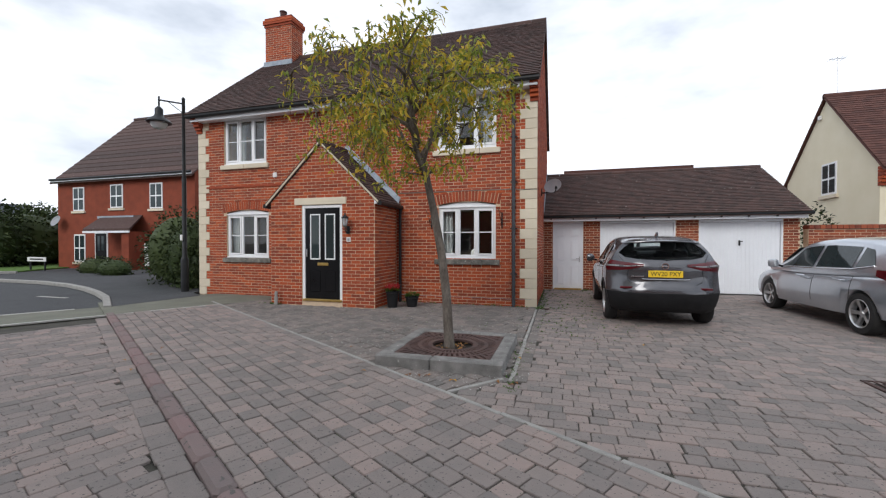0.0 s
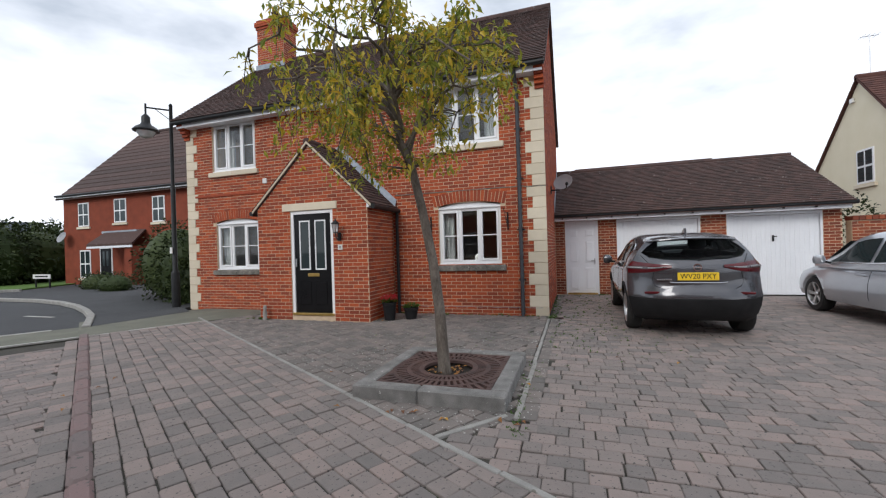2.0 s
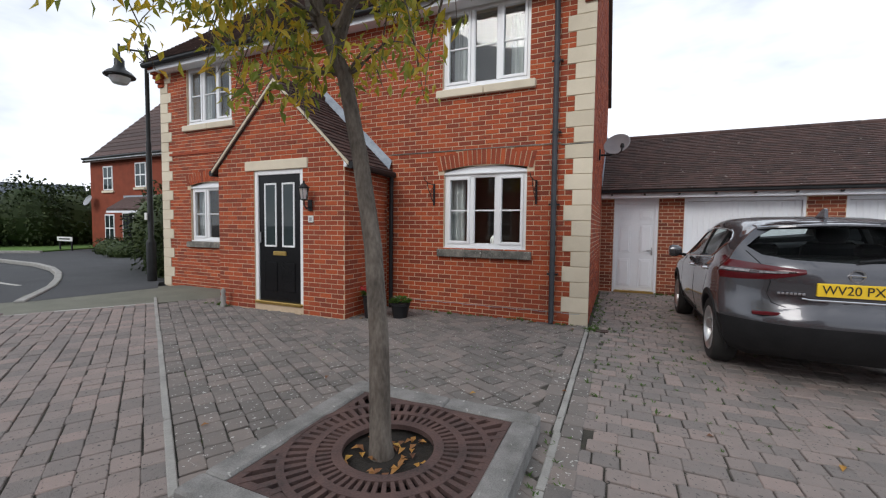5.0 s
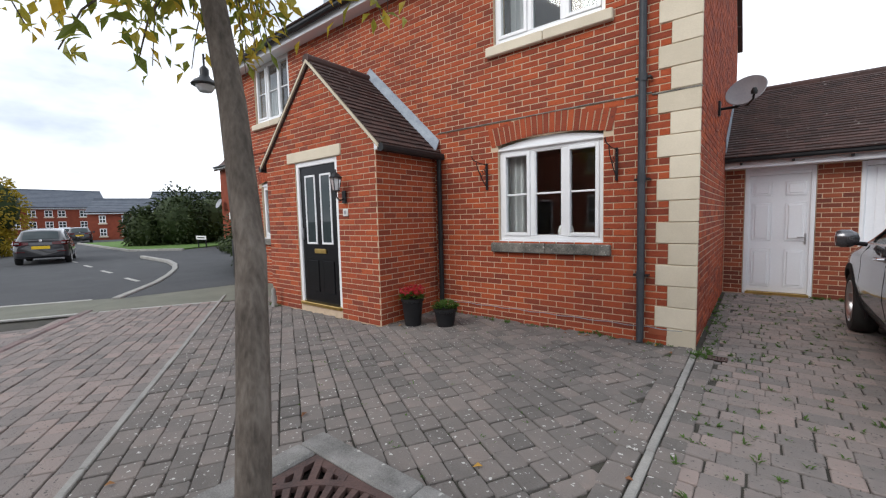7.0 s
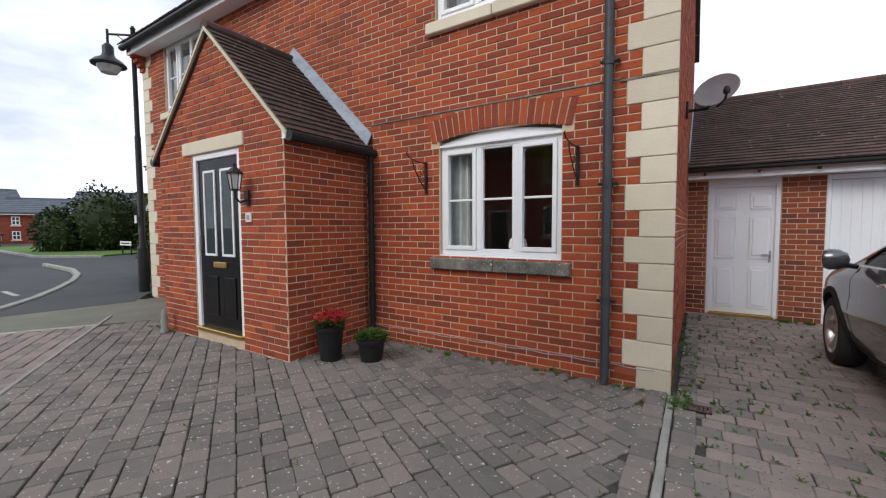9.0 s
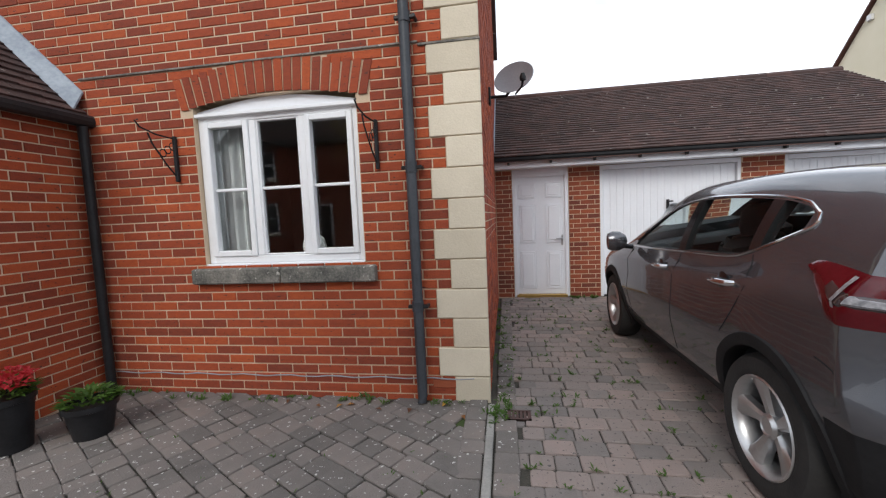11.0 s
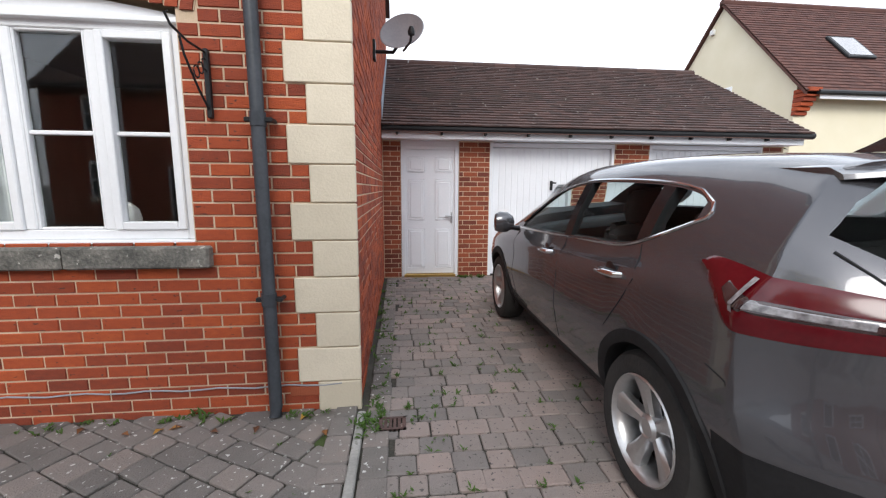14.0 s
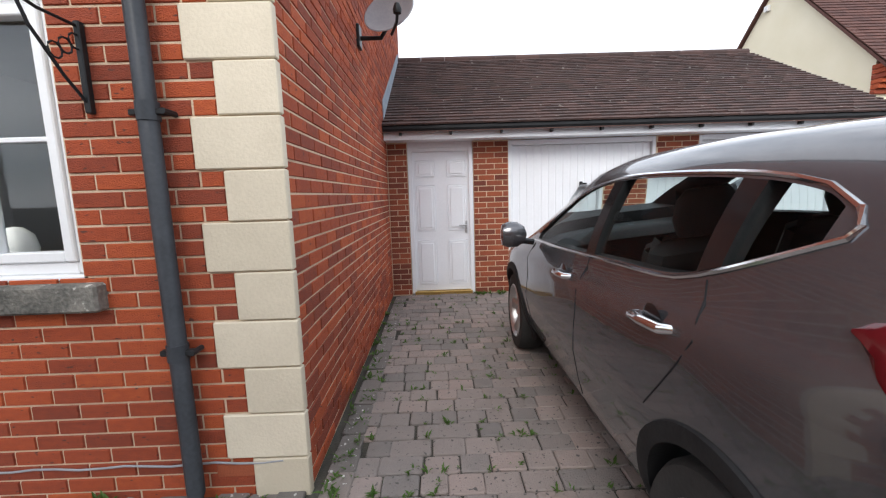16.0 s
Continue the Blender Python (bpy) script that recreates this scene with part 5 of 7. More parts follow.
def skin(y0, y1, n, tight=0.0):
    """A closed hull of the car between two places, its tail rounded."""
    bm = bmesh.new()
    rings = []
    for i in range(n + 1):
        y = y0 + (y1 - y0) * i / n
        half = section(y, tight)
        rings.append([(x, y, z) for x, z in half] + [(-x, y, z) for x, z in half[-2:0:-1]])
    first = rings[0]
    caps = []
    for k in (0.06, 0.2, 0.36, 0.52, 0.66, 0.78, 0.87, 0.94, 0.98):
        caps.append([(x * k, y, 0.85 + (z - 0.85) * k) for x, y, z in first])
    rings = caps + rings
    vs = [[bm.verts.new((x, max(y, tail_at(x, z) + tight), z)) for x, y, z in r] for r in rings]
    m = len(first)
    for a, b in zip(vs, vs[1:]):
        for j in range(m):
            bm.faces.new((a[j], a[(j + 1) % m], b[(j + 1) % m], b[j]))
    bm.faces.new(vs[0])
    bm.faces.new(vs[-1][::-1])
    bmesh.ops.remove_doubles(bm, verts=bm.verts, dist=0.0012)
    bmesh.ops.dissolve_degenerate(bm, edges=bm.edges, dist=0.0005)
    for z in (0.36, 0.60):
        bmesh.ops.bisect_plane(bm, geom=bm.verts[:] + bm.edges[:] + bm.faces[:], plane_co=(0, 0, z), plane_no=(0, 0, 1))
    bmesh.ops.bisect_plane(bm, geom=bm.verts[:] + bm.edges[:] + bm.faces[:], plane_co=(0, 0.47, 0), plane_no=(0, 1, 0))
    bmesh.ops.recalc_face_normals(bm, faces=bm.faces)
    return bm


X_SILL = [(0.76, 1.30), (0.92, 1.235), (1.08, 1.175), (1.25, 1.135), (1.6, 1.115), (2.2, 1.085), (2.75, 1.065), (3.0, 1.06)]
X_HEAD = [(0.76, 1.33), (0.86, 1.385), (1.12, 1.425), (1.7, 1.445), (2.05, 1.43), (2.4, 1.365), (2.7, 1.235), (2.98, 1.075)]


def build_crossover(place, paint):
    car = empty("car", *place[:3], "dark grey metallic crossover car parked on the block drive", "car", rz=place[3])
    bake = car.matrix_basis.copy() @ Matrix.Scale(place[4], 4)
    R, REAR, FRONT = 0.345, 0.87, 3.52

    def part(shape, nm, parent=car, smooth=True, mend=False):
        shape.v = [tuple(bake @ Vector(p)) for p in shape.v]
        ob = shape.finish(nm, parent, smooth)
        if mend:
            bm = bmesh.new()
            bm.from_mesh(ob.data)
            bmesh.ops.recalc_face_normals(bm, faces=bm.faces)
            bm.to_mesh(ob.data)
            bm.free()
        return ob

    def put(bm, nm, mats, pick=None):
        me = bpy.data.meshes.new(nm)
        if pick:
            for f in bm.faces:
                f.material_index = pick(f.calc_center_median())
        bm.to_mesh(me)
        bm.free()
        for mt in mats:
            me.materials.append(mt)
        me.transform(bake)
        return new(nm, me)

    # painted shell with black lower parts, hollow cabin, wheel housings and window openings
    body = put(skin(-0.1, 4.40, 120), "body", [CLADDING, paint], lambda c: 0 if c.z < 0.36 or (c.y < 0.47 and c.z < 0.60) else 1)
    cuts = [put(skin(0.3, 3.0, 60, 0.055), "cutter", [CLADDING])]
    for ya in (REAR, FRONT):
        for sx in (-1, 1):
            c = Shape()
            c.tube([(sx * 0.60, ya, R), (sx * 1.2, ya, R)], R + 0.05, CLADDING, 40)
            cuts.append(part(c, "cutter", None, False, True))
    spans = ((0.80, 1.03), (1.11, 1.86), (1.95, 2.93))
    for a, b in spans:
        n = 14
        ys = [a + (b - a) * i / n for i in range(n + 1)]
        lo, hi = [(y, curve_at(X_SILL, y)) for y in ys], [(y, curve_at(X_HEAD, y)) for y in ys]
        for sx in (-1, 1):
            c = Shape()
            c.prism([(sx * 0.42, y, z) for y, z in lo + hi[::-1]], (sx * 0.8, 0, 0), CLADDING)
            cuts.append(part(c, "cutter", None, False, True))
    back = [(-0.69, 1.275), (-0.60, 1.20), (-0.40, 1.165), (0, 1.15), (0.40, 1.165), (0.60, 1.20), (0.69, 1.275), (0.60, 1.37), (0.50, 1.435), (0, 1.45), (-0.50, 1.435), (-0.60, 1.37)]
    c = Shape()
    c.prism([(x, -0.4, z) for x, z in back], (0, 1.25, 0), CLADDING)
    cuts.append(part(c, "cutter", None, False, True))
    c = Shape()
    c.prism([(x, 2.5, z) for x, z in ((-0.62, 1.10), (0.62, 1.10), (0.55, 1.46), (-0.55, 1.46))], (0, 1.3, 0), CLADDING)
    cuts.append(part(c, "cutter", None, False, True))
    carve(body, cuts)
    for c in cuts:
        bpy.data.objects.remove(c)
    body.data.shade_smooth()
    body.data.set_sharp_from_angle(angle=radians(55))
    hang(body, car)

    # panes
    for a, b in spans:
        for sx in (-1, 1):
            g, n, k = Shape(), 16, 6
            v = []
            for j in range(k + 1):
                for i in range(n + 1):
                    y = a - 0.01 + (b - a + 0.02) * i / n
                    z0, z1 = curve_at(X_SILL, y) - 0.012, curve_at(X_HEAD, y) + 0.012
                    z = z0 + (z1 - z0) * j / k
                    v.append((sx * (side_at(y, z) - 0.012), y, z))
            q = [(j * (n + 1) + i, j * (n + 1) + i + 1, (j + 1) * (n + 1) + i + 1, (j + 1) * (n + 1) + i) for j in range(k) for i in range(n)]
            g.add(v, [f[::-1] for f in q] if sx < 0 else q, CARPANE)
            part(g, "window").visible_shadow = False
    g, v = Shape(), []
    for j in range(9):
        z = 1.14 + 0.32 * j / 8
        wd = 0.60 + 0.11 * math.sin(math.pi * min(1.0, (z - 1.14) / 0.27)) - 0.12 * max(0, (z - 1.36) / 0.1)
        for i in range(17):
            x = -wd + 2 * wd * i / 16
            v.append((x, tail_at(x, z) + 0.012, z))
    g.add(v, [(j * 17 + i, j * 17 + i + 1, j * 17 + i + 18, j * 17 + i + 17) for j in range(8) for i in range(16)], CARPANE)
    part(g, "rear_window").visible_shadow = False
    g = Shape()
    g.add([(x, y, z) for y, z in ((3.27, 1.09), (2.98, 1.24), (2.58, 1.44)) for x in (-0.63, 0.63)], [(0, 1, 3, 2), (2, 3, 5, 4)], CARPANE)
    part(g, "windscreen").visible_shadow = False

    for sx in (-1, 1):
        # black pillars and bright window surround
        for a, b in ((1.855, 1.955), (1.025, 1.115)):
            pl = Shape()
            v = []
            for i in range(9):
                for y in (a, b):
                    z0, z1 = curve_at(X_SILL, y), curve_at(X_HEAD, y)
                    z = z0 + (z1 - z0) * i / 8
                    v.append((sx * (side_at(y, z) + 0.003), y, z))
            pl.add(v, [(2 * i, 2 * i + 1, 2 * i + 3, 2 * i + 2) if sx > 0 else (2 * i + 2, 2 * i + 3, 2 * i + 1, 2 * i) for i in range(8)], GLOSSBLACK)
            part(pl, "pillar")
        tr = Shape()
        line = [(y, curve_at(X_SILL, y) - 0.012) for y in [3.0 - 0.1 * i for i in range(22)]] + [(0.80, 1.275), (0.755, 1.295), (0.745, 1.32), (0.77, 1.355)] + [(y, curve_at(X_HEAD, y) + 0.016) for y in [0.86 + 0.1 * i for i in range(22)]]
        tr.tube([(sx * (side_at(y, z) + 0.002), y, z) for y, z in line], 0.008, CHROME, 6)
        part(tr, "window_trim")
        # door handles, each over a flat black disc drawing its hollow's shade
        for yh, zh in ((2.14, 0.955), (1.22, 0.985)):
            hd = Shape()
            x = side_at(yh, zh)
            hd.tube([(sx * (x - 0.005), yh - 0.115, zh + 0.008), (sx * (x + 0.028), yh - 0.095, zh + 0.008), (sx * (x + 0.034), yh, zh + 0.004), (sx * (x + 0.028), yh + 0.075, zh), (sx * (x - 0.005), yh + 0.095, zh)], [0.014, 0.017, 0.018, 0.017, 0.012], CHROME, 10)
            part(hd, "handle")
            hd = Shape()
            hd.turned([(0.0, 0.004), (0.045, 0.003), (0.058, 0.0)], (sx * (x + 0.001), yh + 0.0, zh), GLOSSBLACK, 20, Matrix.Rotation(radians(90 * sx), 4, "Y"))
            part(hd, "handle_hollow")
        # shut lines
        for pts in ([(1.905, 1.10 - 0.72 * i / 12) for i in range(13)], [(1.06 - 0.02 * i, 1.15 - 0.05 * i) for i in range(4)] + [(1.02 + 0.04 * i, 0.96 - 0.05 * i) for i in range(1, 6)], [(2.96 + 0.02 * math.sin(i), 1.03 - 0.65 * i / 12) for i in range(13)], [(0.22 + 0.05 * i, 0.74 + 0.012 * i) for i in range(7)]):
            sm = Shape()
            sm.tube([(sx * (side_at(y, z) - 0.001), max(y, tail_at(side_at(y, z), z)), z) for y, z in pts], 0.0035, CLADDING, 5)
            part(sm, "seam")
        mi = Shape()
        mi.turned([(0.02, -0.11), (0.07, -0.10), (0.088, -0.05), (0.085, 0.03), (0.055, 0.09), (0.015, 0.11)], (sx * 1.0, 2.90, 1.10), paint, 18, Matrix.Rotation(radians(90), 3, "Y") @ Matrix.Diagonal((1.08, 0.75, 0.85)))
        mi.tube([(sx * 0.85, 2.92, 1.04), (sx * 0.95, 2.91, 1.055)], 0.024, GLOSSBLACK, 8)
        part(mi, "mirror")
        # wheels under flared black arches
        for ya in (REAR, FRONT):
            a, v = Shape(), []
            angles = [math.pi * (-0.09 + 1.18 * i / 28) for i in range(29)]
            for t in angles:
                for r, o in ((R + 0.035, -0.09), (R + 0.035, 0.004), (R + 0.05, 0.012), (R + 0.095, 0.010), (R + 0.105, -0.01)):
                    y, z = ya + r * math.cos(t), max(0.20, R + r * math.sin(t))
                    v.append((sx * (side_at(min(max(y, 0.3), 4.1), max(0.30, z)) + o), y, z))
            a.add(v, [(i * 5 + j, i * 5 + j + 1, i * 5 + j + 6, i * 5 + j + 5) for i in range(28) for j in range(4)], CLADDING)
            part(a, "wheel_arch", mend=True)
            m = Matrix.Translation((sx * 0.775, ya, R)) @ Matrix.Rotation(radians(90 * sx), 4, "Y")
            w = Shape()
            w.turned([(R * 0.66, -0.10), (R * 0.93, -0.105), (R * 0.985, -0.08), (R, -0.045), (R, 0.045), (R * 0.985, 0.08), (R * 0.93, 0.105), (R * 0.80, 0.112), (R * 0.70, 0.105), (R * 0.665, 0.09), (R * 0.66, -0.03)], (0, 0, 0), TYRE, 48)
            w.v = [tuple(m @ Vector(p)) for p in w.v]
            wheel = part(w, "wheel", mend=True)
            rm = Shape()
            rm.turned([(R * 0.61, -0.02), (R * 0.63, 0.06), (R * 0.665, 0.094), (R * 0.69, 0.104), (R * 0.67, 0.11), (R * 0.63, 0.098), (R * 0.60, 0.06), (R * 0.59, -0.02)], (0, 0, 0), ALLOY, 48, cap=False)
            # added black disc gives the spoke gaps their shaded depth
            rm.turned([(R * 0.60, -0.03), (R * 0.60, -0.02)], (0, 0, 0), CLADDING, 36)
            rm.turned([(R * 0.40, -0.01), (R * 0.42, 0.0), (R * 0.2, 0.005)], (0, 0, 0), STEEL, 30)
            rm.turned([(R * 0.15, 0.02), (R * 0.17, 0.062), (R * 0.13, 0.078), (R * 0.11, 0.072), (R * 0.02, 0.072)], (0, 0, 0), ALLOY, 24)
            for i in range(5):
                t = 2 * math.pi * i / 5 + 0.25
                d, s_ = Vector((math.cos(t), math.sin(t), 0)), Vector((-math.sin(t), math.cos(t), 0))
                top, bot = [], []
                for r, wd, z in ((0.10, 0.075, 0.060), (0.28, 0.085, 0.070), (0.46, 0.12, 0.082), (0.655, 0.185, 0.098)):
                    for e in (-1, -0.55, 0.0, 0.55, 1):
                        p = d * R * r + s_ * (R * wd * e)
                        dip = 0.018 * abs(e) ** 3 + (0.006 if e == 0 else 0)
                        top.append(p + Vector((0, 0, z - dip)))
                        bot.append(p + Vector((0, 0, z - 0.055)))
                f = [(i_ * 5 + j, (i_ + 1) * 5 + j, (i_ + 1) * 5 + j + 1, i_ * 5 + j + 1) for i_ in range(3) for j in range(4)]
                edge = [(i_ * 5 + j, (i_ + 1) * 5 + j, 20 + (i_ + 1) * 5 + j, 20 + i_ * 5 + j) for i_ in range(3) for j in (0, 4)]
                rm.add(top + bot, f + edge, ALLOY)
            rm.v = [tuple(m @ Vector(p)) for p in rm.v]
            part(rm, "rim", wheel, mend=True)
        # tail lamp round the corner: a red band with a pale middle and a bright blade
        def lamp_skin(u, z, out):
            """u: 0 at the inner end on the tailgate, 1 at the corner, 2 at the tip on the side."""
            if u <= 1:
                x = 0.33 + (side_at(0.3, z) - 0.33) * u
                return (sx * (x + out * u * u), tail_at(x, z) - out * (1 - 0.6 * u), z)
            x = side_at(0.3, z)
            y0 = tail_at(x, z)
            y = y0 + (0.655 - y0) * (u - 1)
            return (sx * (side_at(max(y, 0.3), z) + out), y, z)
        low_z = [(0, 1.045), (0.4, 0.99), (0.7, 0.97), (1.0, 0.96), (1.22, 0.975), (1.5, 1.05), (1.8, 1.10), (2.0, 1.145)]
        top_z = [(0, 1.085), (0.4, 1.105), (0.7, 1.125), (1.0, 1.145), (1.5, 1.165), (1.9, 1.172), (2.0, 1.155)]

        def band(u0, u1, s0, s1, out, mat, nm, n=30):
            b_, v = Shape(), []
            for i in range(n + 1):
                u = u0 + (u1 - u0) * i / n
                a_, c_ = curve_at(low_z, u), curve_at(top_z, u)
                lo, hi = a_ + (c_ - a_) * s0, a_ + (c_ - a_) * s1
                for k in range(5):
                    z = lo + (hi - lo) * k / 4
                    v.append(lamp_skin(u, z, out - (0.012 if k in (0, 4) else 0)))
            q = [(i * 5 + k, i * 5 + k + 1, i * 5 + k + 6, i * 5 + k + 5) for i in range(n) for k in range(4)]
            b_.add(v, q if sx < 0 else [f[::-1] for f in q], mat)
            part(b_, nm)
        band(0, 2, 0, 1, 0.014, TAILRED, "tail_lamp")
        band(0.12, 1.42, 0.34, 0.66, 0.020, LAMPDARK, "lamp_lens", 20)
        band(0.66, 1.0, 0.40, 0.62, 0.023, TAILCLEAR, "lamp_lens", 10)
        band(0.22, 0.55, 0.40, 0.60, 0.022, TAILCLEAR, "lamp_lens", 10)
        band(1.10, 1.17, 0.30, 0.92, 0.024, TAILCLEAR, "lamp_blade", 4)
        rf = Shape()
        rf.soft((min(sx * 0.46, sx * 0.70), -0.008, 0.665), (max(sx * 0.46, sx * 0.70), 0.03, 0.70), TAILRED, 0.006, Matrix.Translation((0, 0.045, 0)))
        part(rf, "reflector")
    # tailgate: outline, plate, badge, lettering as bars, wiper; spoiler and aerial on the roof
    sm = Shape()
    edge = [(-0.70, 1.23), (-0.62, 1.12), (-0.56, 0.97), (-0.58, 0.86), (-0.55, 0.78), (-0.46, 0.745), (0.46, 0.745), (0.55, 0.78), (0.58, 0.86), (0.56, 0.97), (0.62, 1.12), (0.70, 1.23)]
    sm.tube([(x, tail_at(x, z) - 0.001, z) for x, z in edge], 0.005, CLADDING, 6)
    part(sm, "seam")
    pt = Shape()
    pt.soft((-0.26, 0.022, 0.865), (0.26, 0.05, 0.978), PLATE, 0.004)
    part(pt, "number_plate", smooth=False)
    ln = Shape()
    ln.tube([(-0.36, 0.03, 0.838), (-0.3, 0.022, 0.83), (0.3, 0.022, 0.83), (0.36, 0.03, 0.838)], 0.009, CHROME, 8)
    part(ln, "plate_trim")
    bd = Shape()
    bd.turned([(0.042, 0.0), (0.055, 0.0), (0.055, 0.012), (0.042, 0.012)], (0, 0.05, 1.05), CHROME, 24, Matrix.Rotation(radians(90), 3, "X"), cap=False)
    bd.soft((-0.055, 0.036, 1.042), (0.055, 0.046, 1.058), CHROME, 0.003)
    part(bd, "badge", smooth=False)
    lt = Shape()
    for i in range(7):
        x0 = -0.53 + i * 0.029
        lt.soft((x0, 0.030, 0.865), (x0 + 0.022, 0.06, 0.885), CHROME, 0.002)
    part(lt, "lettering", smooth=False)
    wp = Shape()
    wp.tube([(0.02, 0.085, 1.165), (0.25, 0.125, 1.195), (0.46, 0.16, 1.20)], 0.010, GUTTER, 6)
    part(wp, "wiper")
    sp, v = Shape(), []
    for i in range(17):
        x = -0.60 + 1.2 * i / 16
        b_ = 0.035 * (x / 0.6) ** 2
        y0 = 0.24 + 0.9 * b_ + 0.10 * (x / 0.6) ** 6
        for y, z in ((y0 + 0.04, 1.472 - b_), (y0 + 0.045, 1.488 - b_), (0.46, 1.522 - 1.3 * b_), (0.66, 1.547 - 1.8 * b_), (0.66, 1.49 - 1.8 * b_), (0.46, 1.462 - b_)):
            v.append((x, y, z))
    sp.add(v, [(i * 6 + k, i * 6 + (k + 1) % 6, i * 6 + 6 + (k + 1) % 6, i * 6 + 6 + k) for i in range(16) for k in range(6)] + [(0, 5, 4, 3, 2, 1), (96, 97, 98, 99, 100, 101)], paint)
    part(sp, "spoiler", mend=True)
    fn = Shape()
    fn.prism([(-0.014, 0.66, 1.55), (-0.014, 0.88, 1.565), (-0.014, 0.83, 1.585), (-0.014, 0.70, 1.645), (-0.014, 0.675, 1.64)], (0.028, 0, 0), paint)
    part(fn, "aerial", smooth=False)
    # seats and dashboard seen through the glass
    for x in (-0.36, 0.36):
        st_ = Shape()
        lean = Matrix.Translation((x, 1.80, 0.62)) @ Matrix.Rotation(radians(14), 4, "X")
        st_.soft((-0.24, -0.06, 0.0), (0.24, 0.08, 0.56), SEATCLOTH, 0.05, lean)
        st_.turned([(0.02, -0.10), (0.11, -0.09), (0.145, -0.02), (0.14, 0.06), (0.10, 0.10), (0.02, 0.105)], (x, 1.64, 1.26), SEATCLOTH, 18, Matrix.Diagonal((1.0, 0.45, 1.0)))
        st_.soft((x - 0.25, 1.85, 0.52), (x + 0.25, 2.35, 0.68), SEATCLOTH, 0.05)
        part(st_, "seat")
    st_ = Shape()
    st_.soft((-0.62, -0.06, 0.0), (0.62, 0.08, 0.5), SEATCLOTH, 0.05, Matrix.Translation((0, 1.02, 0.62)) @ Matrix.Rotation(radians(14), 4, "X"))
    for x in (-0.4, 0.4):
        st_.soft((x - 0.12, 0.86, 1.10), (x + 0.12, 0.95, 1.24), SEATCLOTH, 0.04)
    part(st_, "rear_seat")
    ds = Shape()
    ds.soft((-0.74, 2.62, 0.75), (0.74, 2.98, 1.04), CLADDING, 0.04)
    part(ds, "dashboard")
    cu = bpy.data.curves.new("plate_text", "FONT")
    cu.body, cu.size, cu.align_x, cu.align_y, cu.extrude = "WV20 PXY", 0.105, "CENTER", "CENTER", 0.001
    ob = new("plate_text", cu)
    me = bpy.data.meshes.new_from_object(ob.evaluated_get(bpy.context.evaluated_depsgraph_get()))
    bpy.data.objects.remove(ob)
    me.transform(bake @ pose(0, 0.019, 0.922, 90, 0, 0) @ Matrix.Diagonal((0.92, 1.0, 1.0, 1.0)))
    me.materials.clear()
    me.materials.append(BLACKINK)
    hang(new("plate_text", me), car)
    return car


build_crossover((1.555, 7.336, 0.0, -0.17, 0.93), CARGREY)

# ---- plants ----
def leaf(shape, p, d, up, l, w, mat, fold=0.25):
    """A pointed leaf bent along its midrib."""
    d = d.normalized()
    s = d.cross(up)
    s = s.normalized() if s.length > 1e-4 else Vector((1, 0, 0))
    n = s.cross(d)
    m = p + d * l * 0.5
    tip = p + d * l - n * l * 0.18
    shape.add([p, m + s * w / 2 + n * w * fold, tip, m - s * w / 2 + n * w * fold, m], [(0, 4, 1), (1, 4, 2), (0, 3, 4), (4, 3, 2)], mat)


def tuft(shape, p, n, size, mat, rnd):
    for _ in range(n):
        a = rnd.uniform(0, 6.28)
        d = Vector((math.cos(a), math.sin(a), rnd.uniform(0.4, 1.6)))
        leaf(shape, Vector(p) + Vector((rnd.uniform(-1, 1), rnd.uniform(-1, 1), 0)) * size * 0.3, d, Vector((0, 0, 1)), size * rnd.uniform(0.5, 1.2), size * 0.28, mat)


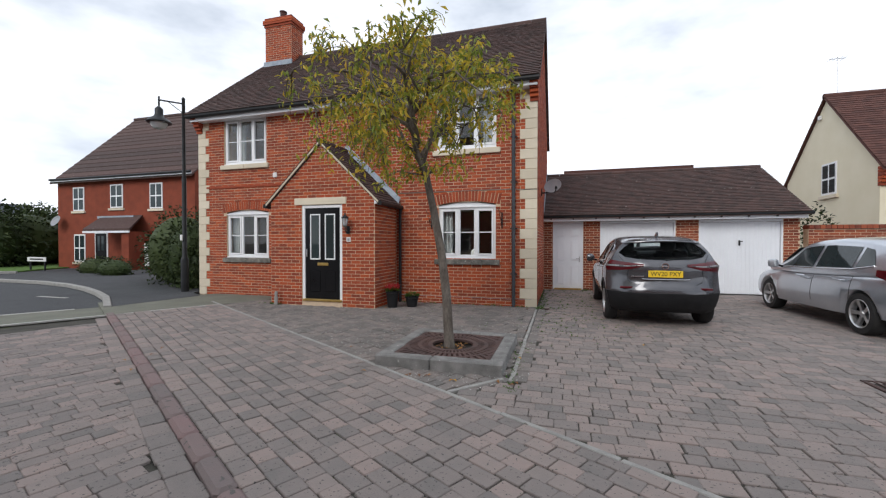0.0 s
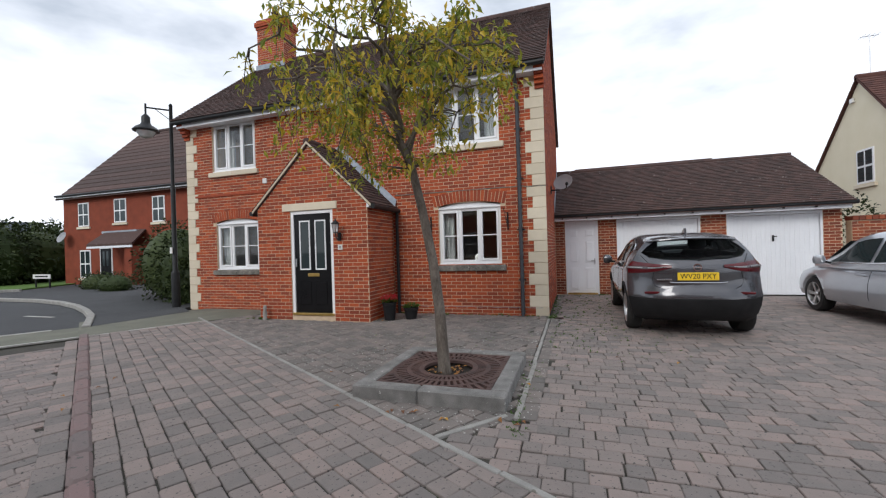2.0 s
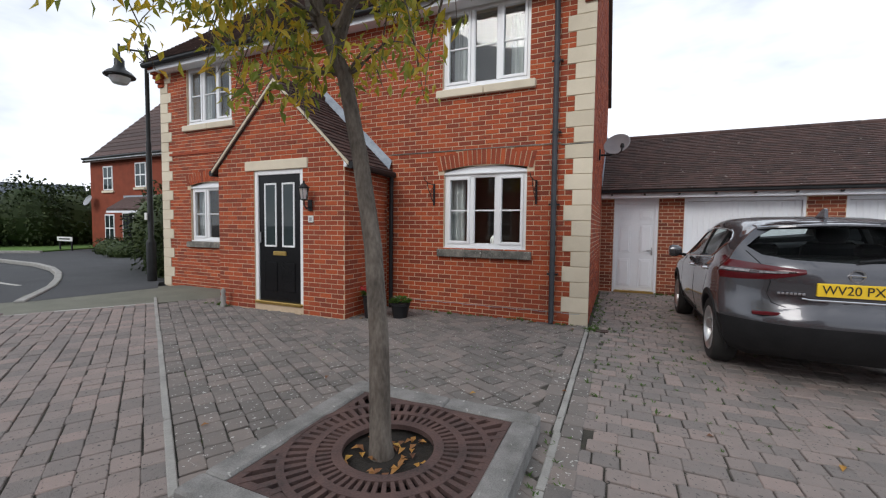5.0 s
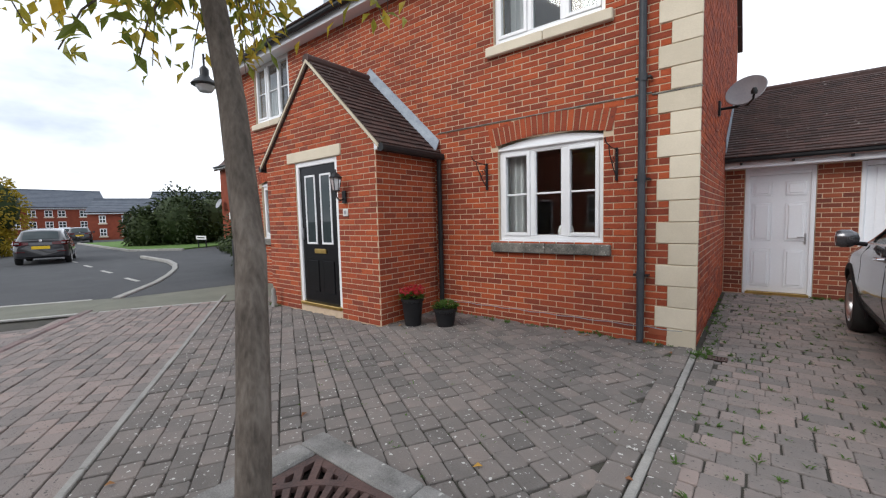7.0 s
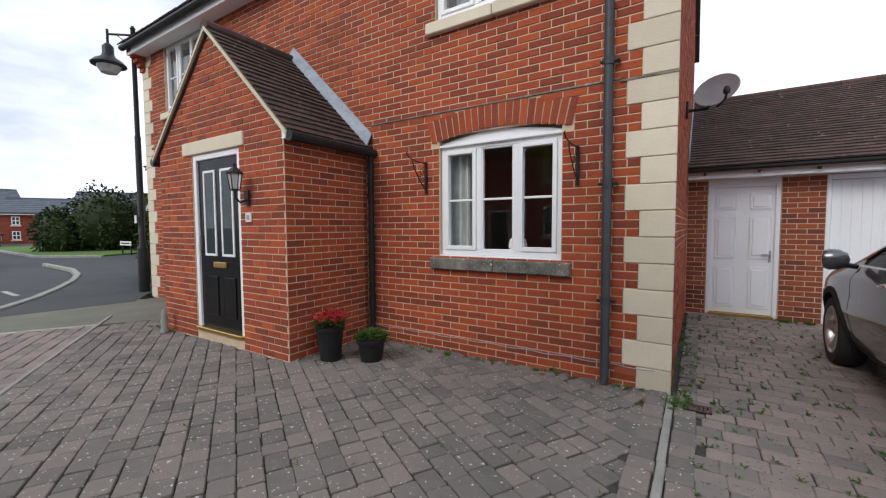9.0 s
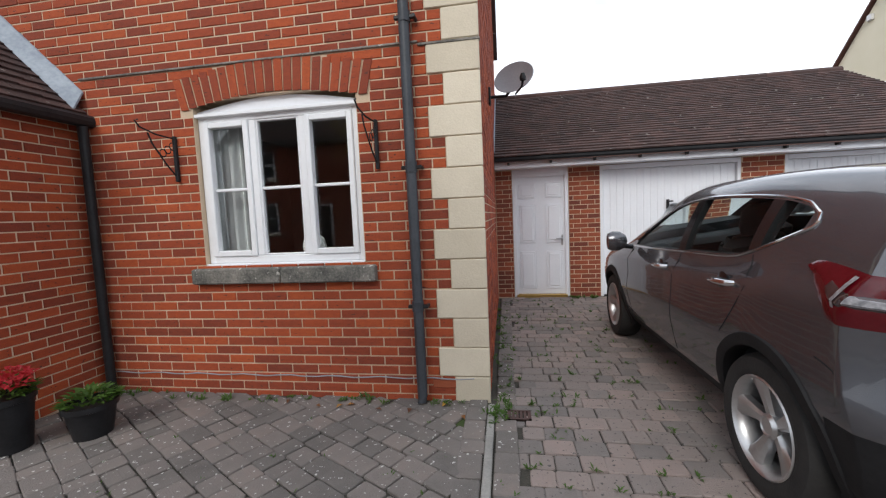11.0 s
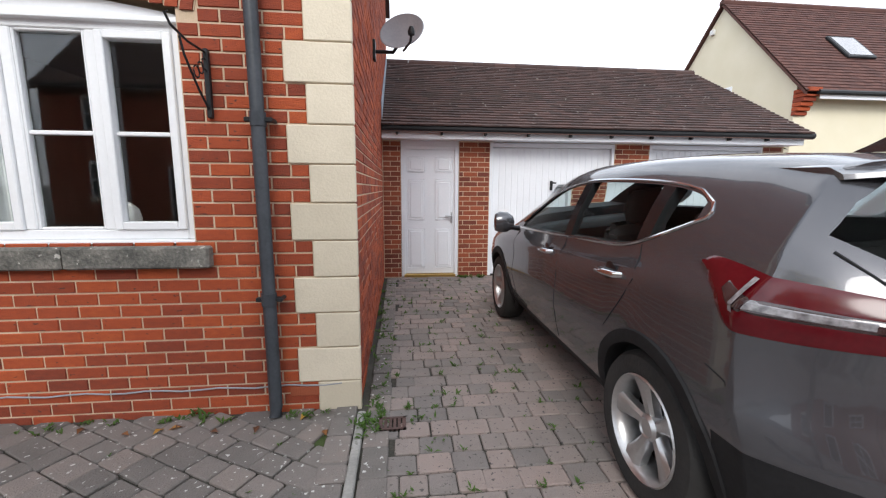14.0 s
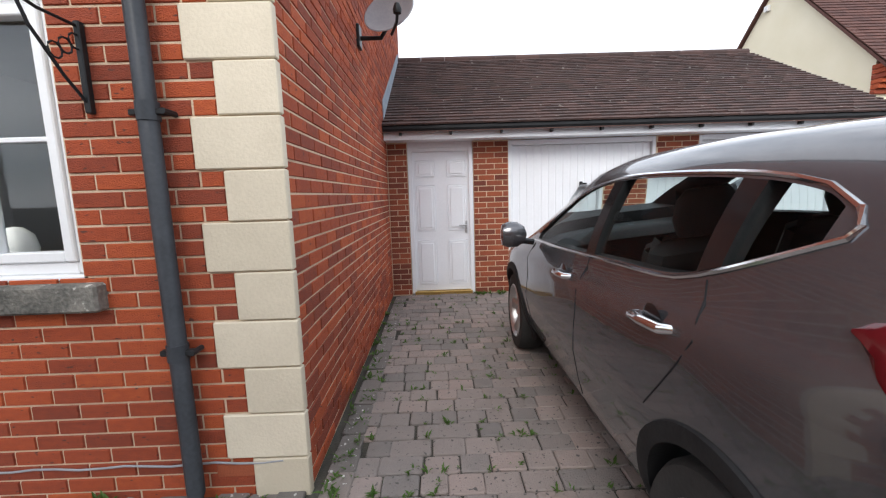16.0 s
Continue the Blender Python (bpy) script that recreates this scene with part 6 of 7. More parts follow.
def tree():
    rnd = random.Random(42)
    t = empty("tree", -1.33, 4.98, 0.05, "slender street tree with thin yellow-green autumn leaves", "tree")
    trunk = Shape()
    spine = [(-1.31, 5.12, 0.03), (-1.32, 5.12, 0.15), (-1.37, 5.18, 0.7), (-1.45, 5.24, 1.2), (-1.56, 5.26, 1.75), (-1.66, 5.25, 2.2), (-1.76, 5.17, 2.5), (-1.83, 5.15, 2.95), (-1.88, 5.12, 3.4), (-1.95, 5.1, 3.8)]
    trunk.tube(spine, [0.075, 0.062, 0.056, 0.052, 0.048, 0.044, 0.039, 0.030, 0.020, 0.012], BARK, 12)
    trunk.finish("trunk", t, smooth=True)
    limbs, leaves = Shape(), Shape()
    c, rad = Vector((-1.93, 5.10, 3.12)), Vector((1.55, 1.35, 0.98))
    nodes = [Vector(p) for p in spine[5:]]
    for i in range(15):
        a = 2 * math.pi * (i * 0.382) + rnd.uniform(-0.3, 0.3)
        el = rnd.uniform(-0.35, 0.8)
        end = c + Vector((math.cos(a) * rad.x, math.sin(a) * rad.y, math.sin(el) * rad.z)) * rnd.uniform(0.62, 0.98)
        start = Vector(spine[5]).lerp(Vector(spine[8]), rnd.random() * 0.8)
        pts, p = [], start
        for k in range(7):
            f = k / 6
            q = start.lerp(end, f) + Vector((rnd.uniform(-1, 1), rnd.uniform(-1, 1), rnd.uniform(-1, 1))) * 0.07 * (f > 0) + Vector((0, 0, 0.28 * math.sin(math.pi * f)))
            pts.append(q)
        limbs.tube(pts, [0.026 - 0.0032 * k for k in range(7)], BARK, 6)
        nodes += pts[2:]
    for i in range(300):
        u = Vector((rnd.gauss(0, 1), rnd.gauss(0, 1), rnd.gauss(0, 1))).normalized()
        rr = rnd.random() ** 0.45
        tip = c + Vector((u.x * rad.x, u.y * rad.y, u.z * rad.z)) * rr
        if u.z < -0.3:
            tip.z -= rnd.uniform(0, 0.12)
        gap = noise.noise(tip * 1.4)
        if gap < -0.14:
            continue
        near = min(nodes, key=lambda q: (q - tip).length)
        mid = near.lerp(tip, 0.55) + Vector((0, 0, 0.10))
        pts = [near, near.lerp(mid, 0.5) + Vector((rnd.uniform(-1, 1), rnd.uniform(-1, 1), 0)) * 0.03, mid, mid.lerp(tip, 0.6), tip + Vector((0, 0, -0.08))]
        limbs.tube(pts, [0.010, 0.008, 0.006, 0.004, 0.0025], BARK, 4)
        for k in range(rnd.randint(20, 36)):
            f = rnd.uniform(0.3, 1.0)
            j = min(3, int(f * 4))
            p = pts[j].lerp(pts[j + 1], f * 4 - j) + Vector((rnd.gauss(0, 1), rnd.gauss(0, 1), rnd.gauss(0, 1))) * 0.055
            d = Vector((rnd.uniform(-1, 1), rnd.uniform(-1, 1), rnd.uniform(-1.5, 0.25)))
            leaf(leaves, p, d, Vector((rnd.uniform(-1, 1), rnd.uniform(-1, 1), 1)), rnd.uniform(0.065, 0.12), rnd.uniform(0.026, 0.043), LEAF)
    limbs.finish("branches", t, smooth=True)
    tagged(leaves.finish("leaves", t), kind="stuff")


tree()


def leafy(name, label, blobs, size, count, mat, category="bush", core=True, seed=1, group=""):
    """A bush of many small leaves round a solid core in dark hedge-leaf colour; blobs: centre and radii."""
    rnd = random.Random(seed)
    b0 = blobs[0]
    t = empty(name, b0[0], b0[1], 0, label, category, group)
    lv, co = Shape(), Shape()
    for x, y, z, rx, ry, rz in blobs:
        if core:
            prof = [(max(0.02, 0.78 * math.cos(a)), 0.78 * math.sin(a)) for a in [math.pi * (-0.5 + i / 8) for i in range(9)]]
            co.turned(prof, (x, y, z), HEDGE, 14, Matrix.Diagonal((rx, ry, rz)))
        for i in range(count):
            u = Vector((rnd.gauss(0, 1), rnd.gauss(0, 1), rnd.gauss(0, 1))).normalized()
            r = rnd.uniform(0.72, 1.0) * (1 + 0.22 * noise.noise(Vector((u.x * 2 + x, u.y * 2, u.z * 2 + z))))
            p = Vector((x + u.x * rx * r, y + u.y * ry * r, z + u.z * rz * r))
            if p.z < -0.05:
                continue
            leaf(lv, p, u + Vector((rnd.uniform(-1, 1), rnd.uniform(-1, 1), rnd.uniform(-0.8, 0.6))), Vector((rnd.uniform(-1, 1), rnd.uniform(-1, 1), 1)), size * rnd.uniform(0.6, 1.3), size * 0.55, mat)
    if core:
        co.finish("core", t)
    tagged(lv.finish("leaves", t), kind="stuff")
    return t


leafy("bush", "dense green shrub beside the brick house corner", [(-12.4, 11.0, 1.1, 1.5, 1.1, 1.5), (-11.2, 10.3, 0.9, 0.9, 0.8, 1.3), (-13.8, 12.2, 0.9, 1.2, 1.2, 1.2), (-10.6, 10.0, 0.5, 0.6, 0.6, 0.8)], 0.13, 1500, HEDGE, seed=2)
leafy("bush", "low clipped dark shrub before the neighbour's house", [(-20.6, 13.6, 0.25, 1.1, 0.6, 0.5)], 0.10, 700, HEDGE, seed=3, group="low front shrubs")
leafy("bush", "low clipped dark shrub before the neighbour's house", [(-18.4, 12.9, 0.25, 1.0, 0.6, 0.5)], 0.10, 700, HEDGE, seed=4, group="low front shrubs")
leafy("hedge", "tall dark overgrown hedge along the road", [(-38 - 3 * i, 21 + 1.2 * (i % 3), 1.4 + 0.3 * (i % 2), 3.2, 2.6, 2.5 + 0.35 * (i % 3)) for i in range(7)] + [(-33.5, 22, 1.2, 3.4, 2.4, 2.2)], 0.42, 900, HEDGE, "hedge", seed=5)
leafy("hedge", "large dark green hedge with autumn edges", [(-33, 17.5, 1.5, 2.2, 2.6, 2.2), (-32, 15.2, 1.6, 2.0, 1.9, 2.3), (-33, 13.4, 1.0, 1.6, 1.3, 1.6), (-36, 20, 1.5, 3, 3, 2.5)], 0.28, 1500, HEDGE, "hedge", seed=6)
leafy("tree", "yellow-leaved autumn tree by the road", [(-30.5, 6.4, 2.4, 1.6, 1.3, 1.7), (-31.5, 5.2, 2.0, 1.7, 1.5, 1.9), (-30.2, 6.0, 0.6, 1.2, 1.0, 0.9)], 0.22, 1300, YELLOWLEAF, "tree", seed=7)
leafy("tree", "pale green tree behind the neighbour's roof", [(-33, 26, 5.0, 2.6, 2, 2.2), (-31, 25, 4.2, 2.0, 1.6, 1.6)], 0.3, 900, WEED, "tree", core=False, seed=8)
leafy("bush", "small pale shrub behind the garden wall", [(6.9, 14.2, 1.0, 0.5, 0.45, 1.4)], 0.11, 600, HEDGE, seed=9, core=False)

# grass verge, weeds and fallen leaves
v = Shape()
v.prism([(-45, 12.2, -0.02), (-27.2, 11.4, -0.02), (-25.5, 13.0, -0.02), (-27.0, 15.6, -0.02), (-29, 21, -0.02), (-45, 21, -0.02)], (0, 0, -0.06), GRASS)
tagged(v.finish("verge"), "mown bright green grass verge by the hedge", "grass", kind="structure")
wd = Shape()
rnd = random.Random(77)
for i in range(46):
    tuft(wd, (rnd.uniform(-3.6, -0.6), rnd.uniform(8.86, 8.97), 0), rnd.randint(3, 9), rnd.uniform(0.03, 0.065), WEED, rnd)
for i in range(40):
    tuft(wd, (rnd.uniform(-0.50, -0.34), rnd.uniform(8.75, 12.3), 0), rnd.randint(3, 9), rnd.uniform(0.03, 0.07), WEED, rnd)
for i in range(16):
    tuft(wd, (-0.40 + rnd.gauss(0, 0.07), 8.82 + rnd.gauss(0, 0.06), 0), 8, 0.05, WEED, rnd)
for i in range(90):
    tuft(wd, (rnd.uniform(-0.4, 1.0), rnd.uniform(5.8, 12.2), -0.004), rnd.randint(2, 6), rnd.uniform(0.02, 0.045), WEED, rnd)
for _ in range(230):
    x = -0.42 + 1.7 * rnd.random() ** 1.5
    joint = -3.0 + 0.138 * (rnd.randint(68, 111) + 0.5)
    tuft(wd, (x, joint + rnd.uniform(-0.008, 0.008), -0.003), rnd.randint(4, 9), rnd.uniform(0.022, 0.05), WEED, rnd)
for _ in range(60):
    k = rnd.randint(0, 40)
    p = D * rnd.uniform(-4.2, -3.2) + N * (2.926 + 0.138 * (k + 0.5))
    if forecourt(p.x, p.y) and p.x > -3.6 and p.y > 5.9:
        tuft(wd, (p.x, p.y, -0.003), rnd.randint(3, 7), rnd.uniform(0.02, 0.04), WEED, rnd)
for i in range(110):
    tuft(wd, (rnd.uniform(-4.5, -0.6), rnd.uniform(6.0, 8.8), -0.006), rnd.randint(2, 5), rnd.uniform(0.018, 0.035), WEED, rnd)
for i in range(40):
    tuft(wd, (rnd.uniform(-0.54, -0.38), rnd.uniform(4.0, 5.9), -0.004), rnd.randint(3, 7), 0.035, WEED, rnd)
for i in range(16):
    tuft(wd, (rnd.uniform(-6.5, -5.9), rnd.uniform(7.75, 7.86), 0), 7, 0.06, WEED, rnd)
for i in range(20):
    tuft(wd, (rnd.uniform(0.6, 1.0), rnd.uniform(12.38, 12.48), 0), 6, 0.06, WEED, rnd)
tagged(wd.finish("weeds"), "small green weeds in paving joints and wall foot", "weeds", kind="stuff")
fl = Shape()
for i in range(40):
    x, y = rnd.uniform(-5, 1.5), rnd.uniform(3.2, 8.9)
    if in_planter(x, y) or in_house(x, y):
        continue
    if i % 3 and not (y > 8.6 or (-2.3 < x < -0.3 and 4.0 < y < 4.4)):
        x, y = rnd.uniform(-2.1, -0.4), (rnd.uniform(4.14, 4.27) if i % 2 else rnd.uniform(8.7, 8.95))
    a = rnd.uniform(0, 6.28)
    leaf(fl, Vector((x, y, 0.008)), Vector((math.cos(a), math.sin(a), 0.12)), Vector((0, 0, 1)), rnd.uniform(0.045, 0.08), 0.034, LEAF_FALLEN)
for i in range(45):
    a, r = rnd.uniform(0, 6.28), rnd.uniform(0.05, 0.24)
    leaf(fl, Vector((CX + r * math.cos(a), CY + r * math.sin(a), 0.065)), Vector((rnd.uniform(-1, 1), rnd.uniform(-1, 1), 0.3)), Vector((0, 0, 1)), 0.06, 0.035, LEAF_FALLEN)
tagged(fl.finish("fallen_leaves"), "scattered orange and yellow fallen leaves", "fallen leaves", kind="stuff")

# plant pots at the porch
for x, y, r, h, flower in ((-3.40, 8.16, 0.135, 0.34, True), (-3.04, 8.36, 0.14, 0.22, False)):
    p = empty("plant_pot", x, y, 0, "black plastic pot with red flowers" if flower else "black plastic pot with green plant", "plant pot", "pots by the porch")
    s = Shape()
    s.turned([(r * 0.74, 0.0), (r * 0.96, h - 0.04), (r * 1.06, h - 0.035), (r * 1.06, h), (r * 0.96, h), (r * 0.93, h - 0.03), (0.01, h - 0.03)], (x, y, 0), POT, 26)
    s.finish("pot", p, smooth=True)
    s = Shape()
    pr_ = random.Random(5 if flower else 6)
    for i in range(130):
        a, rr = pr_.uniform(0, 6.28), pr_.random() ** 0.5 * r * 0.95
        c = Vector((x + rr * math.cos(a), y + rr * math.sin(a), h - 0.01 + pr_.uniform(0, 0.10) * (1.2 - rr / r)))
        leaf(s, c, Vector((math.cos(a), math.sin(a), pr_.uniform(0.2, 1.2))), Vector((0, 0, 1)), 0.07, 0.032, WEED)
    if flower:
        for i in range(120):
            a, rr = pr_.uniform(0, 6.28), pr_.random() ** 0.5 * r * 1.15
            c = Vector((x + rr * math.cos(a), y + rr * math.sin(a), h + 0.04 + pr_.uniform(0, 0.09)))
            leaf(s, c, Vector((pr_.uniform(-1, 1), pr_.uniform(-1, 1), pr_.uniform(-0.2, 1))), Vector((0, 0, 1)), 0.05, 0.038, FLOWER)
    tagged(s.finish("foliage", p), kind="stuff")

# ---- small things on the house ----
for x, sx in ((-1.22, -1), (-2.80, -1)):
    b = empty("hanging_bracket", x, 9.0, 1.7, "black wrought-iron hanging basket bracket on the wall", "bracket", "wall brackets")
    s = Shape()
    s.soft((x - 0.012, 8.965, 1.66), (x + 0.012, 8.995, 2.0), GUTTER, 0.004)
    s.tube([(x, 8.97, 1.98), (x - 0.02, 8.84, 1.99), (x - 0.03, 8.72, 2.02), (x - 0.035, 8.69, 2.06), (x - 0.035, 8.715, 2.07)], 0.006, GUTTER, 6)
    s.tube([(x, 8.97, 1.70), (x - 0.01, 8.90, 1.78), (x - 0.02, 8.80, 1.92), (x - 0.02, 8.77, 1.99)], 0.006, GUTTER, 6)
    for k in range(3):
        s.tube([(x, 8.955 - 0.045 * k + 0.028 * math.cos(t), 1.92 - 0.03 * k + 0.028 * math.sin(t)) for t in [2 * math.pi * i / 10 for i in range(11)]], 0.004, GUTTER, 5)
    s.finish("bracket", b)
wlamp = empty("wall_lamp", -4.27, PF, 1.6, "black lantern wall lamp beside the front door", "lamp")
s = Shape()
s.soft((-4.31, PF - 0.028, 1.54), (-4.23, PF - 0.008, 1.70), GUTTER, 0.006)
s.tube([(-4.27, PF - 0.02, 1.60), (-4.27, PF - 0.09, 1.57), (-4.27, PF - 0.14, 1.62), (-4.27, PF - 0.14, 1.68)], 0.011, GUTTER, 8)
s.turned([(0.02, 0.0), (0.05, 0.01), (0.05, 0.02), (0.02, 0.025)], (-4.27, PF - 0.14, 1.68), GUTTER, 8)
s.turned([(0.078, 0.0), (0.08, 0.012), (0.03, 0.06), (0.012, 0.075), (0.015, 0.10), (0.004, 0.11)], (-4.27, PF - 0.14, 1.855), GUTTER, 8)
for i in range(6):
    a = math.pi * i / 3
    s.tube([(-4.27 + 0.046 * math.cos(a), PF - 0.14 + 0.046 * math.sin(a), 1.70), (-4.27 + 0.070 * math.cos(a), PF - 0.14 + 0.070 * math.sin(a), 1.86)], 0.005, GUTTER, 5)
s.finish("frame", wlamp)
s = Shape()
s.turned([(0.042, 1.702), (0.066, 1.855)], (-4.27, PF - 0.14, 0), LAMPGLASS, 6)
s.finish("glass", wlamp)
pl = empty("house_number_plaque", -4.26, PF, 1.42, "small pale square house number plaque", "plaque")
s = Shape()
s.soft((-4.31, PF - 0.02, 1.37), (-4.21, PF - 0.006, 1.47), WHITEPLAIN, 0.006)
s.soft((-4.285, PF - 0.023, 1.395), (-4.235, PF - 0.019, 1.445), DISHGREY, 0.001)
s.finish("plate", pl)
orn = empty("garden_ornament", -5.98, 7.76, 0, "small pale stone figure-shaped ornament by the porch", "ornament")
s = Shape()
s.turned([(0.045, 0.0), (0.05, 0.03), (0.035, 0.06), (0.045, 0.14), (0.03, 0.2), (0.038, 0.24), (0.03, 0.28), (0.008, 0.30)], (-5.98, 7.76, 0.0), EDGING, 14)
s.finish("body", orn, smooth=True)

# satellite dish on the side wall
dish = empty("satellite_dish", -0.5, 10.7, 2.8, "grey satellite dish on the house side wall", "satellite dish")
s = Shape()
dm = Matrix.Rotation(radians(-22), 4, "Z") @ Matrix.Rotation(radians(68), 4, "X")
s.turned([(0.02, 0.0), (0.10, 0.006), (0.18, 0.022), (0.25, 0.046), (0.26, 0.05), (0.25, 0.054), (0.18, 0.03), (0.10, 0.014), (0.01, 0.008)], (-0.20, 10.82, 2.76), DISHGREY, 32, dm @ Matrix.Diagonal((0.86, 0.74, 1)).to_4x4())
s.finish("reflector", dish, smooth=True)
s = Shape()
s.tube([(-0.49, 10.9, 2.62), (-0.30, 10.9, 2.62), (-0.22, 10.86, 2.72)], 0.018, GUTTER, 8)
s.soft((-0.50, 10.84, 2.54), (-0.47, 10.96, 2.72), GUTTER, 0.006)
s.tube([(-0.20, 10.78, 2.60), (-0.14, 10.60, 2.62), (-0.13, 10.57, 2.68)], 0.012, GUTTER, 6)
s.turned([(0.03, 0), (0.035, 0.03), (0.02, 0.07)], (-0.13, 10.57, 2.67), GUTTER, 10)
s.finish("arm", dish, smooth=True)
# white ornament behind the window
vs = empty("window_ornament", -1.86, 9.24, 1.0, "round white ornament on the indoor window sill", "ornament")
s = Shape()
s.turned([(0.04, 0.0), (0.085, 0.03), (0.10, 0.09), (0.085, 0.15), (0.04, 0.185), (0.005, 0.19)], (-1.86, 9.24, 1.03), WHITEPLAIN, 20, Matrix.Diagonal((1, 0.5, 1)))
s.finish("body", vs, smooth=True)
s = Shape()
for a, b, c, d, r in WINS:
    s.soft((a, 9.12, c - 0.03), (b, 9.34, c), PAINT, 0.004)
s.finish("inner_sill", house)
# drains
for x, y, wx, wy, lab in ((-0.30, 8.78, 0.075, 0.06, "small black gully grate at the house corner"), (2.98, 5.1, 0.2, 0.17, "dark iron drain cover in the drive")):
    dr = empty("drain_cover", x, y, 0, lab, "drain")
    s = Shape()
    s.box((x - wx, y - wy, -0.03), (x + wx, y + wy, 0.0), DARK)
    for a, b in (((x - wx, y - wy), (x + wx, y - wy + 0.015)), ((x - wx, y + wy - 0.015), (x + wx, y + wy)), ((x - wx, y - wy), (x - wx + 0.015, y + wy)), ((x + wx - 0.015, y - wy), (x + wx, y + wy))):
        s.box((*a, 0.001), (*b, 0.013), IRON)
    k = 6
    for i in range(k):
        xx = x - wx + 2 * wx * (i + 0.5) / k
        s.box((xx - 0.008, y - wy, 0.001), (xx + 0.008, y + wy, 0.011), IRON)
    s.finish("grate", dr)

# ---- street lamp and sign ----
lamp = empty("street_lamp", -10.1, 9.1, 0, "black iron street lamp with bell-shaped lantern", "street lamp")
s = Shape()
s.turned([(0.10, 0.0), (0.10, 0.9), (0.085, 0.95), (0.06, 1.0), (0.055, 3.2), (0.045, 3.25), (0.042, 5.35), (0.05, 5.37), (0.02, 5.42)], (-10.1, 9.1, -0.02), GUTTER, 14)
s.finish("post", lamp, smooth=True)
s = Shape()
ax, ay = -0.62, -0.22
s.tube([(-10.1, 9.1, 5.22), (-10.1 + ax, 9.1 + ay, 5.32)], 0.022, GUTTER, 8)
s.tube([(-10.1, 9.1, 4.95), (-10.1 + ax * 0.6, 9.1 + ay * 0.6, 5.26)], 0.010, GUTTER, 6)
s.tube([(-10.1 + ax, 9.1 + ay, 5.42), (-10.1 + ax, 9.1 + ay, 5.1)], 0.024, GUTTER, 8)
s.finish("arm", lamp)
s = Shape()
s.turned([(0.30, 0.0), (0.31, 0.02), (0.24, 0.10), (0.13, 0.17), (0.10, 0.24), (0.10, 0.38), (0.07, 0.42), (0.03, 0.46)], (-10.1 + ax, 9.1 + ay, 4.68), GUTTER, 20)
s.finish("shade", lamp, smooth=True)
s = Shape()
s.turned([(0.03, -0.17), (0.14, -0.14), (0.20, -0.05), (0.21, 0.0)], (-10.1 + ax, 9.1 + ay, 4.67), LAMPGLASS, 20)
s.finish("glass", lamp, smooth=True)
s = Shape()
s.soft((-10.14, 8.99, 1.42), (-10.06, 9.01, 1.58), WHITEPLAIN, 0.003)
s.finish("label_plate", lamp)
sg = empty("street_sign", -25.8, 14.2, 0, "low white street name sign on black posts", "sign")
s = Shape()
s.soft((-26.5, 14.18, 0.42), (-25.1, 14.21, 0.64), WHITEPLAIN, 0.006)
s.box((-26.3, 14.176, 0.50), (-25.3, 14.179, 0.57), BLACKINK)
for xx in (-26.35, -25.25):
    s.soft((xx - 0.04, 14.21, -0.05), (xx + 0.04, 14.26, 0.66), GUTTER, 0.006)
s.finish("plate", sg)


# ---- other houses ----
def far_window(s, x0, x1, z0, z1, y, m, bars=(1, 1), sill=True):
    """A white window of its own depth on a wall facing local -y."""
    s.soft((x0, y - 0.03, z0), (x1, y + 0.05, z1), UPVC, 0.01, m)
    nx, nz = bars
    for i in range(nx):
        for j in range(nz):
            a, b = x0 + 0.07 + (x1 - x0 - 0.07) * i / nx, x0 + (x1 - x0 - 0.07) * (i + 1) / nx
            c, d = z0 + 0.07 + (z1 - z0 - 0.07) * j / nz, z0 + (z1 - z0 - 0.07) * (j + 1) / nz
            s.box((a, y - 0.034, c), (b, y - 0.031, d), CARGLASS, m)
    if sill:
        s.soft((x0 - 0.1, y - 0.08, z0 - 0.14), (x1 + 0.1, y + 0.02, z0 - 0.02), STONE, 0.01, m)


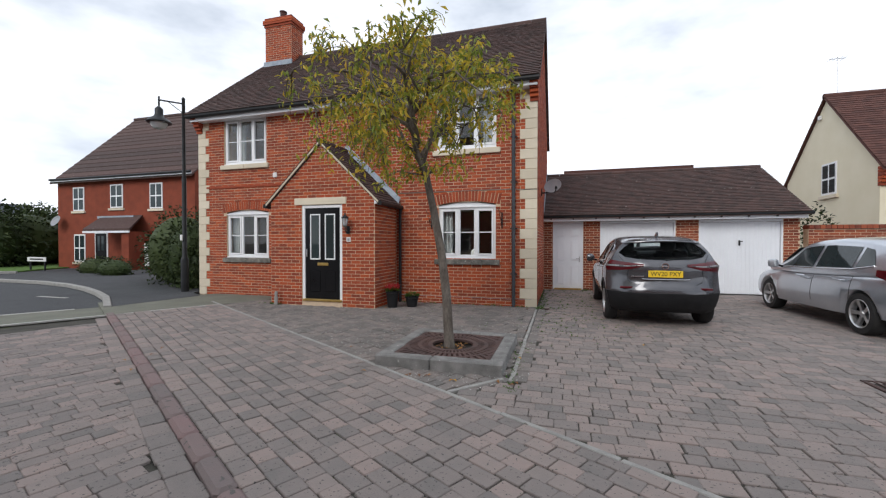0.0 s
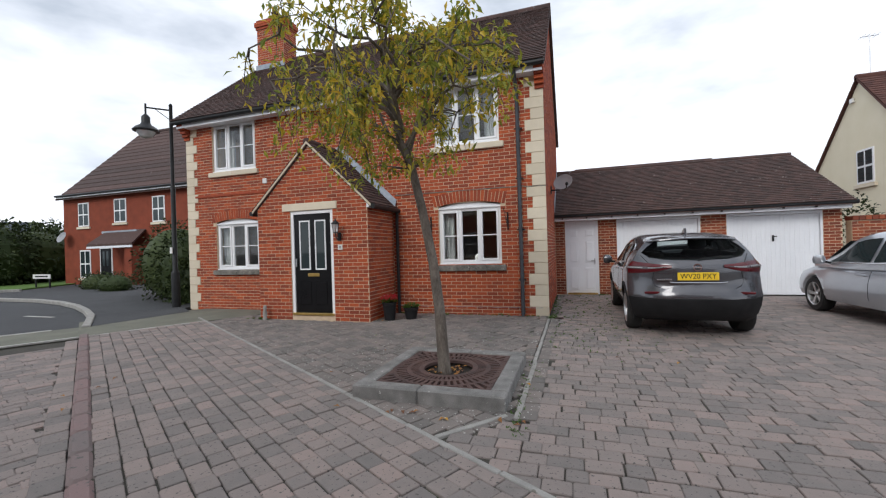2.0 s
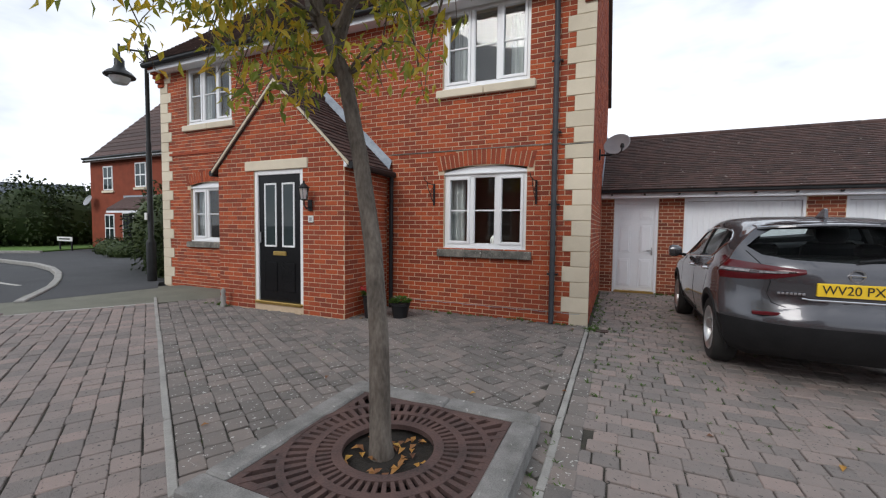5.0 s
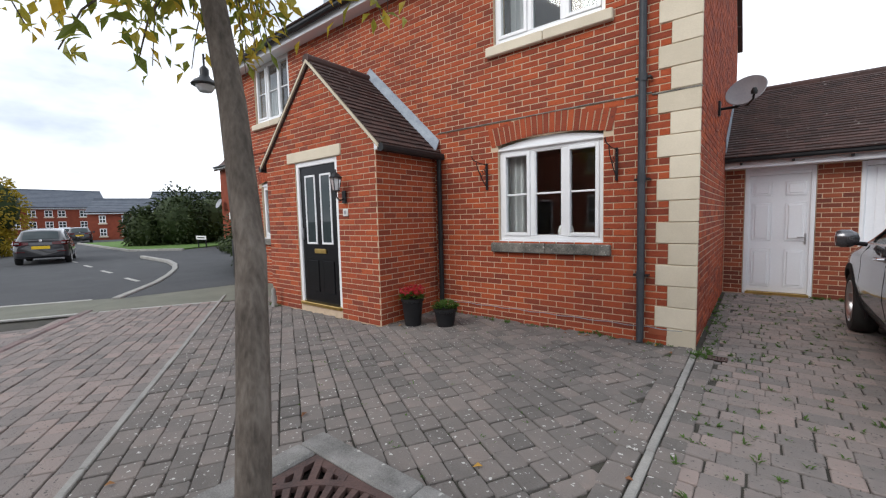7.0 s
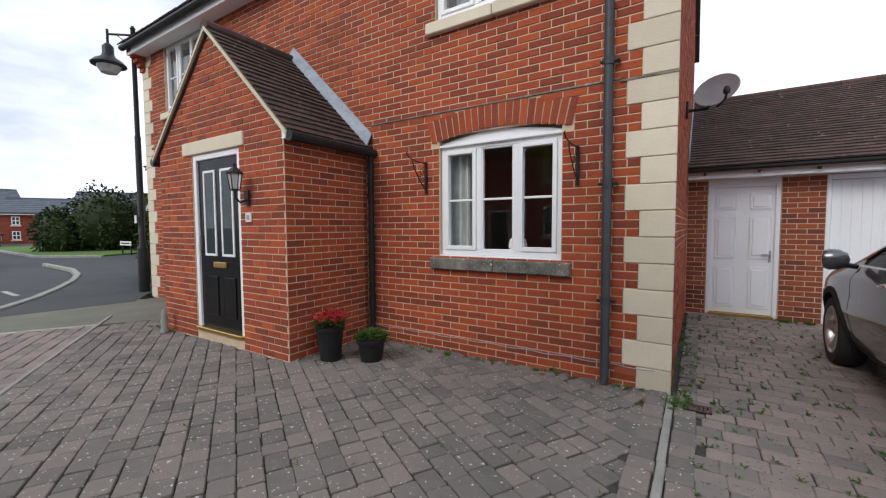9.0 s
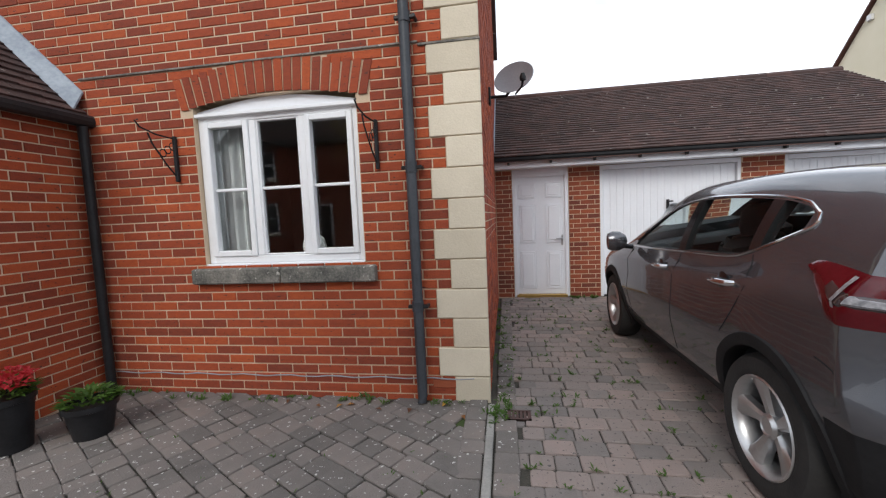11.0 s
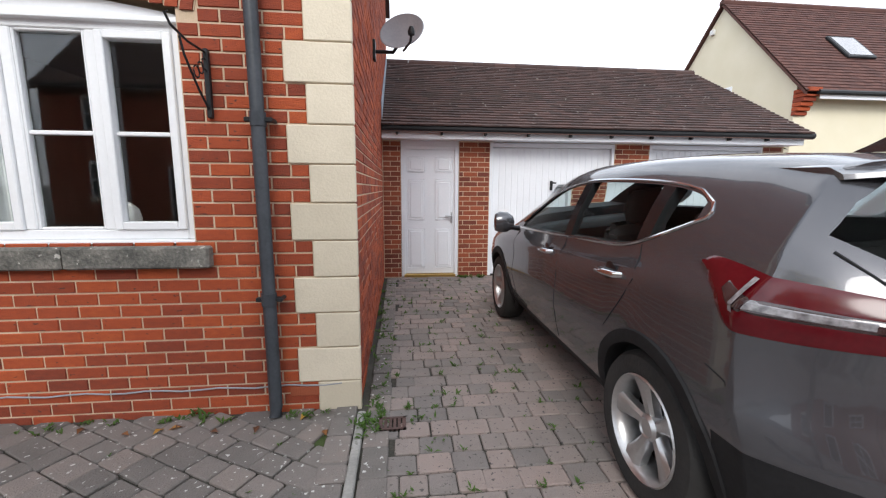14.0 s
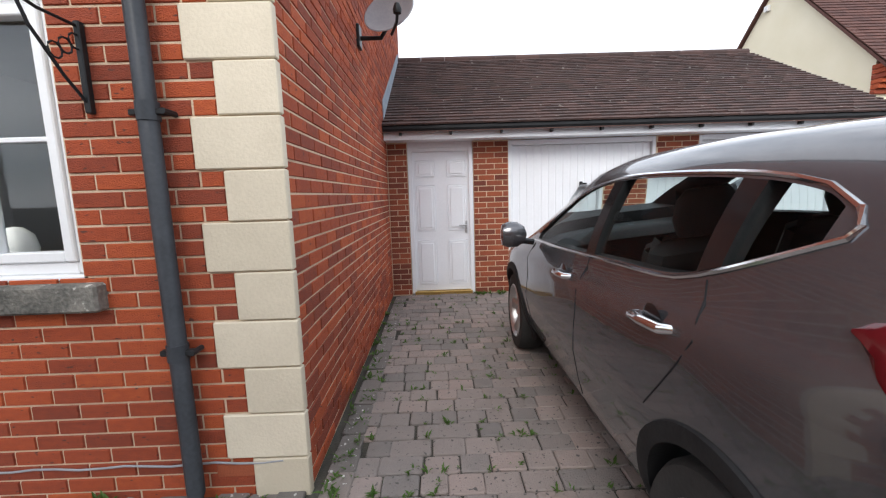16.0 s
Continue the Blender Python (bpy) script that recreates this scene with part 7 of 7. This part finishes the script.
def plain_house(label, m, w, d, eave, ridge, wall_mat, roof_mat, wins, doors=(), name="house", rows=True, group=""):
    """A gabled house: local x along its front, front at y = 0 facing -y."""
    o = m.translation
    h = empty(name, o.x, o.y, 0, label, "house", group)
    s = Shape()
    s.box((0, 0, -0.1), (w, d, eave), wall_mat, m)
    s.prism([m @ Vector(p) for p in ((0, 0, eave), (0, d, eave), (0, d / 2, ridge - 0.05))], m.to_3x3() @ Vector((w, 0, 0)), wall_mat)
    s.finish("wall", h)
    s = Shape()
    rise = (ridge - eave) / (d / 2)
    for k in (1, -1):
        a = (0, -0.3 if k > 0 else d + 0.3)
        n = max(6, int(d / 2 / 0.28)) if rows else 1
        for i in range(n):
            f0, f1 = i / n, (i + 1) / n
            y0, y1 = a[1] + (d / 2 - a[1]) * f0, a[1] + (d / 2 - a[1]) * f1
            z0, z1 = eave - 0.3 * rise + (ridge - eave + 0.3 * rise) * f0, eave - 0.3 * rise + (ridge - eave + 0.3 * rise) * f1
            s.prism([m @ Vector(p) for p in ((-0.15, y0, z0 + 0.02), (-0.15, y0, z0 + 0.13), (-0.15, y1, z1 + 0.085), (-0.15, y1, z1 + 0.02))], m.to_3x3() @ Vector((w + 0.3, 0, 0)), roof_mat)
    s.box((-0.15, d / 2 - 0.12, ridge + 0.02), (w + 0.15, d / 2 + 0.12, ridge + 0.16), roof_mat, m)
    s.finish("roof", h)
    s = Shape()
    s.box((-0.1, -0.3, eave - 0.24), (w + 0.1, -0.27, eave - 0.06), PAINT, m)
    s.tube([m @ Vector((-0.1, -0.34, eave - 0.06)), m @ Vector((w + 0.1, -0.34, eave - 0.06))], 0.06, GUTTER, 8)
    s.finish("fascia", h)
    for x0, x1, z0, z1, bars in wins:
        s = Shape()
        far_window(s, x0, x1, z0, z1, 0, m, bars)
        s.finish("window", h)
    for x0, x1, z1 in doors:
        s = Shape()
        s.soft((x0 - 0.08, -0.03, 0), (x1 + 0.08, 0.03, z1 + 0.08), UPVC, 0.01, m)
        s.soft((x0, -0.05, 0.05), (x1, -0.032, z1), DOORBLACK, 0.008, m)
        for k in (0.22, 0.58):
            xx = x0 + (x1 - x0) * k
            s.box((xx, -0.056, 0.95), (xx + (x1 - x0) * 0.2, -0.051, z1 - 0.15), CARGLASS, m)
        s.finish("door", h)
    return h


nb = plain_house("red brick neighbouring house with brown pantile roof", pose(-28.2, 16.5, 0), 10.2, 9.2, 5.05, 9.8, BRICK_FAR, TILE,
                 [(1.3, 2.2, 3.2, 4.55, (2, 2)), (4.25, 5.2, 3.3, 4.6, (2, 2)), (7.15, 8.05, 3.2, 4.56, (2, 2)), (1.35, 2.25, 0.3, 1.86, (2, 2))], [(3.1, 3.95, 1.9)])
s = Shape()
s.prism([(-23.9, 15.1, 1.98), (-20.6, 15.1, 1.98), (-21.6, 16.5, 2.75), (-24.6, 16.5, 2.75)], (0, 0, 0.12), TILE)
s.box((-23.9, 15.08, 1.88), (-20.6, 15.12, 1.98), PAINT)
s.box((-21.3, 15.2, -0.05), (-20.8, 16.5, 1.95), BRICK_FAR)
s.box((-24.7, 16.3, 2.72), (-22.0, 16.5, 2.85), LEAD)
hang(s.finish("porch"), nb)
s = Shape()
s.turned([(0.02, 0.0), (0.2, 0.03), (0.33, 0.1), (0.32, 0.11), (0.2, 0.05)], (-27.75, 16.2, 2.6), DISHGREY, 18, Matrix.Rotation(radians(65), 4, "X"))
hang(s.finish("dish"), nb)
s = Shape()
s.soft((-20.3, 15.6, 0.2), (-19.4, 15.75, 1.35), WHITEPLAIN, 0.02)
tagged(s.finish("meter_box"), "pale wall cabinet beside the neighbour's porch", "cabinet")

# cream rendered house beyond the garage
cream = empty("house", 9.3, 15.9, 0, "cream rendered house with red-brown tiled roof", "house")
s = Shape()
s.box((9.3, 15.9, -0.1), (20, 21.1, 3.85), CREAM)
s.prism([(9.3, 15.9, 3.85), (9.3, 21.1, 3.85), (9.3, 18.5, 6.6)], (10.7, 0, 0), CREAM)
s.finish("wall", cream)
s = Shape()
for sy, y0 in ((1, 15.6), (-1, 21.4)):
    u = Vector((0, 18.5 - y0, 6.72 - 3.62))
    s.prism([(9.2, y0, 3.62), (9.2, 18.5, 6.72), (9.2, 18.5, 6.64), (9.2, y0, 3.54)], (10.9, 0, 0), TILE_RED)
    if sy > 0:
        tile_slope(s, (9.2, y0 - 0.03, 3.61), (1, 0, 0), u, 10.9, u.length, TILE_RED, 0.13, 0.22, seed=13)
s.tube([(9.2, 18.5, 6.72), (20, 18.5, 6.72)], 0.1, TILE_RED, 8)
s.finish("roof", cream)
s = Shape()
for i in range(6):
    s.soft((9.27, 15.9 - 0.06 * (i + 1), 3.1 + 0.1 * i), (9.6, 15.95, 3.19 + 0.1 * i), BRICK, 0.006)
s.finish("corbel", cream)
s = Shape()
s.box((9.6, 15.58, 3.44), (20, 15.61, 3.58), PAINT)
s.tube([(9.5, 15.54, 3.58), (20, 15.54, 3.58)], 0.055, GUTTER, 8)
s.finish("fascia", cream)
s = Shape()
far_window(s, -0.42, 0.42, 3.1, 4.25, 0, pose(9.3, 18.3, 0, 0, 0, -90), (2, 2))
s.finish("window", cream)
s = Shape()
cs = math.atan2(3.1, 2.9)
s.soft((-0.42, -0.5, 0.03), (0.42, 0.5, 0.10), GUTTER, 0.02, Matrix.Translation((11.7, 16.9, 5.02)) @ Matrix.Rotation(cs, 4, "X"))
s.box((-0.34, -0.42, 0.101), (0.34, 0.42, 0.106), TAILCLEAR, Matrix.Translation((11.7, 16.9, 5.02)) @ Matrix.Rotation(cs, 4, "X"))
s.finish("skylight", cream)
s = Shape()
s.tube([(9.6, 18.5, 6.6), (9.6, 18.5, 8.1)], 0.012, STEEL, 6)
s.tube([(9.35, 18.5, 8.05), (9.85, 18.5, 8.05)], 0.01, STEEL, 6)
for k in range(4):
    s.tube([(9.4 + 0.13 * k, 18.3, 8.05), (9.4 + 0.13 * k, 18.7, 8.05)], 0.006, STEEL, 5)
s.soft((9.22, 18.75, 5.95), (9.3, 18.9, 6.1), WHITEPLAIN, 0.01)
s.finish("aerial", cream)

# garden wall right of the garage
s = Shape()
s.box((5.93, 12.62, -0.05), (16, 12.84, 1.70), MORTAR)
gwl = tagged(s.finish("garden_wall"), "red brick garden wall with brick coping", "wall", kind="structure")
s = Shape()
for i in range(88):
    s.soft((5.93 + i * 0.115, 12.58, 1.70), (6.035 + i * 0.115, 12.88, 1.80), BRICK_DARK, 0.006)
tagged(s.finish("coping", gwl), kind="stuff")
lay_bricks("brickwork", gwl, (0, 12.62, 0), (1, 0, 0), (0, -1, 0), brick_runs(5.93, 16, 0.0, 1.69, [], 15), BRICK_DARK)

# roof glimpsed beyond the garage
plain_house("distant house with low reddish tiled roof", pose(0.3, 24, 0), 6.9, 6, 3.6, 5.75, BRICK_FAR, TILE_RED, [])

# terrace at the end of the road
T = pose(-70, 5.0, -0.09, 0, 0, 90)
plain_house("three-storey red brick terrace with blue-grey slate roof", T, 14.3, 8, 4.0, 6.3, BRICK_FAR, SLATE,
            [(x, x + 0.75, z, z + 0.8, (2, 2)) for z in (1.4, 2.8) for x in (6.6, 8.1, 9.3, 11.4, 12.7, 5.2, 3.8)] + [(7.0, 7.6, 0.0, 1.0, (1, 1)), (12.4, 13.4, 0.1, 0.9, (1, 1)), (9.0, 10.0, 0.1, 0.9, (1, 1))], [(8.0, 8.5, 0.9), (10.8, 11.3, 0.9)])
plain_house("pale brick house on the far road", pose(-56, 14.6, -0.09, 0, 0, 60), 5, 5, 3.0, 4.4, BRICK_FAR, SLATE, [(1, 1.6, 0.4, 1.2, (2, 2)), (3, 3.6, 0.4, 1.2, (2, 2)), (1, 1.6, 1.8, 2.6, (2, 2)), (3, 3.6, 1.8, 2.6, (2, 2))])
plain_house("red brick house behind the hedge", pose(-45, 17.0, -0.09, 0, 0, 60), 6, 5, 2.9, 4.6, BRICK_FAR, SLATE, [(1, 1.7, 0.4, 1.3, (2, 2)), (3.4, 4.1, 1.7, 2.5, (2, 2)), (1, 1.7, 1.7, 2.5, (2, 2))])
plain_house("red brick terrace beyond the yellow tree", pose(-62, -4.0, -0.09, 0, 0, 90), 8.6, 7, 4.2, 6.6, BRICK_FAR, TILE, [(x, x + 0.8, z, z + 0.9, (2, 2)) for z in (0.5, 2.4) for x in (1, 3.2, 5.4, 7.2)])
# houses across the lane, seen mirrored in the windows
for x0, lab in ((-12.8, "red brick house across the lane"), (-3.5, "red brick house opposite with white windows")):
    plain_house(lab, pose(x0 + 9, -4.8, 0, 0, 0, 180), 9.2, 7, 4.9, 8.2, BRICK_FAR, TILE,
                [(1.2, 2.4, 3.3, 4.5, (2, 2)), (6.6, 7.8, 3.3, 4.5, (2, 2)), (1.2, 2.4, 0.9, 2.2, (2, 2)), (6.6, 7.8, 0.9, 2.2, (2, 2))], [(4.1, 5.0, 2.0)])
# dashes and kerb of the far road
s = Shape()
for k in range(5):
    s.box((-13.5 - 3 * k, 7.6 + 0.1 * k, -0.088), (-12.4 - 3 * k, 7.7 + 0.1 * k, -0.084), ROADLINE)
tagged(s.finish("road_marking"), "worn white dashes on the tarmac road", "road marking", kind="structure")
s = Shape()
for a, b in (((-19, 4.2), (-26, 5.6)), ((-26, 5.6), (-45, 9.5)), ((-27.4, 11.1), (-45, 11.9)), ((-24.8, 12.9), (-27.4, 11.1))):
    d = Vector((b[0] - a[0], b[1] - a[1], 0))
    s.soft((0, -0.08, -0.1), (d.length, 0.08, 0.03), EDGING, 0.015, Matrix.Translation((*a, 0)) @ Matrix.Rotation(math.atan2(d.y, d.x), 4, "Z"))
tagged(s.finish("kerb"), "pale concrete kerbs along the far road", "kerb", kind="structure")

# ---- setts, last ----
LANE_TURN = 70
lay_setts(pavement, "setts", -30.1, (-12, 14, 1.115, 3), walkway, SETT, 0.0, seed=21, l=0.172, w=0.138)
lay_setts(pavement, "setts", -30.1, (-12, 14, 2.926, 16), forecourt, SETT_OLD, 0.0, part_area=(-2.6, -0.6, 6.4, 8.9), limit=150, seed=22, l=0.172, w=0.138)
lay_setts(pavement, "setts", 0, (-1.4, 11, -3.0, 12.5), drive, SETT, 0.0, part_area=(-0.4, 1.0, 6.5, 9.3), limit=120, seed=23, l=0.172, w=0.138)
lay_setts(lane, "setts", LANE_TURN, (-13, 11, -12, 9), lane_area, SETT, -0.035, seed=24, l=0.172, w=0.132)
lay_setts(lane, "setts", -30.1, (-11, 9, 0.833, 0.90), lambda x, y: x * D.x + y * D.y > -9.95, SETT, -0.026, seed=25)
# upright rows on both sides of the edging strip by the drive
lay_setts(pavement, "setts", 90, (5.86, 9.0, 0.575, 0.60), lambda x, y: y < 9.0, SETT_OLD, 0.007, seed=26, l=0.172, w=0.138)
lay_setts(pavement, "setts", 90, (4.35, 12.5, 0.382, 0.40), lambda x, y: y < 12.5, SETT_OLD, 0.007, seed=27, l=0.172, w=0.138)
